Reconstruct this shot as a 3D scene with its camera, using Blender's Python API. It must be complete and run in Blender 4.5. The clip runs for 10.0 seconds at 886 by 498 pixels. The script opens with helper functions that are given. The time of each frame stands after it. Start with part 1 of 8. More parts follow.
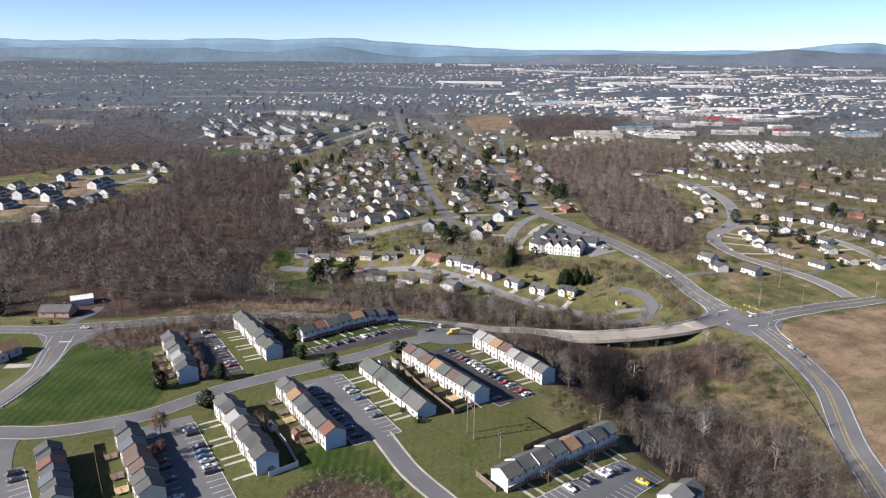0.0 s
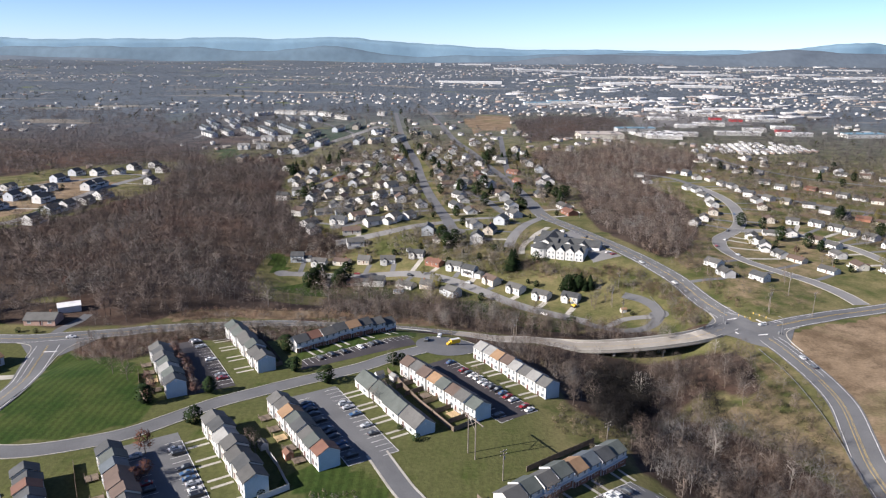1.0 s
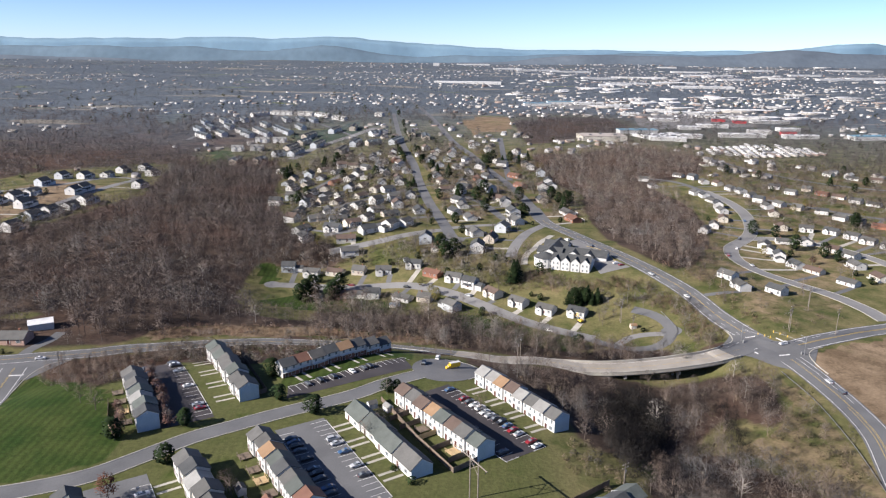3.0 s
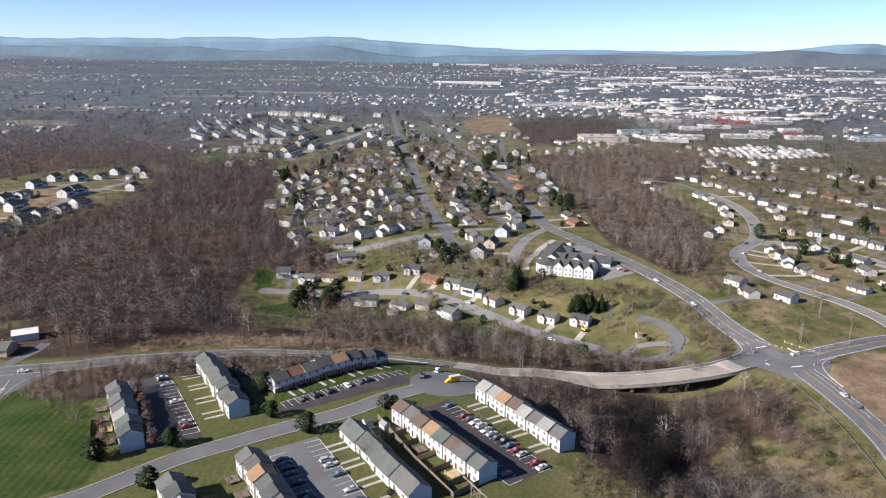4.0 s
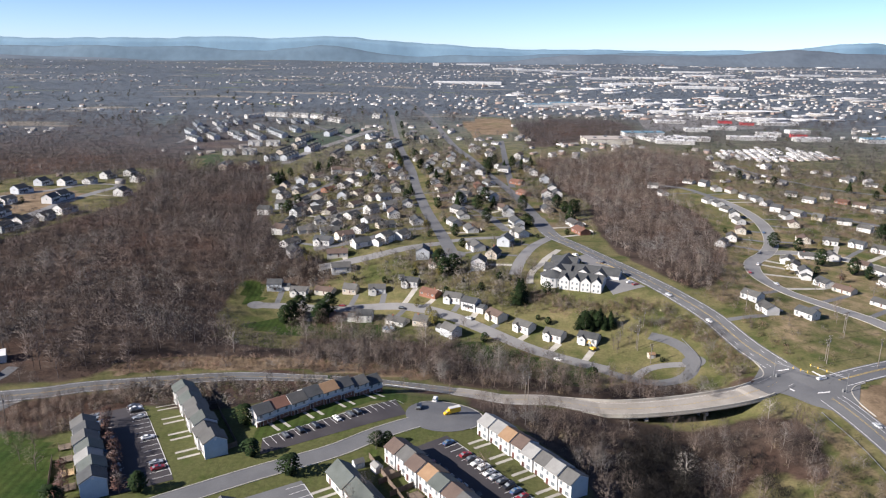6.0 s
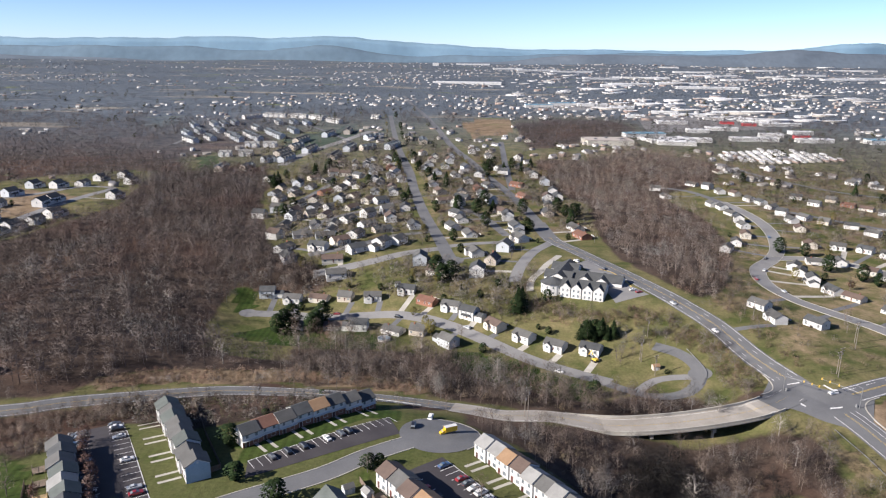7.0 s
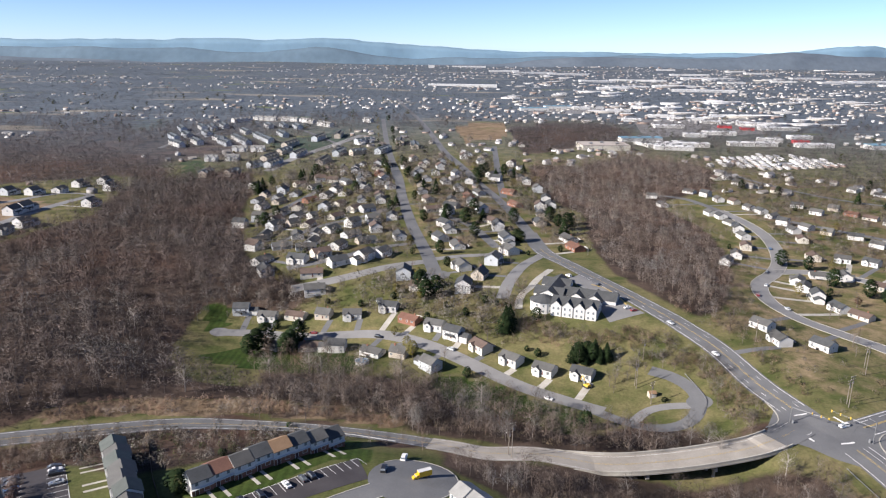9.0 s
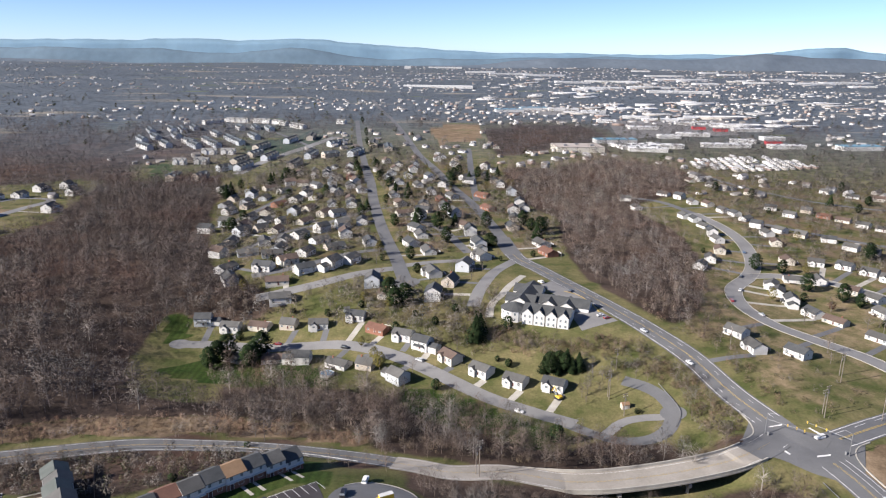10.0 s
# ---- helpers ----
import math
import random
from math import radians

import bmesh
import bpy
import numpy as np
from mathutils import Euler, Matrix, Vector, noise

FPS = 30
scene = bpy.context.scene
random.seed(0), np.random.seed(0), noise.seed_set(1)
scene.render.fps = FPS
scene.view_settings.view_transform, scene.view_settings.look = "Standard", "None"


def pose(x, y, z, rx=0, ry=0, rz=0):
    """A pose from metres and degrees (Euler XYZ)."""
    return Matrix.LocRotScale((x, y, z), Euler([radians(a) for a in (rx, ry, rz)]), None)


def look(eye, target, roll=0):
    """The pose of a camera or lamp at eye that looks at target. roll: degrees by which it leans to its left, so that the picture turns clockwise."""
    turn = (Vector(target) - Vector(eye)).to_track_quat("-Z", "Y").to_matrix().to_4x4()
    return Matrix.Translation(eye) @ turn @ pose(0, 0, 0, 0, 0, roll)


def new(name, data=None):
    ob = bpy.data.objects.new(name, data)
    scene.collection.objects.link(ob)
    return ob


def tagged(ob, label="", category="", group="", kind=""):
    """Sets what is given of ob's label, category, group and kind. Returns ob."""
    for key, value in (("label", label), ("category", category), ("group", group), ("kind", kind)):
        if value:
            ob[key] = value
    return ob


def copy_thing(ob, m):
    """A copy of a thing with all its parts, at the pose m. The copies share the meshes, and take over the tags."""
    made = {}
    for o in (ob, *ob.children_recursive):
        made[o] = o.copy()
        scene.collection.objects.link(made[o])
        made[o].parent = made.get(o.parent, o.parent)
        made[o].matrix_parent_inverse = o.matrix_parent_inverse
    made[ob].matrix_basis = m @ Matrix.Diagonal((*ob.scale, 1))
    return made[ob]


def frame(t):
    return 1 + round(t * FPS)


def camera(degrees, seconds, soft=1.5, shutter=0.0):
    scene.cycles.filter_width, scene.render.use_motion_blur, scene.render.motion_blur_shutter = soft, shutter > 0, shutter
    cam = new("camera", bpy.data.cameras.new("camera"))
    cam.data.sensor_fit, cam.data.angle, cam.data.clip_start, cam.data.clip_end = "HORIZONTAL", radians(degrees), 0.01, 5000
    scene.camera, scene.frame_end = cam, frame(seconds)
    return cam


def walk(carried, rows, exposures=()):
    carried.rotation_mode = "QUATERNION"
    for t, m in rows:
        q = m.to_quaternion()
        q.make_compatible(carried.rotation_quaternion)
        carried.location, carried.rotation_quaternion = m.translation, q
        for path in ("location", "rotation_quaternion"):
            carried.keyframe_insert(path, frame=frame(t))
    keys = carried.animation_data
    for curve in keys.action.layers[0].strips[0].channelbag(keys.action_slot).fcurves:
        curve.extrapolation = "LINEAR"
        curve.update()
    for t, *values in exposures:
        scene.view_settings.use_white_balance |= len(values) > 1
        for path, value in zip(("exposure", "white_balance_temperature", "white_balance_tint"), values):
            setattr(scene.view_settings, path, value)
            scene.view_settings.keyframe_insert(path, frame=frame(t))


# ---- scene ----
cam = camera(62.7, 10.0, soft=1.2)
PATH = [
    (0, (-1.582, -0.149, 119.87), (-1.568, 1.778, 119.332), 0.4),
    (0.5, (-1.663, 5.923, 119.79), (-1.647, 7.849, 119.251), 0.5),
    (1, (-1.638, 11.883, 119.735), (-1.622, 13.809, 119.196), 0.5),
    (1.5, (-1.611, 17.777, 119.609), (-1.595, 19.703, 119.07), 0.6),
    (2, (-1.574, 23.764, 119.486), (-1.557, 25.69, 118.947), 0.6),
    (2.5, (-1.661, 29.747, 119.4), (-1.642, 31.673, 118.861), 0.6),
    (4, (-1.54, 47.882, 119.274), (-1.518, 49.808, 118.735), 0.6),
    (4.5, (-1.527, 53.735, 119.266), (-1.504, 55.661, 118.728), 0.6),
    (5, (-1.42, 59.648, 119.307), (-1.397, 61.574, 118.769), 0.6),
    (5.5, (-1.185, 65.596, 119.401), (-1.163, 67.522, 118.862), 0.6),
    (7, (0.778, 83.833, 119.806), (0.799, 85.758, 119.266), 0.6),
    (7.5, (1.949, 89.803, 119.946), (1.97, 91.729, 119.407), 0.6),
    (8, (3.525, 95.793, 120.074), (3.546, 97.719, 119.536), 0.7),
    (8.5, (5.585, 101.682, 120.179), (5.605, 103.609, 119.641), 0.7),
    (9, (7.814, 107.126, 120.281), (7.843, 109.053, 119.746), 0.7),
    (9.5, (10.269, 112.496, 120.461), (10.325, 114.423, 119.928), 0.7),
    (10, (12.722, 117.77, 120.561), (12.811, 119.696, 120.029), 0.8),
]
walk(cam, [(t, look(eye, target, roll)) for t, eye, target, roll in PATH],
     exposures=[(0, 1.1, 6250, 14), (10, 1.1, 6250, 14)])

# ---------------------------------------------------------------- light
SUN_AZ = math.atan2(-0.93, -0.37)          # bearing of the sun from +y towards +x
SUN_EL = radians(29)
sun_dir = Vector((math.sin(SUN_AZ) * math.cos(SUN_EL), math.cos(SUN_AZ) * math.cos(SUN_EL), math.sin(SUN_EL)))
world = bpy.data.worlds.new("sky")
scene.world = world
world.use_nodes = True
wn = world.node_tree
sky = wn.nodes.new("ShaderNodeTexSky")
sky.sky_type = "NISHITA"
sky.sun_disc = False
sky.sun_elevation = SUN_EL
sky.sun_rotation = SUN_AZ
sky.altitude = 1200
sky.air_density, sky.dust_density, sky.ozone_density = 0.55, 0.3, 3.0
wn.nodes["Background"].inputs["Strength"].default_value = 0.072
tint = wn.nodes.new("ShaderNodeMix")        # cool clear autumn air
tint.data_type, tint.blend_type = "RGBA", "MULTIPLY"
tint.inputs[0].default_value = 1.0
tint.inputs[7].default_value = (1.0, 1.0, 1.05, 1)
wn.links.new(sky.outputs[0], tint.inputs[6])
wn.links.new(tint.outputs[2], wn.nodes["Background"].inputs["Color"])
sun_data = bpy.data.lights.new("sun", "SUN")
sun_data.energy, sun_data.angle, sun_data.color = 5.0, radians(0.5), (1.0, 0.915, 0.79)
sun = new("sun", sun_data)
sun.matrix_world = look(sun_dir * 300, (0, 0, 0))

# ---------------------------------------------------------------- materials


def node_mat(name):
    m = bpy.data.materials.new(name)
    m.use_nodes = True
    nt = m.node_tree
    return m, nt, nt.nodes["Principled BSDF"]


def noise_tex(nt, coord, scale, detail=4.0, rough=0.6):
    n = nt.nodes.new("ShaderNodeTexNoise")
    n.inputs["Scale"].default_value = scale
    n.inputs["Detail"].default_value = detail
    n.inputs["Roughness"].default_value = rough
    nt.links.new(coord, n.inputs["Vector"])
    return n.outputs["Fac"]


def ramp(nt, fac, a, b, lo=0.35, hi=0.65):
    r = nt.nodes.new("ShaderNodeValToRGB")
    r.color_ramp.elements[0].position, r.color_ramp.elements[1].position = lo, hi
    r.color_ramp.elements[0].color, r.color_ramp.elements[1].color = (*a, 1), (*b, 1)
    nt.links.new(fac, r.inputs["Fac"])
    return r.outputs["Color"]


def mix(nt, fac, a, b, mode="MIX"):
    n = nt.nodes.new("ShaderNodeMix")
    n.data_type, n.blend_type = "RGBA", mode
    for value, socket in ((fac, n.inputs[0]), (a, n.inputs[6]), (b, n.inputs[7])):
        if hasattr(value, "links"):
            nt.links.new(value, socket)
        elif isinstance(value, (int, float)):
            socket.default_value = value
        else:
            socket.default_value = (*value, 1)
    return n.outputs[2]


def world_pos(nt):
    return nt.nodes.new("ShaderNodeNewGeometry").outputs["Position"]


def surface(name, dark, light, coarse, fine, rough=0.8, bump=0.0, metal=0.0, vary=0.0):
    """A material with a coarse and a fine variation between two colours, by world position."""
    m, nt, b = node_mat(name)
    pos = world_pos(nt)
    c = ramp(nt, noise_tex(nt, pos, coarse, 5), dark, light, 0.3, 0.7)
    g = ramp(nt, noise_tex(nt, pos, fine, 3), (0.82, 0.82, 0.82), (1.0, 1.0, 1.0), 0.3, 0.7)
    c = mix(nt, 1.0, c, g, "MULTIPLY")
    if vary:
        info = nt.nodes.new("ShaderNodeObjectInfo").outputs["Random"]
        v = ramp(nt, info, (1 - vary, 1 - vary, 1 - vary), (1.0, 1.0, 1.0), 0.0, 1.0)
        c = mix(nt, 1.0, c, v, "MULTIPLY")
    nt.links.new(c, b.inputs["Base Color"])
    b.inputs["Roughness"].default_value = rough
    b.inputs["Metallic"].default_value = metal
    if bump:
        bn = nt.nodes.new("ShaderNodeBump")
        bn.inputs["Strength"].default_value = bump
        nt.links.new(noise_tex(nt, pos, fine, 3), bn.inputs["Height"])
        nt.links.new(bn.outputs[0], b.inputs["Normal"])
    return m


def shade(c, k):
    return tuple(v * k for v in c)


def ground_material():
    m, nt, b = node_mat("ground_cover")
    pos = world_pos(nt)
    att = nt.nodes.new("ShaderNodeAttribute")
    att.attribute_name = "cover"
    sep = nt.nodes.new("ShaderNodeSeparateColor")
    nt.links.new(att.outputs["Color"], sep.inputs[0])
    big, mid, fine = noise_tex(nt, pos, 0.012, 4), noise_tex(nt, pos, 0.07, 5), noise_tex(nt, pos, 0.9, 4)
    grass = ramp(nt, mid, (0.070, 0.082, 0.028), (0.180, 0.155, 0.078))
    green = ramp(nt, mid, (0.026, 0.051, 0.0105), (0.052, 0.072, 0.0185))
    wave = nt.nodes.new("ShaderNodeTexWave")
    wave.inputs["Scale"].default_value, wave.inputs["Distortion"].default_value = 0.11, 0.6
    nt.links.new(pos, wave.inputs["Vector"])
    green = mix(nt, 1.0, green, ramp(nt, wave.outputs["Fac"], (0.86, 0.86, 0.86), (1.08, 1.08, 1.08), 0.2, 0.8), "MULTIPLY")
    litter = ramp(nt, mid, (0.034, 0.026, 0.022), (0.092, 0.067, 0.053))
    litter = mix(nt, ramp(nt, big, (0, 0, 0), (0.6, 0.6, 0.6), 0.5, 0.7), litter, (0.125, 0.068, 0.048))
    field = ramp(nt, mid, (0.145, 0.105, 0.067), (0.275, 0.205, 0.138))
    field = mix(nt, ramp(nt, noise_tex(nt, pos, 0.018, 5), (0, 0, 0), (0.75, 0.75, 0.75), 0.55, 0.70), field, (0.135, 0.135, 0.062))
    field = mix(nt, ramp(nt, noise_tex(nt, pos, 0.16, 5, 0.7), (0.55, 0.55, 0.55), (0, 0, 0), 0.34, 0.5), field, (0.085, 0.062, 0.038))

    def cut(socket):
        # an uneven edge between two covers
        add = nt.nodes.new("ShaderNodeMath")
        add.operation = "MULTIPLY_ADD"
        nt.links.new(mid, add.inputs[0])
        add.inputs[1].default_value = 0.7
        nt.links.new(socket, add.inputs[2])
        return ramp(nt, add.outputs[0], (0, 0, 0), (1, 1, 1), 0.75, 0.98)

    c = mix(nt, cut(sep.outputs[2]), grass, field)
    c = mix(nt, cut(sep.outputs[1]), c, green)
    c = mix(nt, cut(sep.outputs[0]), c, litter)
    wide = nt.nodes.new("ShaderNodeMapping")      # long woods, fields and lots lie across the plain
    wide.inputs["Scale"].default_value = (0.35, 1.0, 1.0)
    nt.links.new(pos, wide.inputs["Vector"])
    # the bluish base colour holds the haze of distance
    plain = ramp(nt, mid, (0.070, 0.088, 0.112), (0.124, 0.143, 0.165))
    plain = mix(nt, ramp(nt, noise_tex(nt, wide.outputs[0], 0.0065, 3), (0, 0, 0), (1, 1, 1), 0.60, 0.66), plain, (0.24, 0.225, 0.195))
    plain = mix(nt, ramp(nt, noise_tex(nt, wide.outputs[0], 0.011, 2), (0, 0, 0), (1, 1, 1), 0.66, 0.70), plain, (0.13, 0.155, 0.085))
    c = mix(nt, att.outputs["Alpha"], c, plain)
    c = mix(nt, 1.0, c, ramp(nt, fine, (0.72, 0.72, 0.72), (1.1, 1.1, 1.1), 0.3, 0.7), "MULTIPLY")
    nt.links.new(c, b.inputs["Base Color"])
    b.inputs["Roughness"].default_value = 0.95
    b.inputs["Specular IOR Level"].default_value = 0.1
    bn = nt.nodes.new("ShaderNodeBump")
    bn.inputs["Strength"].default_value = 0.6
    bn.inputs["Distance"].default_value = 0.3
    nt.links.new(fine, bn.inputs["Height"])
    nt.links.new(bn.outputs[0], b.inputs["Normal"])
    return m


def wood_material(name, a, b2, tint, scale=0.03):
    """Bark and twigs of many trees: varies from tree to tree and over the whole wood."""
    m, nt, b = node_mat(name)
    pos = world_pos(nt)
    c = ramp(nt, noise_tex(nt, pos, 0.13, 2), a, b2, 0.38, 0.64)
    c = mix(nt, ramp(nt, noise_tex(nt, pos, scale, 3), (0, 0, 0), (0.75, 0.75, 0.75), 0.52, 0.72), c, tint)
    grey = tuple(0.75 * (v + w) for v, w in zip(a, b2))
    g = sum(grey) / 3
    c = mix(nt, ramp(nt, noise_tex(nt, pos, scale * 1.6, 3), (0.8, 0.8, 0.8), (0, 0, 0), 0.34, 0.5), c, (g * 1.02, g, g * 0.98))
    nt.links.new(c, b.inputs["Base Color"])
    b.inputs["Roughness"].default_value = 0.9
    b.inputs["Specular IOR Level"].default_value = 0.1
    return m


def island_material(name, colors, rough=0.8):
    """Colours that change from piece to piece of one joined mesh."""
    m, nt, b = node_mat(name)
    rnd = nt.nodes.new("ShaderNodeNewGeometry").outputs["Random Per Island"]
    r = nt.nodes.new("ShaderNodeValToRGB")
    r.color_ramp.interpolation = "CONSTANT"
    els = r.color_ramp.elements
    while len(els) < len(colors):
        els.new(0.5)
    for i, c in enumerate(colors):
        els[i].position = i / len(colors)
        els[i].color = (*c, 1)
    nt.links.new(rnd, r.inputs["Fac"])
    g = ramp(nt, noise_tex(nt, world_pos(nt), 0.25, 3), (0.8, 0.8, 0.8), (1, 1, 1), 0.3, 0.7)
    nt.links.new(mix(nt, 1.0, r.outputs["Color"], g, "MULTIPLY"), b.inputs["Base Color"])
    b.inputs["Roughness"].default_value = rough
    return m


def metal_paint(name, c):
    m, nt, b = node_mat(name)
    pos = world_pos(nt)
    nt.links.new(ramp(nt, noise_tex(nt, pos, 2.0, 3), shade(c, 0.85), c, 0.3, 0.7), b.inputs["Base Color"])
    b.inputs["Roughness"].default_value = 0.3
    b.inputs["Coat Weight"].default_value = 0.6
    return m


GROUND = ground_material()
ASPHALT = surface("worn_asphalt", (0.098, 0.101, 0.108), (0.142, 0.145, 0.151), 0.08, 2.5, 0.85, 0.2)
ASPHALT_NEW = surface("dark_asphalt", (0.032, 0.028, 0.032), (0.050, 0.045, 0.049), 0.1, 2.5, 0.85, 0.2)
ASPHALT_OLD = surface("pale_asphalt", (0.160, 0.160, 0.162), (0.228, 0.227, 0.226), 0.07, 2.5, 0.88, 0.2)
CONCRETE = surface("pale_concrete", (0.306, 0.289, 0.255), (0.442, 0.425, 0.383), 0.2, 3.0, 0.85, 0.2)
DECK = surface("bridge_concrete", (0.255, 0.234, 0.204), (0.357, 0.332, 0.297), 0.1, 2.0, 0.85, 0.2)
WHITE_LINE = surface("white_road_paint", (0.5, 0.5, 0.5), (0.8, 0.8, 0.8), 0.5, 6.0, 0.7)
YELLOW_LINE = surface("yellow_road_paint", (0.40, 0.29, 0.09), (0.54, 0.40, 0.13), 0.5, 6.0, 0.7)
SIDING_WHITE = surface("white_siding", (0.51, 0.51, 0.50), (0.61, 0.61, 0.60), 0.3, 4.0, 0.6)
SIDING_CREAM = surface("cream_siding", (0.48, 0.455, 0.40), (0.57, 0.545, 0.48), 0.3, 4.0, 0.6)
SIDING_GREY = surface("grey_siding", (0.40, 0.43, 0.46), (0.50, 0.53, 0.56), 0.3, 4.0, 0.6)
SIDING_BLUE = surface("blue_siding", (0.30, 0.40, 0.50), (0.38, 0.49, 0.60), 0.3, 4.0, 0.6)
# white siding coloured down to the bluish shade of the gable ends
SIDING_SHADE_BLUE = surface("shade_blue_siding", (0.33, 0.44, 0.53), (0.40, 0.52, 0.62), 0.3, 4.0, 0.6)
SIDING_TAN = surface("tan_siding", (0.40, 0.355, 0.30), (0.50, 0.45, 0.385), 0.3, 4.0, 0.65)
BRICK = surface("red_brown_brick", (0.19, 0.085, 0.055), (0.28, 0.13, 0.085), 0.4, 5.0, 0.85, 0.2)
BRICK_PINK = surface("pink_brick", (0.34, 0.22, 0.18), (0.46, 0.31, 0.25), 0.5, 5.0, 0.85, 0.2)
FLAT_WHITE = surface("white_membrane_roof", (0.62, 0.62, 0.62), (0.80, 0.80, 0.80), 0.02, 0.5, 0.6)
SHINGLE = {
    "grey": surface("grey_shingles", (0.082, 0.082, 0.079), (0.121, 0.120, 0.116), 0.3, 3.5, 0.85, 0.3, vary=0.35),
    "pale": surface("pale_grey_shingles", (0.216, 0.216, 0.209), (0.288, 0.288, 0.277), 0.3, 3.5, 0.85, 0.3, vary=0.15),
    "green": surface("grey_green_shingles", (0.072, 0.085, 0.078), (0.107, 0.121, 0.113), 0.3, 3.5, 0.85, 0.3, vary=0.2),
    "dark": surface("charcoal_shingles", (0.046, 0.050, 0.053), (0.077, 0.081, 0.084), 0.3, 3.5, 0.85, 0.3, vary=0.2),
    "brown": surface("brown_shingles", (0.093, 0.065, 0.053), (0.136, 0.096, 0.077), 0.3, 3.5, 0.85, 0.3, vary=0.2),
    "red": surface("rust_red_shingles", (0.130, 0.062, 0.043), (0.179, 0.090, 0.062), 0.3, 3.5, 0.85, 0.3, vary=0.15),
    "tan": surface("orange_tan_shingles", (0.223, 0.136, 0.074), (0.297, 0.192, 0.112), 0.3, 3.5, 0.85, 0.3, vary=0.1),
    "blue": surface("blue_grey_shingles", (0.074, 0.090, 0.104), (0.104, 0.124, 0.143), 0.3, 3.5, 0.85, 0.3, vary=0.2),
}
TRIM = surface("white_trim", (0.54, 0.54, 0.53), (0.66, 0.66, 0.65), 1.0, 6.0, 0.5)
DOOR_DARK = surface("dark_door_paint", (0.08, 0.03, 0.03), (0.16, 0.06, 0.05), 1.0, 6.0, 0.5, vary=0.5)
FENCE_WOOD = surface("weathered_fence_wood", (0.11, 0.085, 0.065), (0.20, 0.155, 0.12), 0.5, 5.0, 0.9, 0.2)
FRESH_WOOD = surface("fresh_pale_wood", (0.42, 0.30, 0.16), (0.55, 0.41, 0.24), 0.5, 5.0, 0.8, 0.2)
POLE_WOOD = surface("grey_pole_wood", (0.13, 0.11, 0.095), (0.24, 0.21, 0.18), 0.5, 5.0, 0.9, 0.2)
STEEL = surface("galvanised_steel", (0.20, 0.21, 0.22), (0.30, 0.31, 0.32), 0.5, 4.0, 0.55, metal=0.6)
SIGNAL_YELLOW = surface("signal_yellow", (0.55, 0.36, 0.04), (0.68, 0.46, 0.06), 1.0, 6.0, 0.5)
RUBBER = surface("black_rubber", (0.015, 0.015, 0.016), (0.03, 0.03, 0.03), 1.0, 8.0, 0.8)
DARK_METAL = surface("dark_metal", (0.04, 0.045, 0.05), (0.07, 0.075, 0.08), 1.0, 6.0, 0.5, metal=0.3)
WATER_BLUE = surface("pool_cover_blue", (0.10, 0.22, 0.34), (0.14, 0.28, 0.42), 0.5, 3.0, 0.3)
GLASS = surface("dark_window_glass", (0.12, 0.14, 0.155), (0.20, 0.22, 0.24), 0.4, 2.0, 0.12)
BARK = surface("tree_bark", (0.075, 0.062, 0.052), (0.17, 0.145, 0.125), 0.6, 5.0, 0.9, 0.3)
PALE_BARK = surface("sycamore_bark", (0.20, 0.18, 0.16), (0.38, 0.35, 0.32), 0.5, 4.0, 0.85, 0.2)
WOODS = wood_material("bare_twigs", (0.080, 0.065, 0.057), (0.220, 0.179, 0.152), (0.133, 0.078, 0.0562))
# reddish oak tone, with the west side's dimmer light put into it
WOODS_OAK_DIM = wood_material("dimmed_oak_twigs", (0.052, 0.044, 0.043), (0.150, 0.126, 0.118), (0.120, 0.064, 0.050), 0.013)
# brown tone, lightened for the front-lit east side
WOODS_BROWN_LIT = wood_material("sunlit_brown_twigs", (0.140, 0.113, 0.097), (0.268, 0.223, 0.190), (0.220, 0.142, 0.108))
YARD_TWIGS = wood_material("bare_yard_twigs", (0.075, 0.067, 0.060), (0.215, 0.188, 0.165), (0.145, 0.114, 0.085), 0.06)
# distance haze put into the next two twig colours as a grey-blue cast
HAZY_TWIGS = wood_material("hazy_plain_twigs", (0.072, 0.092, 0.118), (0.150, 0.170, 0.200), (0.135, 0.138, 0.15), 0.008)
HAZY_TWIGS_NEAR = wood_material("hazy_grey_twigs", (0.074, 0.082, 0.096), (0.150, 0.158, 0.172), (0.135, 0.125, 0.125), 0.008)
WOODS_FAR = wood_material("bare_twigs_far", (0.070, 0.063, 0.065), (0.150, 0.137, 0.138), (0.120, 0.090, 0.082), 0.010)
SCRUB = wood_material("dry_scrub", (0.0723, 0.0561, 0.0391), (0.2, 0.157, 0.106), (0.0935, 0.0892, 0.0382), 0.05)
OLIVE = wood_material("olive_shrub_leaves", (0.027, 0.036, 0.0162), (0.0765, 0.081, 0.036), (0.09, 0.0585, 0.0315), 0.05)
RUST_LEAF = surface("rust_leaves", (0.075, 0.036, 0.028), (0.155, 0.075, 0.055), 0.5, 3.0, 0.9, vary=0.4)
PINE = surface("pine_needles", (0.012, 0.024, 0.010), (0.034, 0.056, 0.020), 0.5, 3.0, 0.9, vary=0.4)
YELLOW_LEAF = surface("yellow_green_leaves", (0.11, 0.10, 0.025), (0.20, 0.17, 0.05), 0.5, 3.0, 0.9, vary=0.4)

for m in (PINE, YELLOW_LEAF, RUST_LEAF):
    m.node_tree.nodes["Principled BSDF"].inputs["Specular IOR Level"].default_value = 0.1

# ---------------------------------------------------------------- mesh helpers


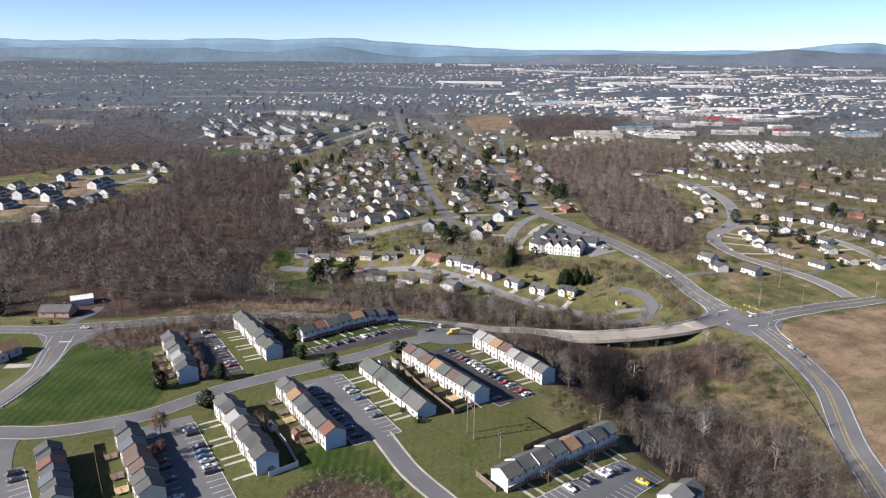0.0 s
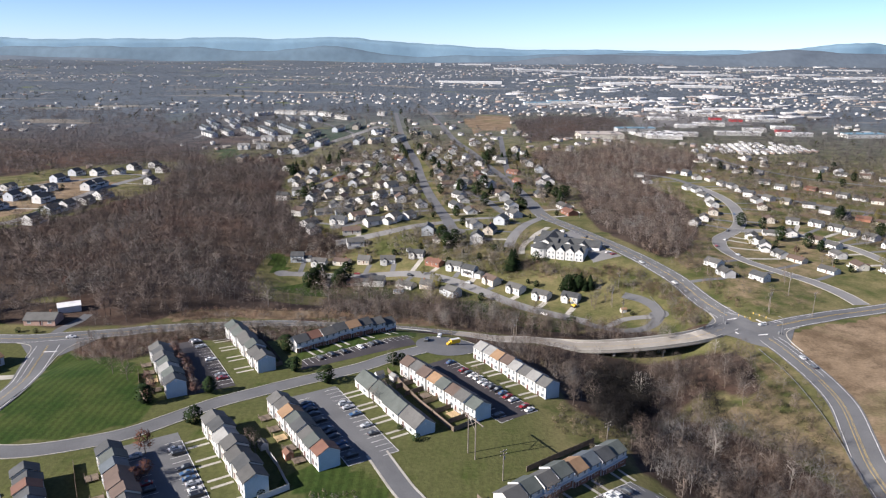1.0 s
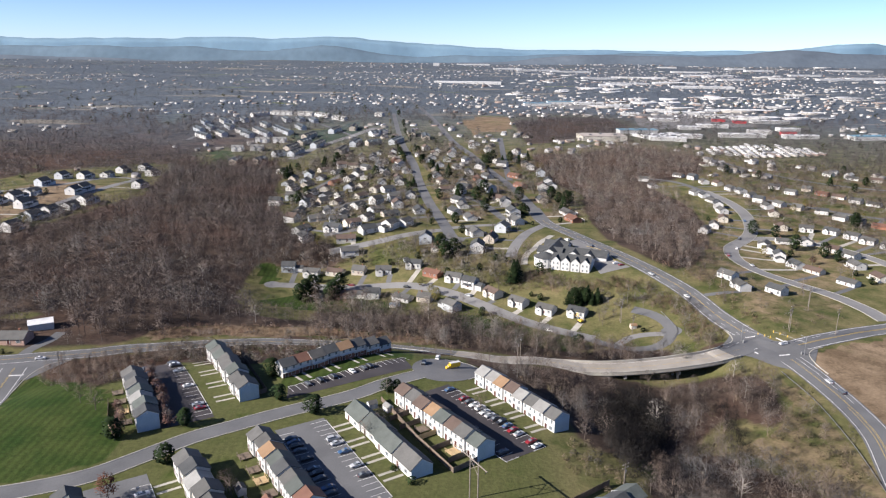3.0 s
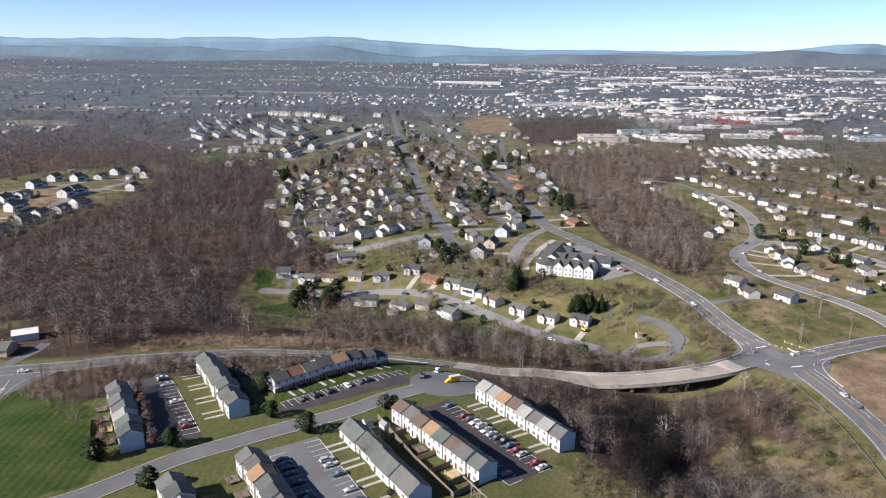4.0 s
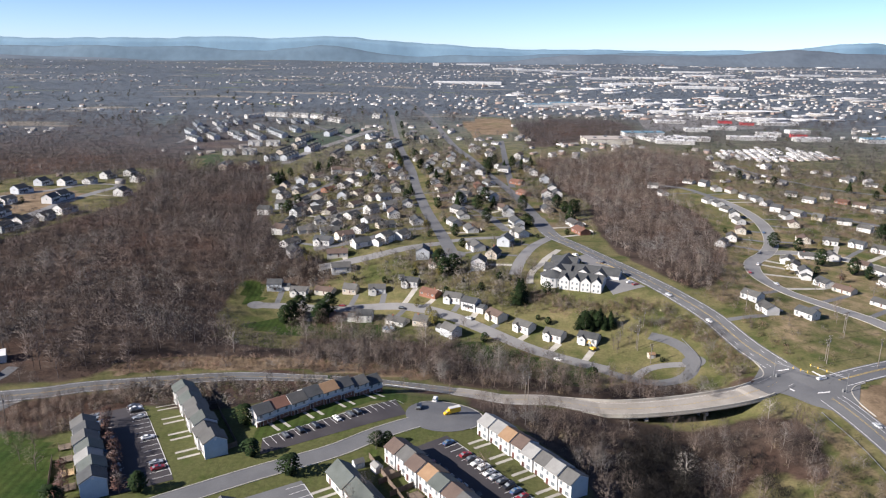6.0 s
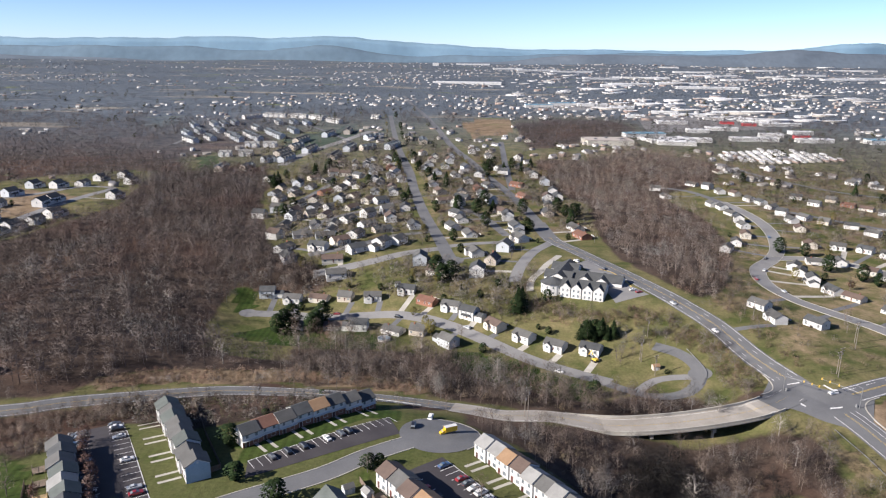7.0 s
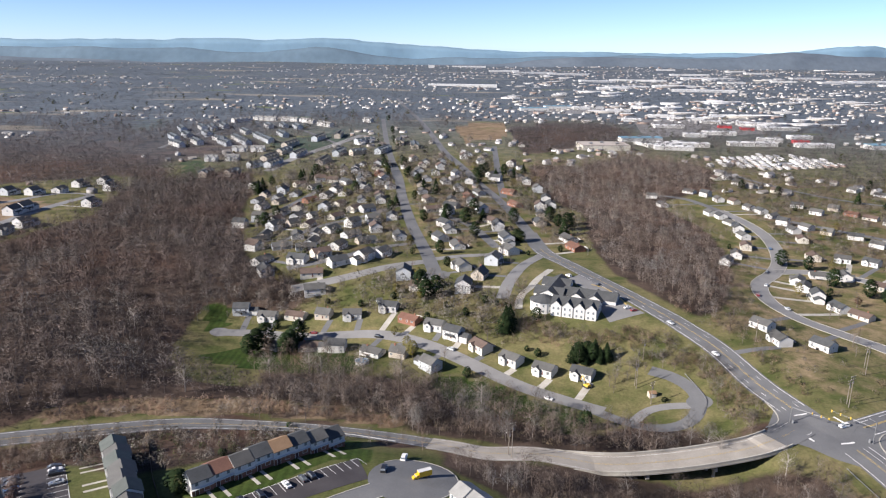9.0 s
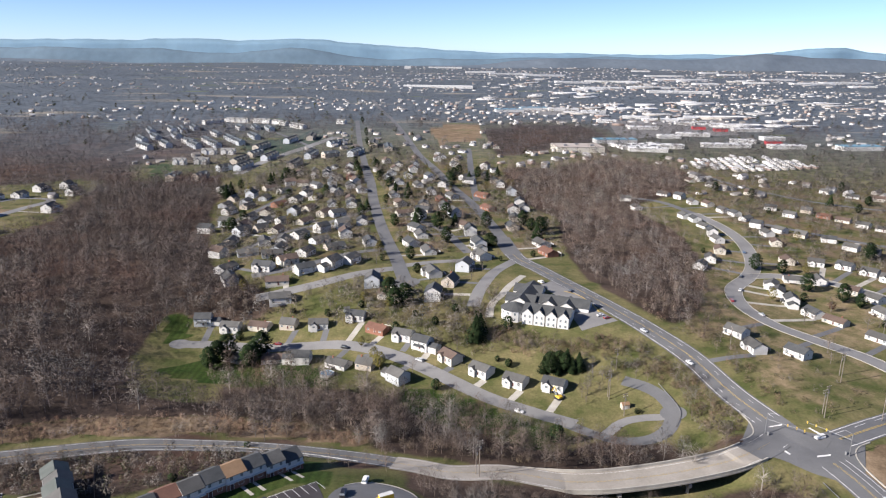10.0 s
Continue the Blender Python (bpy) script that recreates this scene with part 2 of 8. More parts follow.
def mesh_of(name, verts, faces, mats, slots=None):
    me = bpy.data.meshes.new(name)
    me.from_pydata([tuple(v) for v in verts], [], faces)
    for m in mats:
        me.materials.append(m)
    if slots is not None:
        me.polygons.foreach_set("material_index", np.array(slots, dtype=np.int32))
    me.update()
    return me


def crown_normals(V):
    """Normals that swell outwards from the middle of a crown, so that twigs shade softly together."""
    h = V[:, 2].max()
    n = V - np.array([0, 0, 0.33 * h], np.float32)
    n[:, 2] = np.maximum(n[:, 2], 0)
    stem = np.hypot(V[:, 0], V[:, 1]) < 0.03 * h          # bark faces sideways
    n[stem, 2] = 0
    n[:, :2] += 1e-3
    return n / np.maximum(np.linalg.norm(n, axis=1, keepdims=True), 1e-4)


def facing_out(V, T):
    """The triangles, turned so that each one faces away from the crown's middle."""
    g = np.cross(V[T[:, 1]] - V[T[:, 0]], V[T[:, 2]] - V[T[:, 0]])
    inward = (g * crown_normals(V)[T].mean(1)).sum(1) < 0
    T = T.copy()
    T[inward] = T[inward][:, ::-1]
    return T


def tri_mesh(name, verts, tris, material, soft=None):
    """A large joined mesh of triangles, from arrays; soft: normals of the points."""
    me = bpy.data.meshes.new(name)
    n, k = len(verts), len(tris)
    me.vertices.add(n)
    me.vertices.foreach_set("co", np.asarray(verts, dtype=np.float32).ravel())
    me.loops.add(k * 3)
    me.loops.foreach_set("vertex_index", np.asarray(tris, dtype=np.int32).ravel())
    me.polygons.add(k)
    me.polygons.foreach_set("loop_start", np.arange(0, k * 3, 3, dtype=np.int32))
    me.update(calc_edges=True)
    me.materials.append(material)
    if soft is not None:
        me.polygons.foreach_set("use_smooth", np.ones(k, bool))
        att = me.attributes.new("custom_normal", "FLOAT_VECTOR", "POINT")
        att.data.foreach_set("vector", np.asarray(soft, dtype=np.float32).ravel())
    return me


class Builder:
    """Collects boxes and loose faces for one mesh."""

    def __init__(self):
        self.v, self.f, self.s = [], [], []

    def add(self, verts, faces, slot=0):
        k = len(self.v)
        self.v += [tuple(p) for p in verts]
        self.f += [tuple(i + k for i in f) for f in faces]
        self.s += [slot] * len(faces)
        return self

    def box(self, x0, x1, y0, y1, z0, z1, slot=0):
        v = [(x, y, z) for z in (z0, z1) for x, y in ((x0, y0), (x1, y0), (x1, y1), (x0, y1))]
        return self.add(v, [(3, 2, 1, 0), (4, 5, 6, 7), (0, 1, 5, 4), (1, 2, 6, 5), (2, 3, 7, 6), (3, 0, 4, 7)], slot)

    def tube(self, a, b, r0, r1, n=6, slot=0):
        a, b = Vector(a), Vector(b)
        q = (b - a).to_track_quat("Z", "Y").to_matrix()
        ring = [q @ Vector((math.cos(i * math.tau / n), math.sin(i * math.tau / n), 0)) for i in range(n)]
        v = [a + p * r0 for p in ring] + [b + p * r1 for p in ring]
        f = [(i, (i + 1) % n, n + (i + 1) % n, n + i) for i in range(n)]
        return self.add(v, f + [tuple(range(n))[::-1], tuple(range(n, 2 * n))], slot)

    def mesh(self, name, *mats):
        return mesh_of(name, self.v, self.f, mats, self.s)


def part(name, me, parent, label="", at=None):
    ob = new(name, me)
    ob.parent = parent
    if at is not None:
        ob.matrix_basis = at
    return tagged(ob, label) if label else ob


def empty(name, m):
    ob = new(name)
    ob.empty_display_size = 0.2
    ob.matrix_basis = m
    return ob


# ---------------------------------------------------------------- the land
BASE = -8.0
BUMPS = [
    (98, 255, 36, -1.2), (60, 380, 45, -14.8), (-10, 400, 45, -6.2), (-80, 450, 55, -17.7),
    (120, 440, 55, 9.2), (180, 330, 60, -4.5), (108, 322, 26, -4.0), (40, 470, 55, 4.7),
    (10, 540, 60, -2.7), (-140, 340, 75, 7.9), (-140, 640, 110, -7.9), (190, 480, 60, -4.2),
    (-250, 820, 160, -13.7), (230, 360, 90, -0.4), (-200, 500, 110, 0.7), (150, 180, 90, 1.0),
    (-60, 520, 50, 9.3), (0, 800, 180, 13.3), (-230, 280, 110, -1.2), (30, 330, 40, 3.5),
    (-370, 1117, 200, -4.3), (-90, 1000, 120, -5.3), (110, 200, 40, -8.9), (66, 324, 22, 2.3),
    (130, 750, 70, -9.3), (20, 165, 50, 0.5), (118, 376, 28, -3.8), (-110, 320, 50, -6.4),
    (-320, 680, 90, 8.7), (100, 470, 40, -2.5), (158, 352, 28, 3.9), (78, 285, 24, -7.6),
]


def land(x, y):
    """Height of the ground: a plateau, a creek valley and low swells."""
    z = BASE + 8 * np.exp(-(((x + 50) / 130) ** 2 + ((y - 185) / 140) ** 2) ** 7)
    for cx, cy, r, a in BUMPS:
        z = z + a * np.exp(-((x - cx) ** 2 + (y - cy) ** 2) / (2 * r * r))
    # the bank that carries the avenue from the bridge to the crossing
    t = np.clip(((x - 130) * 18 + (y - 334.5) * 5) / 349, 0, 1)
    k = np.clip((18 - np.hypot(x - 130 - 18 * t, y - 334.5 - 5 * t)) / 10, 0, 1)
    return z + k * k * (3 - 2 * k) * np.maximum(-10.95 + 0.55 * t - z, 0)


def gz(x, y):
    return float(land(x, y))


def inside(px, py, poly):
    """Which of the points lie in a polygon."""
    px, py = np.asarray(px, float), np.asarray(py, float)
    hit = np.zeros(px.shape, bool)
    for (x0, y0), (x1, y1) in zip(poly, poly[1:] + poly[:1]):
        if y0 == y1:
            continue
        hit ^= ((y0 > py) != (y1 > py)) & (px < (x1 - x0) * (py - y0) / (y1 - y0) + x0)
    return hit


def smooth(points, step=3.0, closed=False):
    """A Catmull-Rom line through the points, in even steps."""
    p = [Vector((*q, 0)) for q in points]
    p = [p[-1], *p, p[0], p[1]] if closed else [2 * p[0] - p[1], *p, 2 * p[-1] - p[-2]]
    fine = []
    for a, b, c, d in zip(p, p[1:], p[2:], p[3:]):
        n = max(2, int((c - b).length / 1.5))
        for i in range(n):
            t = i / n
            fine.append(0.5 * (2 * b + (c - a) * t + (2 * a - 5 * b + 4 * c - d) * t * t + (3 * b - a - 3 * c + d) * t ** 3))
    fine.append(p[-2])
    out, left = [fine[0]], step
    for a, b in zip(fine, fine[1:]):
        length = (b - a).length
        while length >= left:
            a = a + (b - a) * (left / length)
            out.append(a)
            length -= left
            left = step
        left -= length
    if (out[-1] - fine[-1]).length > 0.4:
        out.append(fine[-1])
    return [(q.x, q.y) for q in out]


def normals(line):
    out = []
    for i in range(len(line)):
        a, b = line[max(i - 1, 0)], line[min(i + 1, len(line) - 1)]
        d = Vector((b[0] - a[0], b[1] - a[1], 0))
        d = d.normalized() if d.length > 1e-6 else Vector((1, 0, 0))
        out.append((-d.y, d.x))
    return out


def ribbon(name, line, offs, height, material, label, category="road", kind="structure", level=None):
    """A strip along a line, between side offsets, laid on the ground."""
    nn = normals(line)
    verts, faces = [], []
    k = len(offs)
    for i, ((x, y), (nx, ny)) in enumerate(zip(line, nn)):
        for o in offs:
            px, py = x + nx * o, y + ny * o
            verts.append((px, py, (gz(px, py) if level is None else level(px, py)) + height))
        if i:
            for j in range(k - 1):
                a = (i - 1) * k + j
                faces.append((a, a + 1, a + k + 1, a + k))
    ob = new(name, mesh_of(name, verts, [f[::-1] for f in faces], [material]))
    return tagged(ob, label, category, kind=kind)


def offsets(w, n=6):
    return [w * (i / n - 0.5) for i in range(n + 1)]


# what is taken, on a grid of 2 m, so that trees keep off roads and roofs
TX0, TY0, TN, TM = -700, 60, 700, 720
taken = np.zeros((TN, TM), bool)
gx, gy = np.meshgrid(TX0 + 2 * np.arange(TN), TY0 + 2 * np.arange(TM), indexing="ij")


def take_disc(x, y, r):
    i0, i1 = int((x - r - TX0) / 2), int((x + r - TX0) / 2) + 2
    j0, j1 = int((y - r - TY0) / 2), int((y + r - TY0) / 2) + 2
    if i1 < 0 or j1 < 0 or i0 >= TN or j0 >= TM:
        return
    s = np.s_[max(i0, 0):i1, max(j0, 0):j1]
    taken[s] |= (gx[s] - x) ** 2 + (gy[s] - y) ** 2 < r * r


def is_taken(x, y):
    i, j = int((x - TX0) / 2 + 0.5), int((y - TY0) / 2 + 0.5)
    return 0 <= i < TN and 0 <= j < TM and bool(taken[i, j])


ROADS = []


def road(name, points, width, material, label, step=3.0, height=0.10, level=None):
    line = smooth(points, step)
    ribbon(name, line, offsets(width), height, material, label, level=level)
    ROADS.append((line, width))
    for x, y in line:
        take_disc(x, y, width / 2 + 2.0)
    return line


def stripe(name, line, off, w, material, height=0.14, dash=None, level=None, label="painted line on the road"):
    if dash:
        on, gap = dash
        verts, faces, nn, i = [], [], normals(line), 0
        while i + on < len(line):
            for j in range(i, i + on):
                q = []
                for k in (j, j + 1):
                    for o in (off - w / 2, off + w / 2):
                        x, y = line[k][0] + nn[k][0] * o, line[k][1] + nn[k][1] * o
                        q.append((x, y, (gz(x, y) if level is None else level(x, y)) + height))
                n = len(verts)
                verts += q
                faces.append((n + 2, n + 3, n + 1, n))
            i += on + gap
        ob = new(name, mesh_of(name, verts, faces, [material]))
        return tagged(ob, label, "road marking", kind="structure")
    return ribbon(name, line, (off - w / 2, off + w / 2), height, material, label, "road marking", level=level)


def kerb(line, off, label="pale concrete kerb beside the road", w=0.3, h=0.2, level=None):
    nn = normals(line)
    verts, faces = [], []
    for i, ((x, y), (nx, ny)) in enumerate(zip(line, nn)):
        for o, up in ((off - w / 2, -0.2), (off - w / 2, h), (off + w / 2, h), (off + w / 2, -0.2)):
            px, py = x + nx * o, y + ny * o
            verts.append((px, py, (gz(px, py) if level is None else level(px, py)) + up))
        if i:
            a = (i - 1) * 4
            faces += [(a + j, a + j + 4, a + j + 5, a + j + 1) for j in range(3)]
    return tagged(new("kerb", mesh_of("kerb", verts, faces, [CONCRETE])), label, "kerb", kind="structure")


# ---- roads of the valley and the town
HIGHWAY = [(134.8, 181.7), (140.0, 205.4), (143.0, 224.1), (148.0, 241.7), (154.3, 263.3), (156.6, 285.3), (156.3, 305.8), (153.9, 323.1),
    (147.9, 340.3), (141.6, 369.0), (135.5, 402.3), (124.8, 426.8), (112.9, 452.1), (100.2, 486.1), (88.7, 521.0), (78.6, 551.0),
    (74.9, 600.7)]
HIGHWAY_NORTH = [(78.6, 551.0), (73.4, 621.4), (63.3, 722.8), (45.7, 816.3), (27.7, 966.2), (6.7, 1208.6), (-19.8, 1464.0), (-53.4, 1727.6),
    (-84.8, 2010.2)]
AVENUE = [(-264.3, 305.7), (-214.1, 306.9), (-199.3, 307.6), (-180.1, 307.9), (-163.1, 312.8), (-146.0, 318.9), (-129.0, 327.3)] + [(-85.2, 341.0), (-57.2, 341.2), (-32.6, 337.9)] + [(-4.3, 330.8), (14.9, 324.7)]
DECK_LINE = [(7.3, 326.8), (14.9, 324.7), (26.1, 320.9)] + [(41.5, 322.7), (52.6, 321.0), (63.6, 319.7), (71.1, 319.5), (80.8, 320.5), (101.0, 324.2)] + [(120.5, 329.5)] + [(133.7, 336.2), (140.7, 341.0)]
CROSS_EAST = [(148.1, 334.1), (165.2, 339.6), (186.4, 349.5), (205.1, 358.6), (239.4, 370.1)]
RIGHT_STREET = [(222.9, 372.5), (220.9, 389.4), (213.9, 408.4), (201.3, 425.8), (189.5, 444.6), (186.7, 471.2), (195.2, 500.5), (213.5, 522.8),
    (226.1, 543.5), (236.4, 572.5), (242.9, 604.1), (244.5, 639.0), (240.8, 683.6)]
RIGHT_BRANCH = [(215.8, 524.5), (232.0, 524.9), (250.2, 518.5), (268.4, 496.5), (277.9, 470.1), (281.2, 438.2), (287.1, 407.7)]
STREET = [(-99.8, 453.0), (-80.7, 453.4), (-58.1, 448.7), (-36.0, 446.1), (-20.6, 443.1), (-5.1, 435.4), (10.6, 423.6), (27.0, 408.8),
    (45.4, 392.0), (62.8, 378.9), (76.5, 368.9)]
LOOP = [(73.2, 369.4), (80.8, 361.1), (90.0, 354.7), (100.8, 354.6), (109.6, 359.9), (115.3, 370.3), (115.1, 380.6), (110.3, 389.3),
    (102.4, 395.4)]
ISLAND_ROAD = [(86.5, 360.1), (94.0, 367.8), (102.2, 370.0), (112.1, 368.6)]
NORTH_STREET = [(-41.3, 948.7), (-26.2, 814.7), (-18.3, 720.3), (-8.4, 635.4), (2.7, 559.0), (7.1, 523.8), (10.0, 502.6)]
WEST_STREET = [(5.5, 529.3), (-16.2, 519.9), (-36.3, 508.7), (-55.9, 501.5), (-71.5, 497.3)]
COURT_STREET = [(6.8, 533.2), (26.4, 541.8), (48.3, 545.5)]
HILL_ROAD = [(80.1, 548.9), (62.7, 520.2), (50.2, 486.0), (44.3, 463.3)]
LEFT_ROAD = [(-168.0, 301.9), (-163.0, 280.2), (-155.1, 255.2), (-153.2, 236.3), (-154.9, 222.4), (-156.4, 209.8)]
LEFT_LOOP = [(-333.3, 523.8), (-315.8, 537.3), (-311.0, 587.8), (-306.5, 639.5), (-303.6, 719.0), (-305.6, 765.0), (-335.9, 769.0), (-348.7, 707.9),
    (-377.3, 668.7), (-402.8, 641.2)]
DEV_ROAD = [(-178.6, 925.4), (-169.4, 1001.6), (-147.9, 1074.6), (-122.2, 1148.9), (-99.7, 1224.2)]
PARKWAY = [(-27.3, 806.7), (-42.6, 979.6), (-58.0, 1140.9), (-71.7, 1300.0), (-84.7, 1461.1)]
FAR_ROADS = [[(-119.0, 1117.6), (-218.0, 1303.4), (-329.5, 1397.3), (-354.8, 1220.6), (-359.5, 1087.7)], [(69.5, 728.6), (75.1, 862.8), (89.2, 1076.4)], [(-96.8, 781.7), (-120.3, 699.6), (-135.3, 662.7)],
             [(-15.6, 697.3), (-46.2, 661.9), (-79.6, 634.3), (-100.6, 578.8)], [(0.5, 577.9), (-26.3, 561.1), (-50.8, 535.4), (-79.1, 523.7)], [(11.2, 661.3), (35.1, 623.1), (49.8, 563.3)],
             [(318.1, 903.2), (332.3, 813.5), (363.8, 744.0), (404.1, 709.9), (447.8, 689.4)], [(282.4, 647.0), (305.8, 620.1), (331.2, 593.2), (370.7, 564.8)], [(240.8, 683.6), (230.5, 730.0), (208.2, 754.1)]]

highway = road("highway", HIGHWAY, 11.5, ASPHALT, "grey worn asphalt highway with painted lanes", height=0.14)
road("highway_north", HIGHWAY_NORTH, 8.5, ASPHALT, "narrower grey asphalt highway running north", height=0.13)
avenue = road("avenue", AVENUE, 9.4, ASPHALT, "grey worn asphalt avenue with edge lines", height=0.12)
cross_east = road("crossroad", CROSS_EAST, 10.5, ASPHALT, "grey asphalt crossroad running east", height=0.11)
right_street = road("residential_street", RIGHT_STREET, 9.0, ASPHALT_OLD, "pale winding residential street with kerbs")
right_branch = road("residential_street", RIGHT_BRANCH, 8.0, ASPHALT_OLD, "pale side street between white houses", height=0.08)
street = road("residential_street", STREET, 7.5, ASPHALT_OLD, "pale grey residential street in the valley")
loop = road("residential_street", LOOP, 6.0, ASPHALT, "grey looping end of the street", height=0.08)
island_road = road("residential_street", ISLAND_ROAD, 4.5, ASPHALT_OLD, "narrow pale drive round a grass island", height=0.07)
north_street = road("residential_street", NORTH_STREET, 8.5, ASPHALT, "pale residential street running north")
west_street = road("residential_street", WEST_STREET, 8.0, ASPHALT_OLD, "pale side street among houses", height=0.08)
court_street = road("residential_street", COURT_STREET, 7.0, ASPHALT_OLD, "short pale side street", height=0.07)
hill_road = road("side_road", HILL_ROAD, 7.0, ASPHALT_OLD, "curving side road beside the stone apartment house", height=0.09)
left_road = road("side_road", LEFT_ROAD, 11.0, ASPHALT, "grey two-lane side road with yellow centre line", height=0.10)
left_loop = road("residential_street", LEFT_LOOP, 8.0, ASPHALT_OLD, "pale street of the new subdivision", step=5)
dev_road = road("boulevard", DEV_ROAD, 13.0, ASPHALT_OLD, "pale boulevard beside the townhouse estate", step=5)
parkway = road("parkway", PARKWAY, 7.5, ASPHALT, "pale street running far north", step=5, height=0.08)
for pts in FAR_ROADS:
    road("far_street", pts, 6.5, ASPHALT, "grey distant street", step=6, height=0.06)

# paint on the larger roads
NEAR = [i for i, p in enumerate(highway) if p[1] < 560]
hw = [highway[i] for i in NEAR]
west_arm = [p for p in hw if p[1] < 326]
north_arm = [p for p in hw if p[1] > 354]
for arm in (west_arm, north_arm):
    for off in (-4.9, 4.9):
        stripe("edge_line", arm, off, 0.2, WHITE_LINE, 0.19, label="white edge line of the highway")
    for off in (-0.22, 0.22):
        stripe("centre_line", arm, off, 0.13, YELLOW_LINE, 0.19, label="double yellow centre line")
stripe("lane_line", north_arm, -2.6, 0.14, WHITE_LINE, 0.19, dash=(1, 3), label="dashed white lane line")
stripe("lane_line", north_arm, 2.6, 0.14, WHITE_LINE, 0.19, dash=(1, 3), label="dashed white lane line")
stripe("lane_line", west_arm[-14:], -2.6, 0.15, WHITE_LINE, 0.19, label="solid white turn lane line")
stripe("turn_line", west_arm[:-14], 1.3, 0.2, YELLOW_LINE, 0.19, label="yellow turn lane line")
for off in (-3.9, 3.9):
    stripe("edge_line", avenue, off, 0.17, WHITE_LINE, 0.17, label="white edge line of the avenue")
for off in (-0.2, 0.2):
    stripe("centre_line", avenue, off, 0.1, YELLOW_LINE, 0.17, label="double yellow centre line")
ce = cross_east[5:]
for off in (-4.5, 4.5):
    stripe("edge_line", ce, off, 0.28, WHITE_LINE, 0.16, label="white edge line of the crossroad")
for off in (-0.25, 0.25):
    stripe("centre_line", ce, off, 0.22, YELLOW_LINE, 0.16, label="double yellow centre line")
stripe("lane_line", ce[:14], 3.0, 0.2, WHITE_LINE, 0.16, dash=(2, 2), label="dashed white lane line")
for off in (-0.2, 0.2):
    stripe("centre_line", left_road, off, 0.11, YELLOW_LINE, 0.15, label="double yellow centre line")
for off in (-4.4, 4.4):
    stripe("edge_line", left_road, off, 0.22, WHITE_LINE, 0.15, label="white edge line")
stripe("lane_line", [p for p in left_road if 262 < p[1] < 293], -2.3, 0.15, WHITE_LINE, 0.15, label="solid white turn lane line")
for line, w in ((right_street, 9.0), (right_branch, 8.0)):
    for sgn in (-1, 1):
        kerb(line, sgn * (w / 2 + 0.15))


def patch(name, quad, material, label, height=0.06, n=14, category="pavement"):
    """A paved four-cornered area laid on the ground."""
    a, b, c, d = [Vector((*q, 0)) for q in quad]
    verts, faces = [], []
    for i in range(n + 1):
        for j in range(n + 1):
            s, t = i / n, j / n
            p = a.lerp(b, s).lerp(d.lerp(c, s), t)
            verts.append((p.x, p.y, gz(p.x, p.y) + height))
            if i < n and j < n:
                k = i * (n + 1) + j
                faces.append((k, k + n + 1, k + n + 2, k + 1))
            take_disc(p.x, p.y, 3.0)
    area = sum(p.x * q.y - q.x * p.y for p, q in zip((a, b, c, d), (b, c, d, a)))
    if area < 0:
        faces = [f[::-1] for f in faces]
    return tagged(new(name, mesh_of(name, verts, faces, [material])), label, category, kind="structure")


def disc_patch(name, x, y, r, material, label, height=0.07):
    verts = [(x, y, gz(x, y) + height)]
    faces = []
    n = 36
    for k in range(1, 5):
        for i in range(n):
            px, py = x + r * k / 4 * math.cos(i * math.tau / n), y + r * k / 4 * math.sin(i * math.tau / n)
            verts.append((px, py, gz(px, py) + height))
    for i in range(n):
        j = (i + 1) % n
        faces.append((0, 1 + i, 1 + j))
        for k in range(3):
            a, b = 1 + k * n, 1 + (k + 1) * n
            faces.append((a + i, b + i, b + j, a + j))
    take_disc(x, y, r + 2)
    return tagged(new(name, mesh_of(name, verts, faces, [material])), label, "pavement", kind="structure")


# the crossing of highway, avenue and crossroad
CROSSING = [(131.3, 336.2), (144.8, 349.1), (160.8, 339.3), (147.2, 326.5)]
patch("crossing", CROSSING, ASPHALT, "grey asphalt of the signal crossing", 0.17)
patch("crossing_corner", [(127.5, 333.0), (129.5, 342.0), (139.0, 357.0), (146.0, 345.0)], ASPHALT, "grey asphalt of a rounded road corner", 0.2)
patch("crossing_corner", [(134.0, 331.0), (140.0, 341.0), (152.0, 330.0), (149.5, 317.0)], ASPHALT, "grey asphalt of a rounded road corner", 0.19)
patch("crossing_corner", [(156.0, 333.0), (163.0, 341.0), (170.0, 336.0), (160.5, 320.0)], ASPHALT, "grey asphalt of a rounded road corner", 0.15)
kerb(smooth([(128.6, 341.5), (133.5, 344.0), (136.5, 348.5), (138.0, 355.0), (137.6, 362.0)], 1.5), 0, "pale kerb round the road corner", 0.4, 0.35)
kerb(smooth([(172.0, 336.4), (166.0, 333.4), (162.6, 329.0), (161.6, 322.0), (162.4, 312.0)], 1.5), 0, "pale kerb round the road corner", 0.4, 0.35)
for i, q in enumerate(([(138.5, 338.2), (139.3, 338.3), (141.7, 331.6), (140.9, 331.2)], [(155.1, 346.0), (155.8, 346.2), (158.3, 340.2), (157.4, 339.7)],
                       [(149.9, 330.1), (149.4, 329.2), (154.3, 329.7), (154.8, 330.5)], [(142.5, 349.5), (143.2, 350.0), (147.8, 350.2), (147.4, 349.5)])):
    patch("stop_line", q, WHITE_LINE, "white stop line at the crossing", 0.24, 6, "road marking")
patch("junction", [(-182.0, 304.6), (-150.0, 312.6), (-158.5, 292.0), (-171.5, 292.0)], ASPHALT, "grey asphalt mouth of the side road", 0.13)
kerb(smooth([(-150.0, 311.6), (-156.0, 307.5), (-158.8, 301.0), (-159.3, 292.0), (-157.5, 280.0)], 1.5), 0, "pale kerb round the side road's corner")
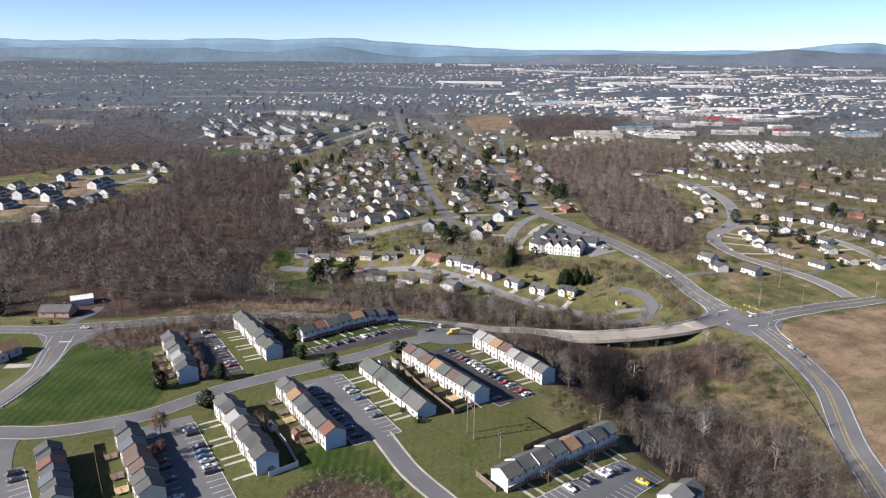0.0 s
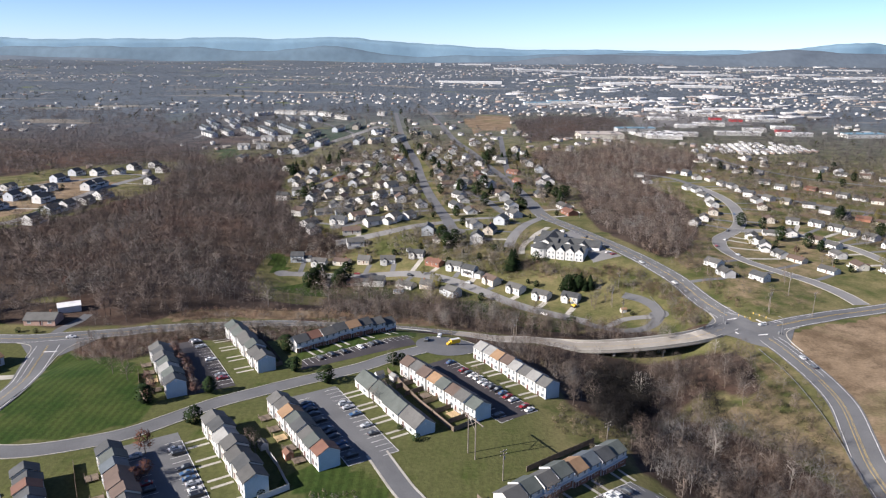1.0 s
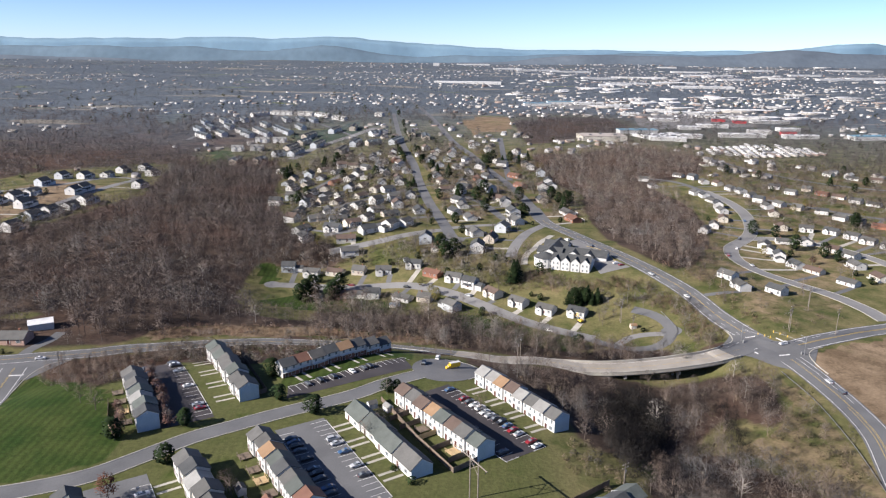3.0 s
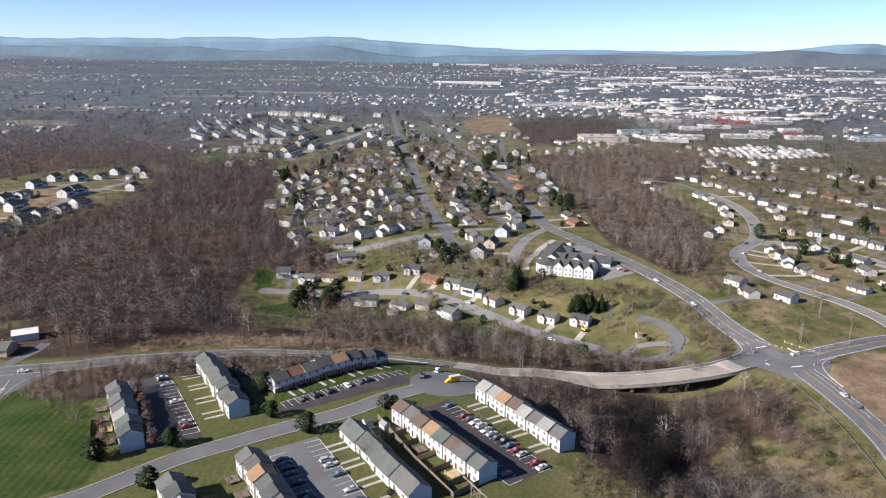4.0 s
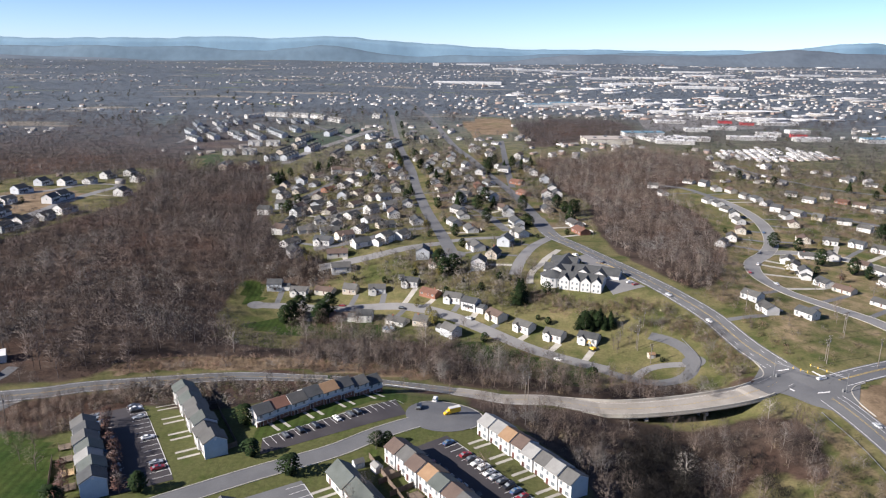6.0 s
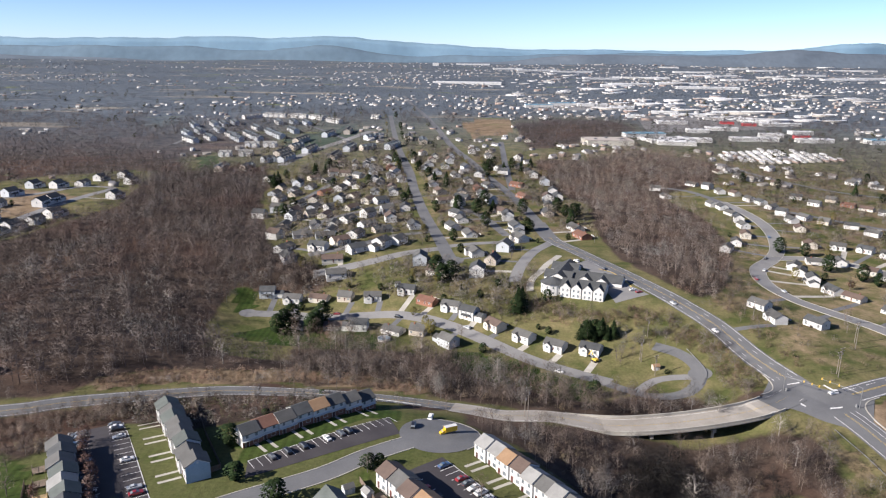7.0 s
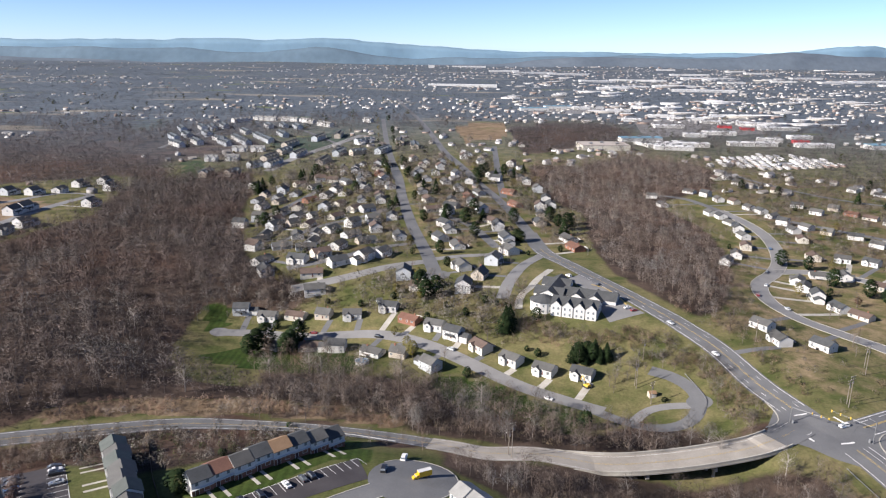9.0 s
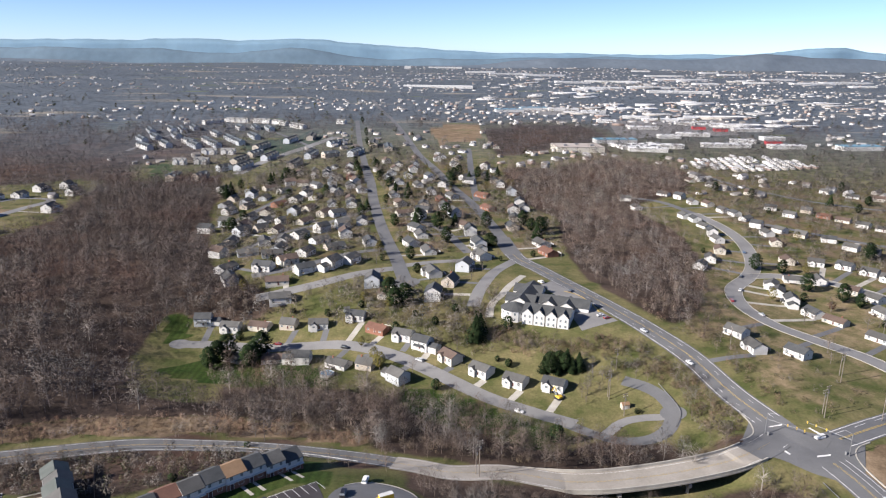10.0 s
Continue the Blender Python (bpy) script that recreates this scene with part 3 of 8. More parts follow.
kerb(smooth([(-182.0, 303.2), (-176.0, 301.5), (-172.8, 297.0), (-171.0, 289.0)], 1.5), 0, "pale kerb round the side road's corner")
patch("stop_line", [(-166.5, 294.7), (-166.6, 295.5), (-161.5, 296.6), (-161.4, 295.8)], WHITE_LINE, "white stop line at the side road", 0.2, 4, "road marking")
x, y = STREET[0]
disc_patch("cul_de_sac", x, y, 5, ASPHALT_OLD, "small pale end of the valley street", 0.09)
x, y = NORTH_STREET[-1]
disc_patch("cul_de_sac", x, y, 8, ASPHALT, "small grey end of the north street", 0.09)
x, y = LOOP[5]
disc_patch("cul_de_sac", x, y, 5, ASPHALT, "grey turning place at the loop", 0.11)

# ---- bridge over the creek
deck_line = smooth(DECK_LINE, 2.0)


def DECK_TOP(x, y):
    """The deck climbs towards the crossing."""
    return -12.3 + 2.0 * min(max((x - 88) / 55, 0), 1) ** 1.3


def deck_level(x, y):
    return max(DECK_TOP(x, y), gz(x, y) + 0.16)


DECK_END = 131.0
ARM = [p for p in deck_line if p[0] > DECK_END - 3]


ribbon("avenue_arm", ARM, offsets(11.6), 0.10, ASPHALT, "grey asphalt arm between bridge and crossing", level=deck_level)
ribbon("bridge_deck_road", [p for p in deck_line if p[0] < DECK_END], offsets(11.0), 0.06, DECK, "pale concrete road deck of the bridge", level=deck_level)
for off in (-4.5, 4.5):
    stripe("edge_line", deck_line, off, 0.15, WHITE_LINE, 0.10, level=deck_level, label="white edge line on the bridge")
for off in (-0.2, 0.2):
    stripe("centre_line", deck_line, off, 0.08, YELLOW_LINE, 0.10, level=deck_level, label="double yellow line on the bridge")
for x, y in deck_line[8:-8]:
    take_disc(x, y - 5, 11)


def bridge():
    b = empty("road_bridge", pose(0, 0, 0))
    span = [p for p in deck_line if 47 < p[0] < DECK_END]
    nn = normals(span)

    def sweep(name, profile, mat, label):
        verts, faces = [], []
        k = len(profile)
        for i, ((x, y), (nx, ny)) in enumerate(zip(span, nn)):
            verts += [(x + nx * o, y + ny * o, z + DECK_TOP(x, y) + 9.3) for o, z in profile]
            if i:
                a = (i - 1) * k
                faces += [(a + j, a + (j + 1) % k, a + k + (j + 1) % k, a + k + j) for j in range(k)]
        part(name, mesh_of(name, verts, faces, [mat]), b, label)

    sweep("deck_slab", [(-5.9, -9.34), (5.9, -9.34), (5.9, -9.9), (-5.9, -9.9)], CONCRETE, "pale concrete deck slab")
    for o in (-5.6, 5.6):
        sweep("parapet", [(o - 0.2, -9.4), (o - 0.2, -8.3), (o + 0.2, -8.3), (o + 0.2, -9.4)], CONCRETE, "low concrete parapet")
    for o in (-4, -1.4, 1.4, 4):
        sweep("girder", [(o - 0.2, -9.9), (o - 0.2, -11.2), (o + 0.2, -11.2), (o + 0.2, -9.9)], DARK_METAL, "dark steel girder")
    for f in (0.36, 0.64):
        i = int(len(span) * f)
        (x, y), (nx, ny) = span[i], nn[i]
        a = math.degrees(math.atan2(ny, nx))
        part("pier_cap", Builder().box(-5.2, 5.2, -0.6, 0.6, -14.9, -13.6).mesh("pier_cap", CONCRETE), b, at=pose(x, y, 0, 0, 0, a))
        for o in (-4, 0, 4):
            part("pier", Builder().tube((o, 0, -24), (o, 0, -14.0), 0.55, 0.55, 10).mesh("pier", CONCRETE), b, at=pose(x, y, 0, 0, 0, a))
    for i in (4, len(span) - 3):
        (x, y), (nx, ny) = span[i], nn[i]
        a = math.degrees(math.atan2(ny, nx))
        part("abutment", Builder().box(-6.2, 6.2, -1.2, 1.2, -21, -12.9).mesh("abutment", CONCRETE), b, "pale concrete abutment", pose(x, y, 0, 0, 0, a))
    return tagged(b, "curved concrete road bridge over the wooded creek", "bridge")


bridge()

# ---- streets and lots of the townhouse estate
ESTATE_ROAD = [(-150.6, 206.5), (-140.5, 207.6), (-128.0, 207.5), (-115.1, 210.8), (-99.8, 217.9), (-88.3, 228.3), (-77.6, 238.9), (-65.3, 247.3),
    (-52.1, 255.7), (-40.1, 262.3), (-29.6, 268.6), (-18.8, 277.5), (-7.3, 285.0)]
SPUR = [(-19.5, 207.4), (-14.2, 196.1), (-10.0, 187.6), (-5.2, 180.2), (-0.5, 173.8), (7.2, 162.8)]
estate = road("estate_road", ESTATE_ROAD, 7.2, ASPHALT, "grey asphalt road through the townhouse estate", height=0.09)
for sgn in (-1, 1):
    kerb(estate, sgn * 3.75)
spur = road("lot_exit", SPUR, 6.0, ASPHALT, "grey drive between concrete kerbs", height=0.08)
for sgn in (-1, 1):
    kerb(spur, sgn * 3.2, "wide pale concrete gutter kerb", 0.7, 0.12)
left_drive = road("estate_road", [(-135.1, 206.8), (-135.4, 201.2), (-131.2, 190.4), (-122.0, 173.4)], 7.5, ASPHALT, "grey estate side road", height=0.10)
cx, cy = [(2.7, 291.9)][0]
disc_patch("turning_circle", cx, cy, 13, ASPHALT, "grey turning circle at the end of the estate road", 0.11)
kerb([(cx + 13.2 * math.cos(a), cy + 13.2 * math.sin(a)) for a in np.linspace(-0.9, 2.3, 24)], 0, "pale kerb round the turning circle")



def lot(edge, width, s0=0.0):
    """A lot west of its eastern edge (far end first)."""
    a, b = Vector((*edge[0], 0)), Vector((*edge[1], 0))
    d = (b - a).normalized()
    n = Vector((d.y, -d.x, 0)) * width
    a2 = a.lerp(b, s0)
    return [tuple((a2 + n)[:2]), tuple(a[:2]), tuple(b[:2]), tuple((b + n)[:2])]


LOT_D = lot([(-38.1, 252.0), (-12.9, 208.6)], 16.6)
LOT_AB = lot([(3.3, 276.7), (33.1, 236.8)], 16.6)
LOT_N = [(-54.4, 275.0), (-14.4, 303.7), (-10.0, 290.9), (-53.0, 265.9)]
LOT_G = lot([(-103.9, 304.7), (-74.3, 252.7)], 16.6)
LOT_E = lot([(-83.7, 219.2), (-54.5, 170.1)], 16.6)
LOT_Q = [(-130.5, 184.6), (-122.8, 188.9), (-109.2, 168.9), (-121.2, 168.9)]
LOT_H = [(26.0, 174.1), (55.6, 198.8), (67.0, 192.0), (40.8, 163.2)]
patch("parking_lot", LOT_D, ASPHALT, "grey asphalt parking lot with white stall lines", 0.06)
patch("parking_lot", LOT_AB, ASPHALT_NEW, "fresh dark asphalt parking lot with stalls", 0.06)
patch("parking_lot", LOT_N, ASPHALT_NEW, "dark asphalt parking lot before townhouses", 0.06)
patch("parking_lot", LOT_G, ASPHALT_NEW, "dark asphalt parking lot with stalls", 0.06)
patch("parking_lot", LOT_E, ASPHALT, "grey asphalt parking lot with stalls", 0.06)
patch("parking_lot", LOT_Q, ASPHALT, "grey asphalt parking area", 0.06)
patch("parking_lot", LOT_H, ASPHALT, "grey asphalt parking lot before townhouses", 0.06)
STALLS = []


def stalls(a, b, side, n, skip=(), depth=5.2):
    """White stall lines from a to b; side turns the stalls to one side or the other. Keeps the bays for cars."""
    a, b = Vector((*a, 0)), Vector((*b, 0))
    d = (b - a).normalized()
    nrm = Vector((-d.y, d.x, 0)) * side
    bl = Builder()

    def strip(p, q, w):
        t = (q - p).normalized()
        s = Vector((-t.y, t.x, 0)) * w / 2
        v = [p - s, p + s, q + s, q - s]
        m = 5
        pts = [v[0].lerp(v[3], i / m) for i in range(m + 1)] + [v[1].lerp(v[2], i / m) for i in range(m + 1)]
        bl.add([(r.x, r.y, gz(r.x, r.y) + 0.11) for r in pts], [(i, i + 1, m + 2 + i, m + 1 + i)[::-1] for i in range(m)])

    for i in range(n + 1):
        p = a.lerp(b, i / n)
        strip(p, p + nrm * depth, 0.16)
        if i < n:
            c = a.lerp(b, (i + 0.5) / n) + nrm * depth * 0.5
            STALLS.append((c.x, c.y, math.degrees(math.atan2(nrm.y, nrm.x))))
    strip(a + nrm * depth, b + nrm * depth, 0.2)
    tagged(new("stall_lines", bl.mesh("stall_lines", WHITE_LINE)), "white painted parking stall lines", "road marking", kind="structure")


def bays(quad, i, j, n, s0=0.0, s1=1.0, side=1, inset=5.2):
    """Stalls along one edge of a lot."""
    a, b = Vector((*quad[i], 0)), Vector((*quad[j], 0))
    p, q = a.lerp(b, s0), a.lerp(b, s1)
    d = (b - a).normalized()
    nrm = Vector((-d.y, d.x, 0)) * side
    first = len(STALLS)
    stalls((p - nrm * inset)[:2], (q - nrm * inset)[:2], side, n)
    return STALLS[first:]


BAY_D1 = bays(LOT_D, 1, 2, 17, 0.04, 1.0, 1)
BAY_D2 = bays(LOT_D, 0, 3, 17, 0.08, 1.0, -1)
BAY_A = bays(LOT_AB, 1, 2, 17, 0.06, 1.0, 1)
BAY_B = bays(LOT_AB, 0, 3, 15, 0.12, 1.0, -1)
BAY_N = bays(LOT_N, 0, 1, 19, 0.0, 1.0, 1)
BAY_G1 = bays(LOT_G, 1, 2, 17, 0.0, 0.95, 1)
BAY_G2 = bays(LOT_G, 0, 3, 15, 0.0, 0.9, -1)
BAY_E1 = bays(LOT_E, 1, 2, 17, 0.1, 1.0, 1)
BAY_E2 = bays(LOT_E, 0, 3, 15, 0.12, 1.0, -1)
BAY_H1 = bays(LOT_H, 0, 1, 16, 0.0, 1.0, 1)
BAY_H2 = bays(LOT_H, 3, 2, 12, 0.2, 1.0, -1)
BAY_Q = bays(LOT_Q, 1, 2, 7, 0.1, 1.0, 1)

# ---------------------------------------------------------------- townhouses


def window_mesh(w, h):
    """A white frame round a sunk dark pane, in one piece."""
    b = Builder()
    o, i = (w / 2 + 0.1, -0.1, h + 0.1), (w / 2, 0.0, h)
    ring = [[(-q[0], y, q[1]), (q[0], y, q[1]), (q[0], y, q[2]), (-q[0], y, q[2])] for q, y in ((o, -0.02), (o, 0.09), (i, 0.09), (i, 0.03))]
    v = [p for r in ring for p in r]
    b.add(v, [(k * 4 + j, k * 4 + (j + 1) % 4, k * 4 + 4 + (j + 1) % 4, k * 4 + 4 + j)[::-1] for k in range(3) for j in range(4)], 0)
    b.f.append((15, 14, 13, 12))
    b.s.append(1)
    return b.mesh("window", TRIM, GLASS)


WIN = window_mesh(0.9, 1.25)
WIN_WIDE = window_mesh(1.5, 1.25)
DOOR = Builder().box(-0.5, 0.5, -0.02, 0.08, 0, 2.1, 0).box(-0.62, -0.5, -0.02, 0.12, 0, 2.2, 1).box(0.5, 0.62, -0.02, 0.12, 0, 2.2, 1).box(-0.62, 0.62, -0.02, 0.12, 2.1, 2.25, 1).mesh("door", DOOR_DARK, TRIM)
GARAGE = Builder().box(-2.3, 2.3, -0.02, 0.06, 0, 2.2, 0).box(-2.45, -2.3, -0.02, 0.1, 0, 2.35, 0).box(2.3, 2.45, -0.02, 0.1, 0, 2.35, 0).box(-2.3, 2.3, -0.02, 0.09, 1.05, 1.12, 0).mesh("garage_door", TRIM)


def prism(w, d, h, rise, sink=1.5):
    """A gabled body: w along the ridge (x), d deep (y from 0 to d), eaves at h."""
    v = [(x, y, z) for x in (-w / 2, w / 2) for y, z in ((0, -sink), (d, -sink), (d, h), (d / 2, h + rise), (0, h))]
    f = [(4, 3, 2, 1, 0), (5, 6, 7, 8, 9), (0, 1, 6, 5), (1, 2, 7, 6), (2, 3, 8, 7), (3, 4, 9, 8), (4, 0, 5, 9)]
    return v, f


def gable_roof(w, d, h, rise, mat, over=0.4, side=0.25, thick=0.22):
    """Two thick slopes with eaves; ridge along x."""
    k = rise / (d / 2)
    b = Builder()
    for s in (0, 1):
        y0, y1 = (-over, d / 2) if s == 0 else (d + over, d / 2)
        z0, z1 = h - over * k + 0.03, h + rise + 0.03
        x0, x1 = -w / 2 - side, w / 2 + side
        v = [(x0, y0, z0), (x1, y0, z0), (x1, y1, z1), (x0, y1, z1)]
        v += [(x, y, z + thick) for x, y, z in v]
        f = [(0, 1, 5, 4), (1, 2, 6, 5), (2, 3, 7, 6), (3, 0, 4, 7)]
        f += [(3, 2, 1, 0), (4, 5, 6, 7)]
        if s:
            f = [q[::-1] for q in f]
        b.add(v, f)
    return b.mesh("roof", mat)


ROOF_CACHE, WALL_CACHE = {}, {}


def unit_roof(w, d, h, rise, key):
    tag = (round(w, 1), d, h, rise, key)
    if tag not in ROOF_CACHE:
        ROOF_CACHE[tag] = gable_roof(w, d, h, rise, SHINGLE[key], side=0.02)
    return ROOF_CACHE[tag]


def townhouse_row(a, b, side, roofs, label, walls=(SIDING_WHITE,), depth=6.8, h=5.0, rise=1.8, step=0.35, front=None, end=None):
    """A row of joined houses. a, b: ends of the long wall that faces away from the depth."""
    a, b = Vector((*a, 0)), Vector((*b, 0))
    n = len(roofs)
    d = (b - a) / n
    w = d.length
    t = d.normalized()
    ang = math.degrees(math.atan2(t.y, t.x))
    row = empty("townhouse_row", pose(a.x, a.y, gz(a.x, a.y)))
    rng = random.Random(int(abs(a.x * 10)) + int(a.y * 7))
    for i, key in enumerate(roofs):
        c = a + d * (i + 0.5)
        back = Vector((-t.y, t.x, 0)) * side
        shift = (0.5 if i % 2 else 0.0) + rng.uniform(-0.1, 0.1)
        c = c + back * shift
        z = gz(*(c + back * depth / 2)[:2])
        up = step * (rng.random() - 0.5) * 2
        turn = ang if side > 0 else ang + 180
        m = row.matrix_basis.inverted() @ pose(c.x, c.y, z + up, 0, 0, turn)
        wall_mat = walls[i % len(walls)]
        tag = (round(w, 1), depth, h, rise, wall_mat.name)
        if tag not in WALL_CACHE:
            v, f = prism(w, depth, h, rise)
            WALL_CACHE[tag] = mesh_of("unit_wall", v, f, [wall_mat])
        u = part("house_unit", WALL_CACHE[tag], row, at=m)
        part("roof", unit_roof(w, depth, h, rise, key), u, SHINGLE[key].name.replace("_", " "))
        if front:          # a darker lower storey on the side of the lot, and the fire wall between two roofs
            part("lower_front", Builder().box(-w / 2 + 0.02, w / 2 - 0.02, -0.06, 0.02, -0.4, 2.35).mesh("lower_front", front), u, "darker red-brown lower storey")
            part("canopy", Builder().box(-w / 2 + 0.02, w / 2 - 0.02, -0.7, 0.0, 2.36, 2.5).mesh("canopy", TRIM), u, "narrow white canopy")
        if i and front is not None and walls[-1] is SIDING_BLUE:
            k = rise / (depth / 2)
            part("party_wall", Builder().add([(x, y, z) for x in (-0.12, 0.12) for y, z in ((-0.3, h - 0.3 * k), (depth / 2, h + rise), (depth + 0.3, h - 0.3 * k), (depth + 0.3, h + 0.42), (depth / 2, h + rise + 0.45), (-0.3, h + 0.42))],
                                             [(0, 1, 4, 5), (1, 2, 3, 4), (11, 10, 7, 6), (10, 9, 8, 7), (5, 4, 10, 11), (4, 3, 9, 10), (0, 5, 11, 6), (2, 8, 9, 3)]).mesh("party_wall", TRIM), u, at=pose(-w / 2 if side > 0 else w / 2, 0, 0))
        for y, r in ((0, 180), (depth, 0)):
            for x, zz in ((-w / 4, 3.2), (w / 4, 3.2)) if h > 4.5 else ():
                part("window", WIN, u, at=pose(x, y, zz, 0, 0, r))
            part("window", WIN_WIDE, u, at=pose(w / 5 * (1 if r else -1), y, 0.9, 0, 0, r))
            part("door", DOOR, u, at=pose(-w / 4 * (1 if r else -1), y, 0.15, 0, 0, r))
        if end and i == n - 1:          # thin blue panel: the gable end's shade put into its colour
            q = [(0.03, 0), (depth - 0.03, 0), (depth - 0.03, h - 0.25), (depth / 2, h + rise - 0.25), (0.03, h - 0.25)]
            q = [(y, z) if z else (y, -1.0) for y, z in q]
            x0 = w / 2 if side > 0 else -w / 2 - 0.05
            part("end_siding", Builder().add([(x, y, z) for x in (x0, x0 + 0.05) for y, z in q], [(4, 3, 2, 1, 0), (5, 6, 7, 8, 9)] + [(j, (j + 1) % 5, 5 + (j + 1) % 5, 5 + j) for j in range(5)]).mesh("end_siding", end), u, "gable end panel coloured in blue shade")
        if i in (0, n - 1):
            part("vent", Builder().box(-0.02, 0.05, -0.3, 0.3, 0, 0.7).mesh("vent", TRIM), u, at=pose(w / 2 if (i == 0) == (side < 0) else -w / 2, depth / 2, h + 0.6))
    for i in range(60):
        p = a.lerp(b, i / 59) + Vector((-t.y, t.x, 0)) * side * depth / 2
        take_disc(p.x, p.y, depth / 2 + 1.5)
    return tagged(row, label, "townhouse", "townhouse rows")


def end_walk(front, side, n, far=6.5, label="narrow pale concrete path to a townhouse door"):
    """Paths from the doors to the stalls."""
    a, b = Vector((*front[0], 0)), Vector((*front[1], 0))
    d = (b - a) / n
    t = d.normalized()
    out = Vector((-t.y, t.x, 0)) * side
    for i in range(n):
        c = a + d * (i + (0.3 if i % 2 else 0.7))
        line = [tuple((c + out * far * k / 4)[:2]) for k in range(5)]
        ribbon("footpath", line, (-0.55, 0, 0.55), 0.05, CONCRETE, label, "path")


def along(row, u, v):
    a, b = Vector((*row[0], 0)), Vector((*row[1], 0))
    d = (b - a).normalized()
    p = a.lerp(b, u) + Vector((d.y, -d.x, 0)) * v
    return p.x, p.y, math.degrees(math.atan2(d.y, d.x))


ROW_A = [(13.1, 278.5), (36.8, 245.9)]
ROW_B = [(-15.3, 261.5), (10.7, 226.2)]
ROW_C = [(-31.0, 252.0), (-8.4, 216.3)]
ROW_D = [(-58.2, 232.8), (-35.9, 197.1)]
ROW_E = [(-76.0, 219.7), (-53.2, 183.9)]
ROW_F = [(-93.5, 307.0), (-69.1, 262.9)]
ROW_G = [(-114.9, 277.9), (-95.3, 241.9)]
ROW_N = [(-57.7, 282.4), (-19.4, 314.7)]
ROW_H = [(18.1, 176.1), (56.7, 207.7)]
ROW_P = [(-101.2, 201.4), (-80.7, 167.7)]
ROW_Q = [(-119.3, 189.8), (-103.1, 163.0)]
ROW_I = [(64.0, 169.5), (75.0, 180.0)]
WHITES = (SIDING_WHITE,)
townhouse_row(*ROW_A, 1, ("pale", "pale", "tan", "brown", "pale", "grey", "pale", "grey"), "white townhouse row with grey, tan and brown roofs", WHITES, end=SIDING_SHADE_BLUE)
townhouse_row(*ROW_B, 1, ("brown", "grey", "brown", "tan", "green", "brown", "grey", "green"), "white townhouse row with brown and tan roofs", WHITES, end=SIDING_SHADE_BLUE)
townhouse_row(*ROW_C, 1, ("green", "green", "green", "grey"), "low white townhouse row with long grey-green roof", WHITES, 7.2, 3.2, 2.6, 0.2, end=SIDING_SHADE_BLUE)
townhouse_row(*ROW_D, 1, ("grey", "grey", "tan", "green", "dark", "grey", "green", "red"), "white townhouse row with mixed shingle roofs", WHITES, end=SIDING_SHADE_BLUE)
townhouse_row(*ROW_E, 1, ("grey", "dark", "pale", "grey", "grey", "dark", "grey"), "white townhouse row with stepped grey roofs", (SIDING_WHITE, SIDING_CREAM), step=0.7, end=SIDING_SHADE_BLUE)
townhouse_row(*ROW_F, 1, ("green", "grey", "green", "grey", "grey", "green", "grey", "grey"), "white townhouse row with stepped grey roofs", WHITES, step=0.7, end=SIDING_BLUE)
townhouse_row(*ROW_G, 1, ("grey", "dark", "grey", "green", "pale", "green", "dark"), "white townhouse row beside reddish trees", WHITES, step=0.7, end=SIDING_BLUE)
townhouse_row(*ROW_N, 1, ("dark", "red", "grey", "dark", "tan", "dark", "grey", "dark"), "white townhouse row facing a dark parking lot", WHITES, h=4.6, step=0.4, front=BRICK)
townhouse_row(*ROW_H, 1, ("grey", "green", "grey", "green", "tan", "blue", "dark", "green"), "white and blue townhouse row by the woods", (SIDING_WHITE, SIDING_WHITE, SIDING_BLUE), h=4.6, step=0.3, front=BRICK)
townhouse_row(*ROW_P, 1, ("dark", "green", "blue", "brown", "brown", "brown", "grey", "dark"), "townhouse row with brown and red roofs", (SIDING_WHITE, SIDING_CREAM), step=0.5)
townhouse_row(*ROW_Q, 1, ("dark", "dark", "red", "dark", "blue", "dark", "grey"), "townhouse row with charcoal and red roofs", (SIDING_CREAM, SIDING_WHITE), step=0.5)
townhouse_row(*ROW_I, 1, ("pale", "grey"), "pale roofed townhouse end beside bare woods", WHITES)
end_walk(ROW_A, -1, 8)
end_walk(ROW_C, -1, 8)
end_walk(ROW_F, -1, 8)
end_walk(ROW_E, -1, 7)
end_walk(ROW_N, -1, 8)
end_walk(ROW_H, -1, 8)

# ---------------------------------------------------------------- detached houses


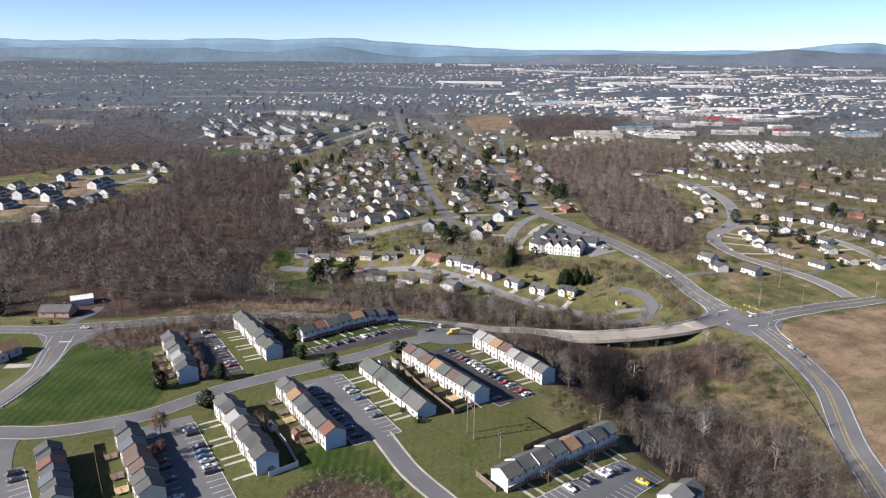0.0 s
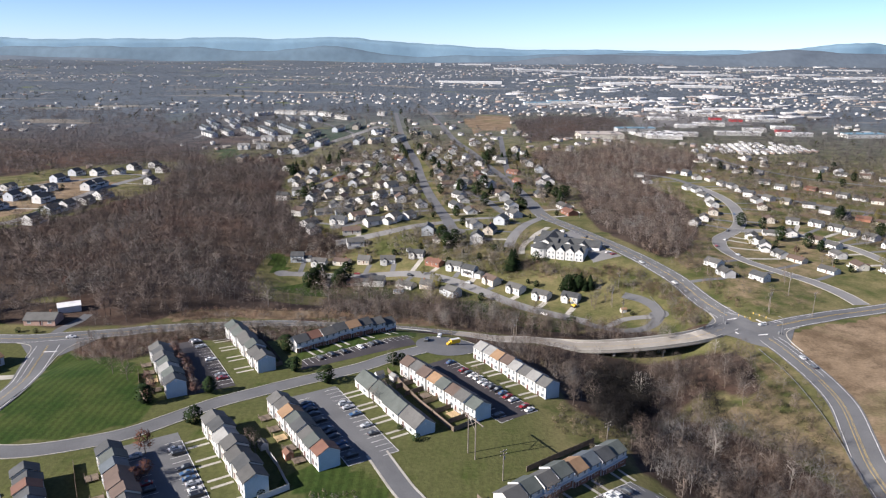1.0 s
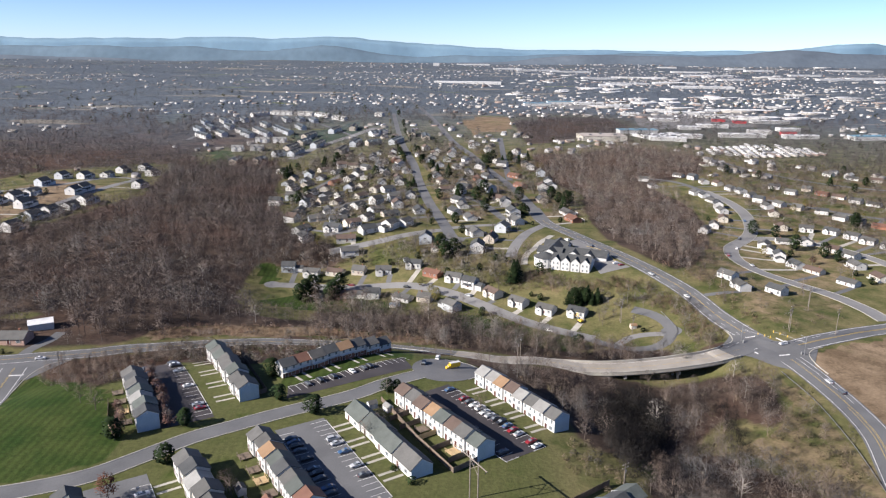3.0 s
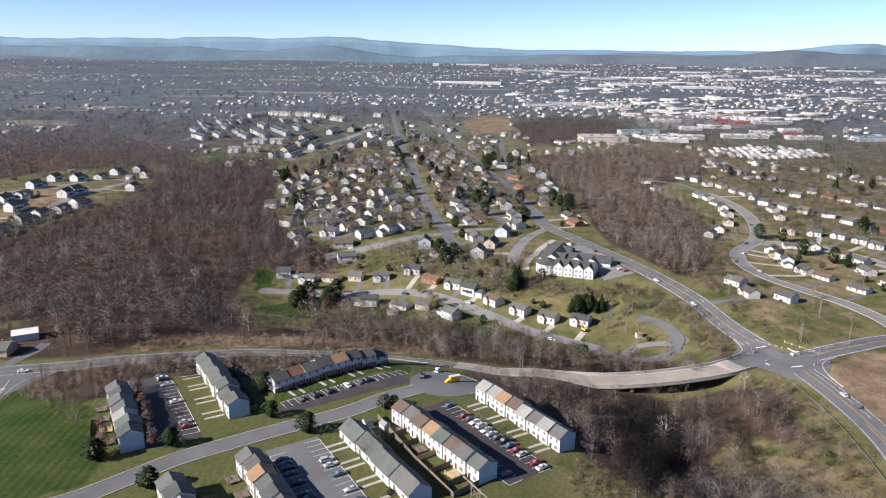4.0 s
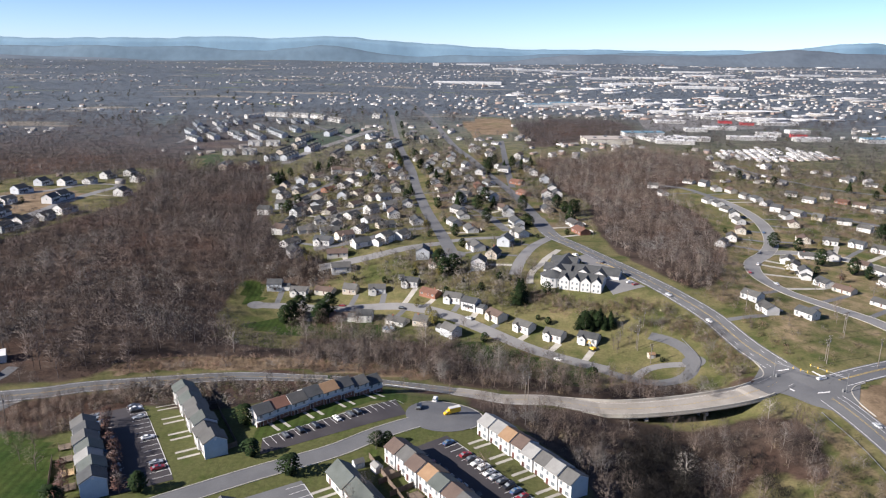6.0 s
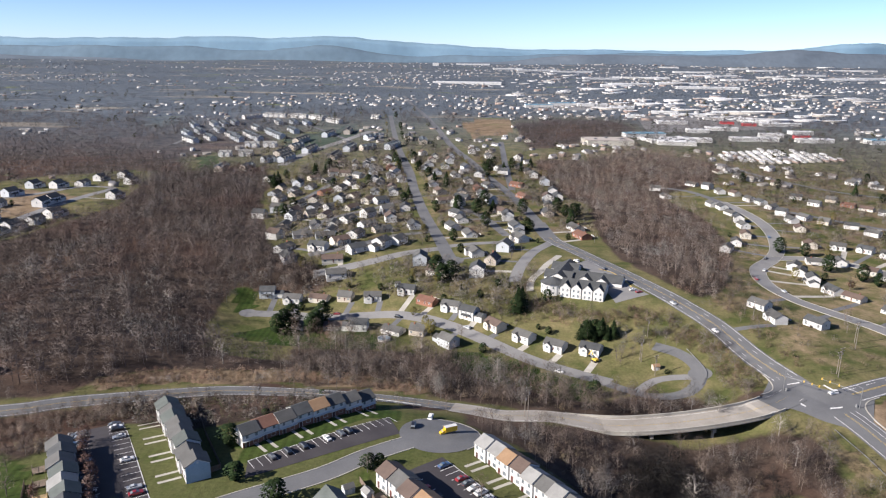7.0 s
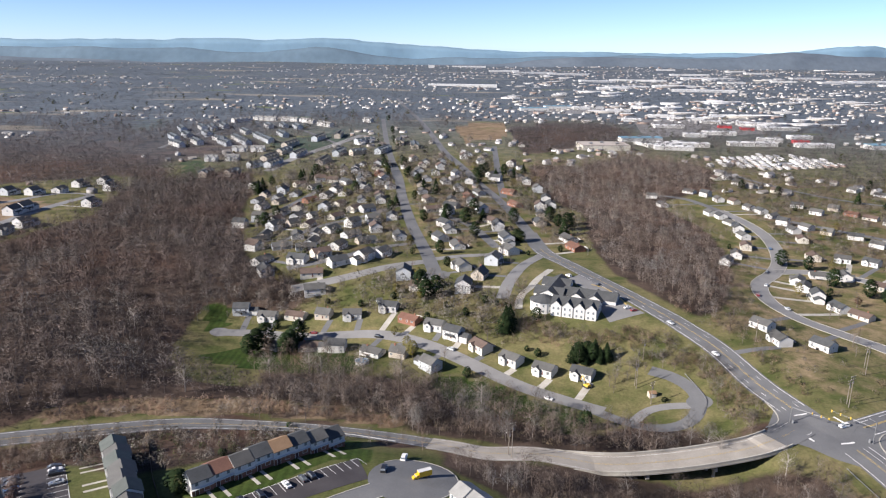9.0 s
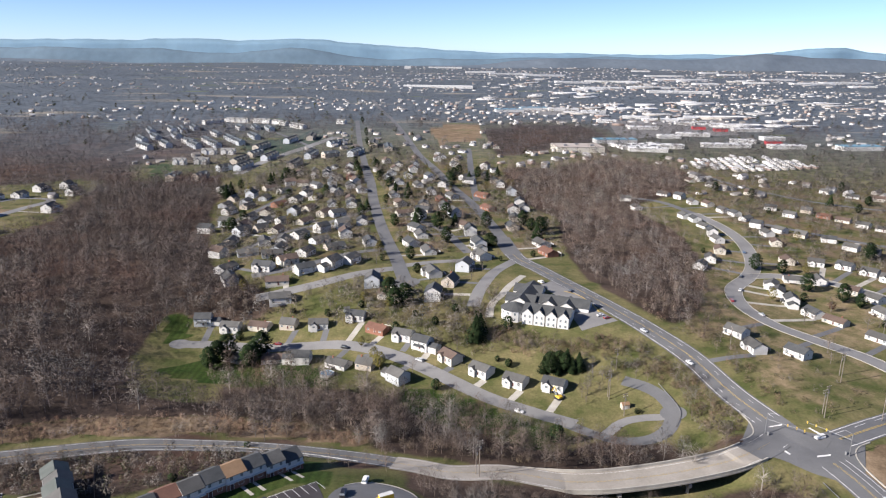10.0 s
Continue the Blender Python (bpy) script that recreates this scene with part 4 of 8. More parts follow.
def house_proto(kind, wall_mat, roof_key, label, plain=False):
    """ranch, split (raised), colonial or cape, with windows, door and chimney; front at y = 0 facing -y."""
    w, d, h, rise = {"ranch": (14, 8.6, 2.6, 2.1), "split": (12.5, 8.8, 3.6, 2.3), "colonial": (11, 9.0, 4.9, 2.7), "cape": (10.5, 8.0, 3.2, 3.2)}[kind]
    o = empty("house", pose(0, 0, -500))
    v, f = prism(w, d, h, rise)
    part("wall", mesh_of("wall", v, f, [wall_mat]), o, at=pose(0, -d / 2, 0))
    part("roof", gable_roof(w, d, h, rise, SHINGLE[roof_key]), o, at=pose(0, -d / 2, 0))
    lv = [1.0] if h < 3.5 else [0.9, h - 1.9]
    for y, r in ((-d / 2, 180), (d / 2, 0))[:1 if plain else 2]:
        for z in lv[-1:] if plain else lv:
            for x in (-w * 0.33, w * 0.33):
                part("window", WIN_WIDE if kind != "colonial" else WIN, o, at=pose(x, y, z, 0, 0, r))
        if r and len(lv) > 1 and not plain:
            part("window", WIN, o, at=pose(0, y, lv[-1], 0, 0, r))
    if plain:
        part("window", WIN, o, at=pose(-w / 2, 0, lv[-1], 0, 0, 90))
        part("door", DOOR, o, at=pose(0.6, -d / 2, 0.2, 0, 0, 180))
        return tagged(o, label, "house", "detached houses")
    part("window", WIN, o, at=pose(-w / 2, 0, lv[-1], 0, 0, 90))
    part("door", DOOR, o, at=pose(0.6, -d / 2, 0.2, 0, 0, 180))
    if kind == "split":
        gv, gf = prism(5.4, 4.4, h - 0.5, 1.5)
        g = part("front_wing", mesh_of("front_wing", gv, gf, [wall_mat]), o, at=pose(-w * 0.22 + 2.2, -d / 2 + 1.1, 0, 0, 0, 90))
        part("wing_roof", gable_roof(5.4, 4.4, h - 0.5, 1.5, SHINGLE[roof_key], 0.3, 0.25), g)
        part("window", WIN_WIDE, o, at=pose(-w * 0.22, -d / 2 - 1.6, h - 2.2, 0, 0, 180))
    if kind == "colonial":
        part("porch_roof", Builder().add([(-3.2, -1.9, 2.5), (3.2, -1.9, 2.5), (3.2, 0, 3.1), (-3.2, 0, 3.1), (-3.2, -1.9, 2.35), (3.2, -1.9, 2.35), (3.2, 0, 2.35), (-3.2, 0, 2.35)],
                                         [(0, 1, 2, 3), (7, 6, 5, 4), (4, 5, 1, 0), (5, 6, 2, 1), (7, 4, 0, 3)]).mesh("porch_roof", SHINGLE[roof_key]), o, at=pose(0, -d / 2, 0))
        for x in (-3.0, 3.0):
            part("porch_post", Builder().box(x - 0.1, x + 0.1, -1.8, -1.6, -1.0, 2.36).mesh("porch_post", TRIM), o, at=pose(0, -d / 2, 0))
    if kind in ("ranch", "split"):
        part("deck", Builder().box(-2.4, 2.4, 0, 3.2, 0.9, 1.05).mesh("deck", FENCE_WOOD), o, "raised wooden deck", pose(w * 0.15, d / 2, 0))
        part("deck_rail", Builder().box(-2.4, 2.4, 3.1, 3.2, 1.05, 1.95).mesh("deck_rail", TRIM), o, "white deck rail", pose(w * 0.15, d / 2, 0))
    if kind in ("ranch", "cape"):
        part("chimney", Builder().box(-0.4, 0.4, -0.4, 0.4, h, h + rise + 0.9).box(-0.5, 0.5, -0.5, 0.5, h + rise + 0.9, h + rise + 1.05).mesh("chimney", BRICK), o, at=pose(w * 0.25, 0.4, 0))
    if kind == "colonial":
        gv, gf = prism(6.0, 6.6, 2.7, 1.6)
        g = part("garage", mesh_of("garage", gv, gf, [wall_mat]), o, at=pose(w / 2 + 2.95, -d / 2 + 0.8, 0))
        part("garage_roof", gable_roof(6.0, 6.6, 2.7, 1.6, SHINGLE[roof_key], side=0.2), g)
        part("garage_door", GARAGE, g, at=pose(0, 0, 0, 0, 0, 180))
    return tagged(o, label, "house", "detached houses")


PROTOS = [
    house_proto("split", SIDING_WHITE, "grey", "white split-level house with a grey roof"),
    house_proto("colonial", SIDING_WHITE, "dark", "white two-storey house with dark roof and garage"),
    house_proto("ranch", SIDING_CREAM, "brown", "cream ranch house with a brown roof"),
    house_proto("split", SIDING_WHITE, "dark", "white split-level house with a charcoal roof"),
    house_proto("cape", SIDING_TAN, "grey", "tan cape house with a steep grey roof"),
    house_proto("ranch", BRICK, "red", "low red-brick ranch house with chimney"),
    house_proto("split", SIDING_CREAM, "brown", "cream split-level house with a brown roof"),
    house_proto("colonial", SIDING_GREY, "dark", "grey two-storey house with a dark roof"),
    house_proto("ranch", SIDING_WHITE, "grey", "long white ranch house with a grey roof"),
    house_proto("colonial", SIDING_GREY, "grey", "pale grey two-storey house with garage"),
]
PROTOS_FAR = [
    house_proto("split", SIDING_WHITE, "grey", "white split-level house with a grey roof", True),
    house_proto("colonial", SIDING_WHITE, "dark", "white two-storey house with a dark roof", True),
    house_proto("ranch", SIDING_CREAM, "brown", "cream ranch house with a brown roof", True),
    house_proto("split", SIDING_WHITE, "dark", "white split-level house with a charcoal roof", True),
    house_proto("cape", SIDING_TAN, "grey", "tan cape house with a steep grey roof", True),
    house_proto("ranch", BRICK, "red", "low red-brick ranch house", True),
    house_proto("split", SIDING_CREAM, "brown", "cream split-level house with a brown roof", True),
    house_proto("colonial", SIDING_GREY, "dark", "grey two-storey house with a dark roof", True),
    house_proto("ranch", SIDING_WHITE, "grey", "long white ranch house with a grey roof", True),
    house_proto("colonial", SIDING_GREY, "grey", "pale grey two-storey house", True),
]
PLACED = []
USED = set()


def place(protos, k, m):
    """The first of a kind is the original itself, the others are copies."""
    o = protos[k]
    if o in USED:
        return copy_thing(o, m)
    USED.add(o)
    o.matrix_basis = m
    return o



def nearest_road(x, y):
    best = (1e9, 0, 0)
    for line, w in ROADS:
        for px, py in line[::2]:
            d = (px - x) ** 2 + (py - y) ** 2
            if d < best[0]:
                best = (d, px, py)
    return best


hrng = random.Random(5)


def set_houses(points, kinds, turn=None, size=0.77, protos=PROTOS):
    for i, (x, y) in enumerate(points):
        k = kinds[i % len(kinds)]
        d, px, py = nearest_road(x, y)
        a = math.degrees(math.atan2(py - y, px - x)) + 90 if turn is None else turn
        a += hrng.uniform(-6, 6)
        if d < 81 and d > 0.01:          # keep clear of the carriageway
            s = 9 / math.sqrt(d)
            x, y = px + (x - px) * s, py + (y - py) * s
        if any((x - q[0]) ** 2 + (y - q[1]) ** 2 < 100 for q in PLACED):
            continue
        PLACED.append((x, y))
        place(protos, k, pose(x, y, gz(x, y) + 0.15, 0, 0, a)).scale = (size, size, size)
        take_disc(x, y, 6.5)
        # a drive from the road
        if y < 720 and 100 < d < 1600:
            dr = Vector((px - x, py - y, 0)).normalized()
            sd = Vector((-dr.y, dr.x, 0)) * 4.5
            q0 = Vector((x, y, 0)) + sd + dr * 3
            q1 = Vector((px, py, 0)) + sd - dr * 3.6
            line = [tuple(q0.lerp(q1, j / 6)[:2]) for j in range(7)]
            ribbon("driveway", line, (-1.6, 0, 1.6), 0.05, CONCRETE if hrng.random() < 0.4 else ASPHALT, "short paved driveway to a house", "driveway")
            for p in line:
                take_disc(*p, 3)


NORTH_SIDE = [(-93.9, 474.8), (-78.6, 468.4), (-63.7, 468.3), (-48.8, 466.6), (-33.5, 463.0), (-14.6, 465.8), (-3.1, 451.0), (9.4, 441.9),
    (18.4, 432.7), (30.8, 421.0), (43.9, 410.2), (57.7, 401.2), (73.5, 396.2)]
SOUTH_SIDE = [(-69.8, 437.9), (-51.0, 434.7), (-37.6, 431.2), (-19.9, 423.8), (-7.2, 420.6), (7.3, 407.3)]
COURT = [(-96.6, 536.3), (-74.6, 531.2), (-62.3, 511.7), (-58.7, 495.4), (-61.3, 541.3), (-48.9, 525.3), (-33.6, 532.3), (-23.6, 541.1),
    (-8.4, 502.2), (2.7, 483.9), (25.1, 512.5), (44.1, 522.7), (34.4, 494.8), (24.7, 477.9), (24.0, 564.5), (56.6, 549.0),
    (99.7, 557.5), (99.2, 579.3), (57.2, 575.4)]
UPPER_W = [(-139.1, 649.0), (-128.5, 676.2), (-114.4, 686.1), (-104.6, 700.4), (-85.9, 640.9), (-74.9, 605.3), (-91.0, 597.2), (-110.1, 634.9),
    (-97.7, 644.1), (-64.8, 615.5), (-51.3, 631.6), (-37.0, 640.2), (-23.5, 649.0), (-38.4, 725.1), (-70.8, 707.0), (-70.6, 746.3),
    (-86.5, 741.1), (-131.2, 773.4), (-145.0, 760.5), (-167.6, 815.7)]
UPPER_N = [(-121.1, 807.0), (-100.3, 784.4), (-89.9, 813.5), (-75.5, 798.1), (-61.4, 800.6), (-47.2, 836.0), (-76.3, 891.4), (-89.9, 899.0),
    (-53.8, 887.9), (-34.6, 887.0), (-55.4, 681.6), (-44.9, 678.6), (-81.1, 693.2), (-98.5, 728.3), (-31.2, 761.3), (-50.8, 755.3),
    (-67.8, 662.1), (-58.2, 834.0), (-105.5, 890.0)]
UPPER_E = [(4.0, 702.8), (8.5, 667.8), (16.3, 658.1), (19.9, 606.7), (30.8, 750.2), (38.5, 718.9), (39.7, 692.4), (46.5, 666.2),
    (54.8, 666.6), (50.3, 632.2), (54.3, 610.0), (57.8, 586.6), (69.8, 807.0), (74.0, 745.1), (65.7, 818.6), (17.6, 889.9),
    (-3.7, 873.8), (125.5, 1076.4), (30.8, 813.7), (19.6, 780.8), (45.9, 784.5), (73.6, 691.3), (97.6, 797.4), (104.3, 766.1)]
set_houses(NORTH_SIDE, (7, 0, 2, 4, 0, 3, 5, 0, 1, 6, 0, 0, 3))
set_houses(SOUTH_SIDE, (8, 2, 1, 8, 4, 9))
set_houses(COURT, (8, 3, 2, 0, 6, 3, 1, 0, 9, 2, 0, 9, 4, 1, 8, 0, 5, 8, 1), size=0.92)
set_houses(UPPER_W, (1, 9, 3, 6, 2, 8, 0, 7, 4, 3), size=0.92, protos=PROTOS_FAR)
set_houses(UPPER_N, (2, 8, 6, 3, 7, 5, 0, 4), size=0.92, protos=PROTOS_FAR)
set_houses(UPPER_E, (6, 2, 1, 8, 3, 5, 0, 9), size=0.92, protos=PROTOS_FAR)
RIGHT_A = [(202.7, 742.1), (200.3, 702.7), (242.1, 758.5), (251.1, 743.0), (254.5, 721.2), (264.1, 711.7), (267.2, 687.6), (271.7, 675.5),
    (273.5, 659.9), (271.1, 636.4), (268.2, 613.4), (262.2, 588.4), (227.1, 666.5), (231.1, 654.6), (230.7, 634.4), (227.4, 611.5),
    (224.4, 595.4), (215.8, 570.6), (202.3, 552.8), (190.7, 539.0)]
RIGHT_B = [(250.6, 549.0), (266.3, 544.2), (281.0, 537.1), (289.3, 524.9), (236.9, 515.1), (218.9, 504.5), (217.0, 493.2), (216.4, 477.6),
    (219.1, 459.8), (257.0, 510.3), (261.1, 495.8), (263.8, 480.2)]
RIGHT_C = [(163.3, 425.6), (164.6, 410.0), (182.8, 406.7), (225.0, 449.6), (233.7, 427.6), (255.7, 434.7), (269.2, 424.4), (255.6, 459.2),
    (293.4, 512.0), (300.4, 499.3), (301.1, 477.2), (301.4, 452.5), (285.5, 421.2)]
set_houses(RIGHT_A, (0, 3, 8, 1, 0, 6), protos=PROTOS_FAR)
set_houses(RIGHT_B, (6, 0, 3, 0, 8, 0, 0, 1, 3, 0))
set_houses(RIGHT_C, (0, 0, 3, 2, 8, 6, 0, 0))
RIGHT_D = [(292.3, 827.5), (303.4, 800.9), (315.8, 787.3), (324.5, 762.9), (312.6, 699.7), (316.2, 674.3), (339.0, 691.0), (343.3, 671.7),
    (351.4, 659.1), (356.8, 641.6), (365.8, 630.1), (373.0, 616.4), (304.9, 597.7), (309.0, 577.3), (316.9, 566.0), (325.6, 553.1),
    (333.9, 540.6), (403.9, 777.1), (417.8, 757.0), (435.0, 744.8), (444.5, 725.8), (282.2, 622.6), (291.3, 609.8)]
set_houses(RIGHT_D, (2, 0, 8, 6, 3, 0, 4, 5), protos=PROTOS_FAR)
LEFT_A = [(-298.6, 532.7), (-301.3, 564.9), (-296.6, 581.1), (-291.8, 602.7), (-287.7, 621.7), (-327.3, 600.6), (-354.5, 607.1), (-347.8, 625.3),
    (-345.7, 648.2), (-314.3, 655.8), (-313.8, 671.3), (-372.9, 752.8), (-352.3, 755.7), (-339.2, 777.8), (-341.3, 819.4), (-327.4, 843.9),
    (-357.9, 697.7), (-277.2, 703.4), (-384.9, 651.5), (-302.2, 800.0), (-379.9, 616.0), (-349.1, 571.3)]
set_houses(LEFT_A, (1, 7, 1, 3, 1), turn=78, size=1.0)
LITE = [house_proto("split", SIDING_WHITE, "dark", "white house with a charcoal roof among trees", True), house_proto("ranch", SIDING_GREY, "grey", "low grey ranch house among trees", True),
        house_proto("colonial", SIDING_WHITE, "brown", "white two-storey house with a brown roof", True), house_proto("ranch", SIDING_TAN, "dark", "tan ranch house with a charcoal roof", True)]
extra = random.Random(12)
for area, count in zip(([(-163.9, 811.8), (-126.8, 914.8), (-27.8, 940.1), (-19.6, 751.0), (-6.8, 628.1), (2.7, 563.7), (-32.8, 519.8), (-63.3, 495.1),
    (-89.2, 507.9), (-116.7, 590.9)], [(-24.1, 937.8), (40.4, 1003.2), (102.4, 866.1), (104.0, 773.3), (122.4, 670.7), (110.6, 577.0), (80.1, 555.4), (68.2, 609.9),
    (45.3, 563.6), (9.2, 550.4), (-4.3, 627.7)]), (34, 26)):
    xs, ys = [p[0] for p in area], [p[1] for p in area]
    tries = 0
    while count and tries < 4000:
        tries += 1
        x, y = extra.uniform(min(xs), max(xs)), extra.uniform(min(ys), max(ys))
        d, px, py = nearest_road(x, y)
        if inside(x, y, area) and 150 < d < 2500 and all((x - q[0]) ** 2 + (y - q[1]) ** 2 > 260 for q in PLACED):
            count -= 1
            PLACED.append((x, y))
            place(LITE, extra.randrange(4), pose(x, y, gz(x, y) + 0.15, 0, 0, math.degrees(math.atan2(py - y, px - x)) + 90 + extra.uniform(-8, 8))).scale = (0.92, 0.92, 0.92)
            take_disc(x, y, 6.5)
for o in LITE:
    if o not in USED:
        raise RuntimeError("unused house")
roadside = house_proto("ranch", BRICK_PINK, "grey", "pink brick ranch house with a grey roof by the avenue")
roadside.matrix_basis = pose(-182.7, 326.9, gz(-182.7, 326.9), 0, 0, 2)
barn = empty("barn", pose(-178.5, 342.5, gz(-178.5, 342.5), 0, 0, 28))
v, f = prism(10, 7.4, 3.0, 1.2)
part("wall", mesh_of("wall", v, f, [SIDING_WHITE]), barn, at=pose(0, -3.7, 0))
part("roof", gable_roof(10, 7.4, 3.0, 1.2, FLAT_WHITE, 0.3, 0.2, 0.12), barn, "white metal roof", pose(0, -3.7, 0))
part("barn_door", GARAGE, barn, at=pose(-1.5, -3.7, 0, 0, 0, 180))
part("barn_door", GARAGE, barn, at=pose(5.0, 0, 0, 0, 0, -90))
tagged(barn, "white metal pole barn at the edge of the woods", "barn")
corner_house = house_proto("split", SIDING_GREY, "tan", "grey house with a tan roof at the road corner")
corner_house.matrix_basis = pose(-182.6, 279.5, gz(-182.6, 279.5), 0, 0, 62)
for x, y in ((-182.7, 326.9), (-176.5, 343.5), (-182.6, 279.5)):
    take_disc(x, y, 10)
road("driveway", [(-171.5, 311.0), (-171.0, 320.0), (-168.0, 329.0), (-167.5, 338.0)], 4.6, ASPHALT, "grey asphalt drive to a barn", step=2.0, height=0.07)
road("driveway", [(-161.5, 272.0), (-168.0, 271.5), (-176.0, 271.0)], 4.0, CONCRETE, "pale concrete drive of the corner house", step=2.0, height=0.07)

# ---------------------------------------------------------------- stone apartment house on the knoll


def apartment_house():
    x, y = [(76.9, 439.8)][0]
    z = gz(x, y) - 0.3
    o = empty("apartment_house", pose(x, y, z, 0, 0, W_APT))
    v, f = prism(23, 11, 5.6, 2.8, 5)
    main = part("wall", mesh_of("wall", v, f, [SIDING_WHITE]), o, at=pose(0, 0, 0))
    part("roof", gable_roof(23, 11, 5.6, 2.8, SHINGLE["dark"]), main)
    for gx_ in (-8.6, -2.9, 2.9, 8.6):
        gv, gf = prism(6.0, 5.2, 5.4, 2.5, 5)
        g = part("gable_bay", mesh_of("gable_bay", gv, gf, [SIDING_WHITE]), o, "white siding gable bay", pose(gx_ - 2.6, 1.8, 0, 0, 0, -90))
        part("bay_roof", gable_roof(6.0, 5.2, 5.4, 2.5, SHINGLE["dark"], 0.25, 0.2), g)
        for zz in (0.7, 3.4):
            for dx in (-1.2, 1.2):
                part("window", WIN, o, at=pose(gx_ + dx, -1.2, zz, 0, 0, 180))
    # west wing running back, with two cross gables
    for w, d, px, py, turn, rise in ((30, 11, -10.5, 26, 90, 3.4), (15, 9, -16.5, 14, 0, 3.0), (15, 9, -16.5, 30, 0, 3.0), (27, 10, 4, 16.5, 0, 3.2), (11, 8, 2, 19, 90, 2.8), (11, 8, 11, 19, 90, 2.8)):
        v, f = prism(w, d, 5.4, rise - 0.3, 5)
        p = part("rear_wing", mesh_of("rear_wing", v, f, [SIDING_WHITE]), o, at=pose(px, py, 0, 0, 0, turn))
        part("wing_roof", gable_roof(w, d, 5.4, rise - 0.3, SHINGLE["dark"]), p)
    n = 12
    ring = [(6.6 * math.cos(i * math.tau / n), 6.6 * math.sin(i * math.tau / n)) for i in range(n)]
    b = Builder()
    b.add([(px, py, zz) for zz in (-5, 5.6) for px, py in ring], [(i, (i + 1) % n, n + (i + 1) % n, n + i) for i in range(n)])
    t = part("corner_tower", b.mesh("corner_tower", SIDING_WHITE), o, "many-sided white corner tower", pose(-16.5, 5.0, 0))
    b = Builder()
    b.add([(px * 1.08, py * 1.08, 5.55) for px, py in ring] + [(0, 0, 8.6)], [(i, (i + 1) % n, n) for i in range(n)] + [tuple(range(n))[::-1]])
    part("tower_roof", b.mesh("tower_roof", SHINGLE["dark"]), t)
    for i in range(6, 12):
        a = (i + 0.5) * math.tau / n
        for zz in (0.7, 3.5):
            part("window", WIN, t, at=pose(6.38 * math.cos(a), 6.38 * math.sin(a), zz, 0, 0, math.degrees(a) - 90))
    for i in range(-24, 18, 3):
        for j in range(-2, 42, 4):
            p = o.matrix_basis @ Vector((i, j, 0))
            take_disc(p.x, p.y, 4)
    return tagged(o, "three-storey white apartment house with dark gabled roofs", "apartment building")


W_APT = -23.0
apartment_house()
patch("parking_lot", [(90.4, 482.5), (102.8, 476.8), (105.3, 450.6), (89.8, 446.2)], ASPHALT_OLD, "pale grey lot beside the apartment house", 0.08)
patch("parking_lot", [(90.6, 447.3), (104.7, 450.7), (111.6, 438.8), (92.8, 432.2)], ASPHALT_OLD, "pale grey lot below the apartment house", 0.09)
patch("parking_lot", [(82.6, 489.6), (90.2, 497.4), (102.8, 476.8), (88.3, 471.5)], ASPHALT_OLD, "pale grey forecourt behind the apartment house", 0.10)
ribbon("driveway", smooth([(51.3, 451.2), (52.8, 460.6), (56.0, 468.6), (60.3, 475.4), (65.3, 487.2), (71.7, 499.5), (76.5, 508.8)], 2.0), (-2.0, 0, 2.0), 0.10, CONCRETE, "pale curving drive beside the apartment house", "driveway")
ribbon("kerb", smooth([(93.6, 478.6), (100.0, 471.2), (103.6, 457.9), (104.8, 448.7)], 2.0), (-0.4, 0, 0.4), 0.24, YELLOW_LINE, "yellow painted kerb round the apartment lot", "kerb")

# ---------------------------------------------------------------- cars


def loft(name, sections, mat):
    """A body from cross-sections along x: (x, half width, bottom, top, shoulder)."""
    v, f = [], []
    for x, w, z0, z1, r in sections:
        v += [(x, -w, z0), (x, -w, z1 - r), (x, -w + r, z1), (x, w - r, z1), (x, w, z1 - r), (x, w, z0)]
    for i in range(len(sections) - 1):
        a = i * 6
        f += [(a + j, a + 6 + j, a + 6 + (j + 1) % 6, a + (j + 1) % 6) for j in range(6)]
    f += [(5, 4, 3, 2, 1, 0), tuple(range(len(v) - 6, len(v)))]
    return mesh_of(name, v, [q[::-1] for q in f], [mat])


WHEEL = Builder().tube((0, -0.11, 0), (0, 0.11, 0), 0.33, 0.33, 10, 0).tube((0, -0.12, 0), (0, 0.12, 0), 0.19, 0.19, 8, 1).mesh("wheel", RUBBER, STEEL)
LAMP_CLEAR = surface("lamp_lens", (0.6, 0.6, 0.6), (0.8, 0.8, 0.8), 2.0, 8.0, 0.2)
LAMP_RED = surface("rear_lamp_lens", (0.3, 0.02, 0.02), (0.4, 0.03, 0.03), 2.0, 8.0, 0.2)


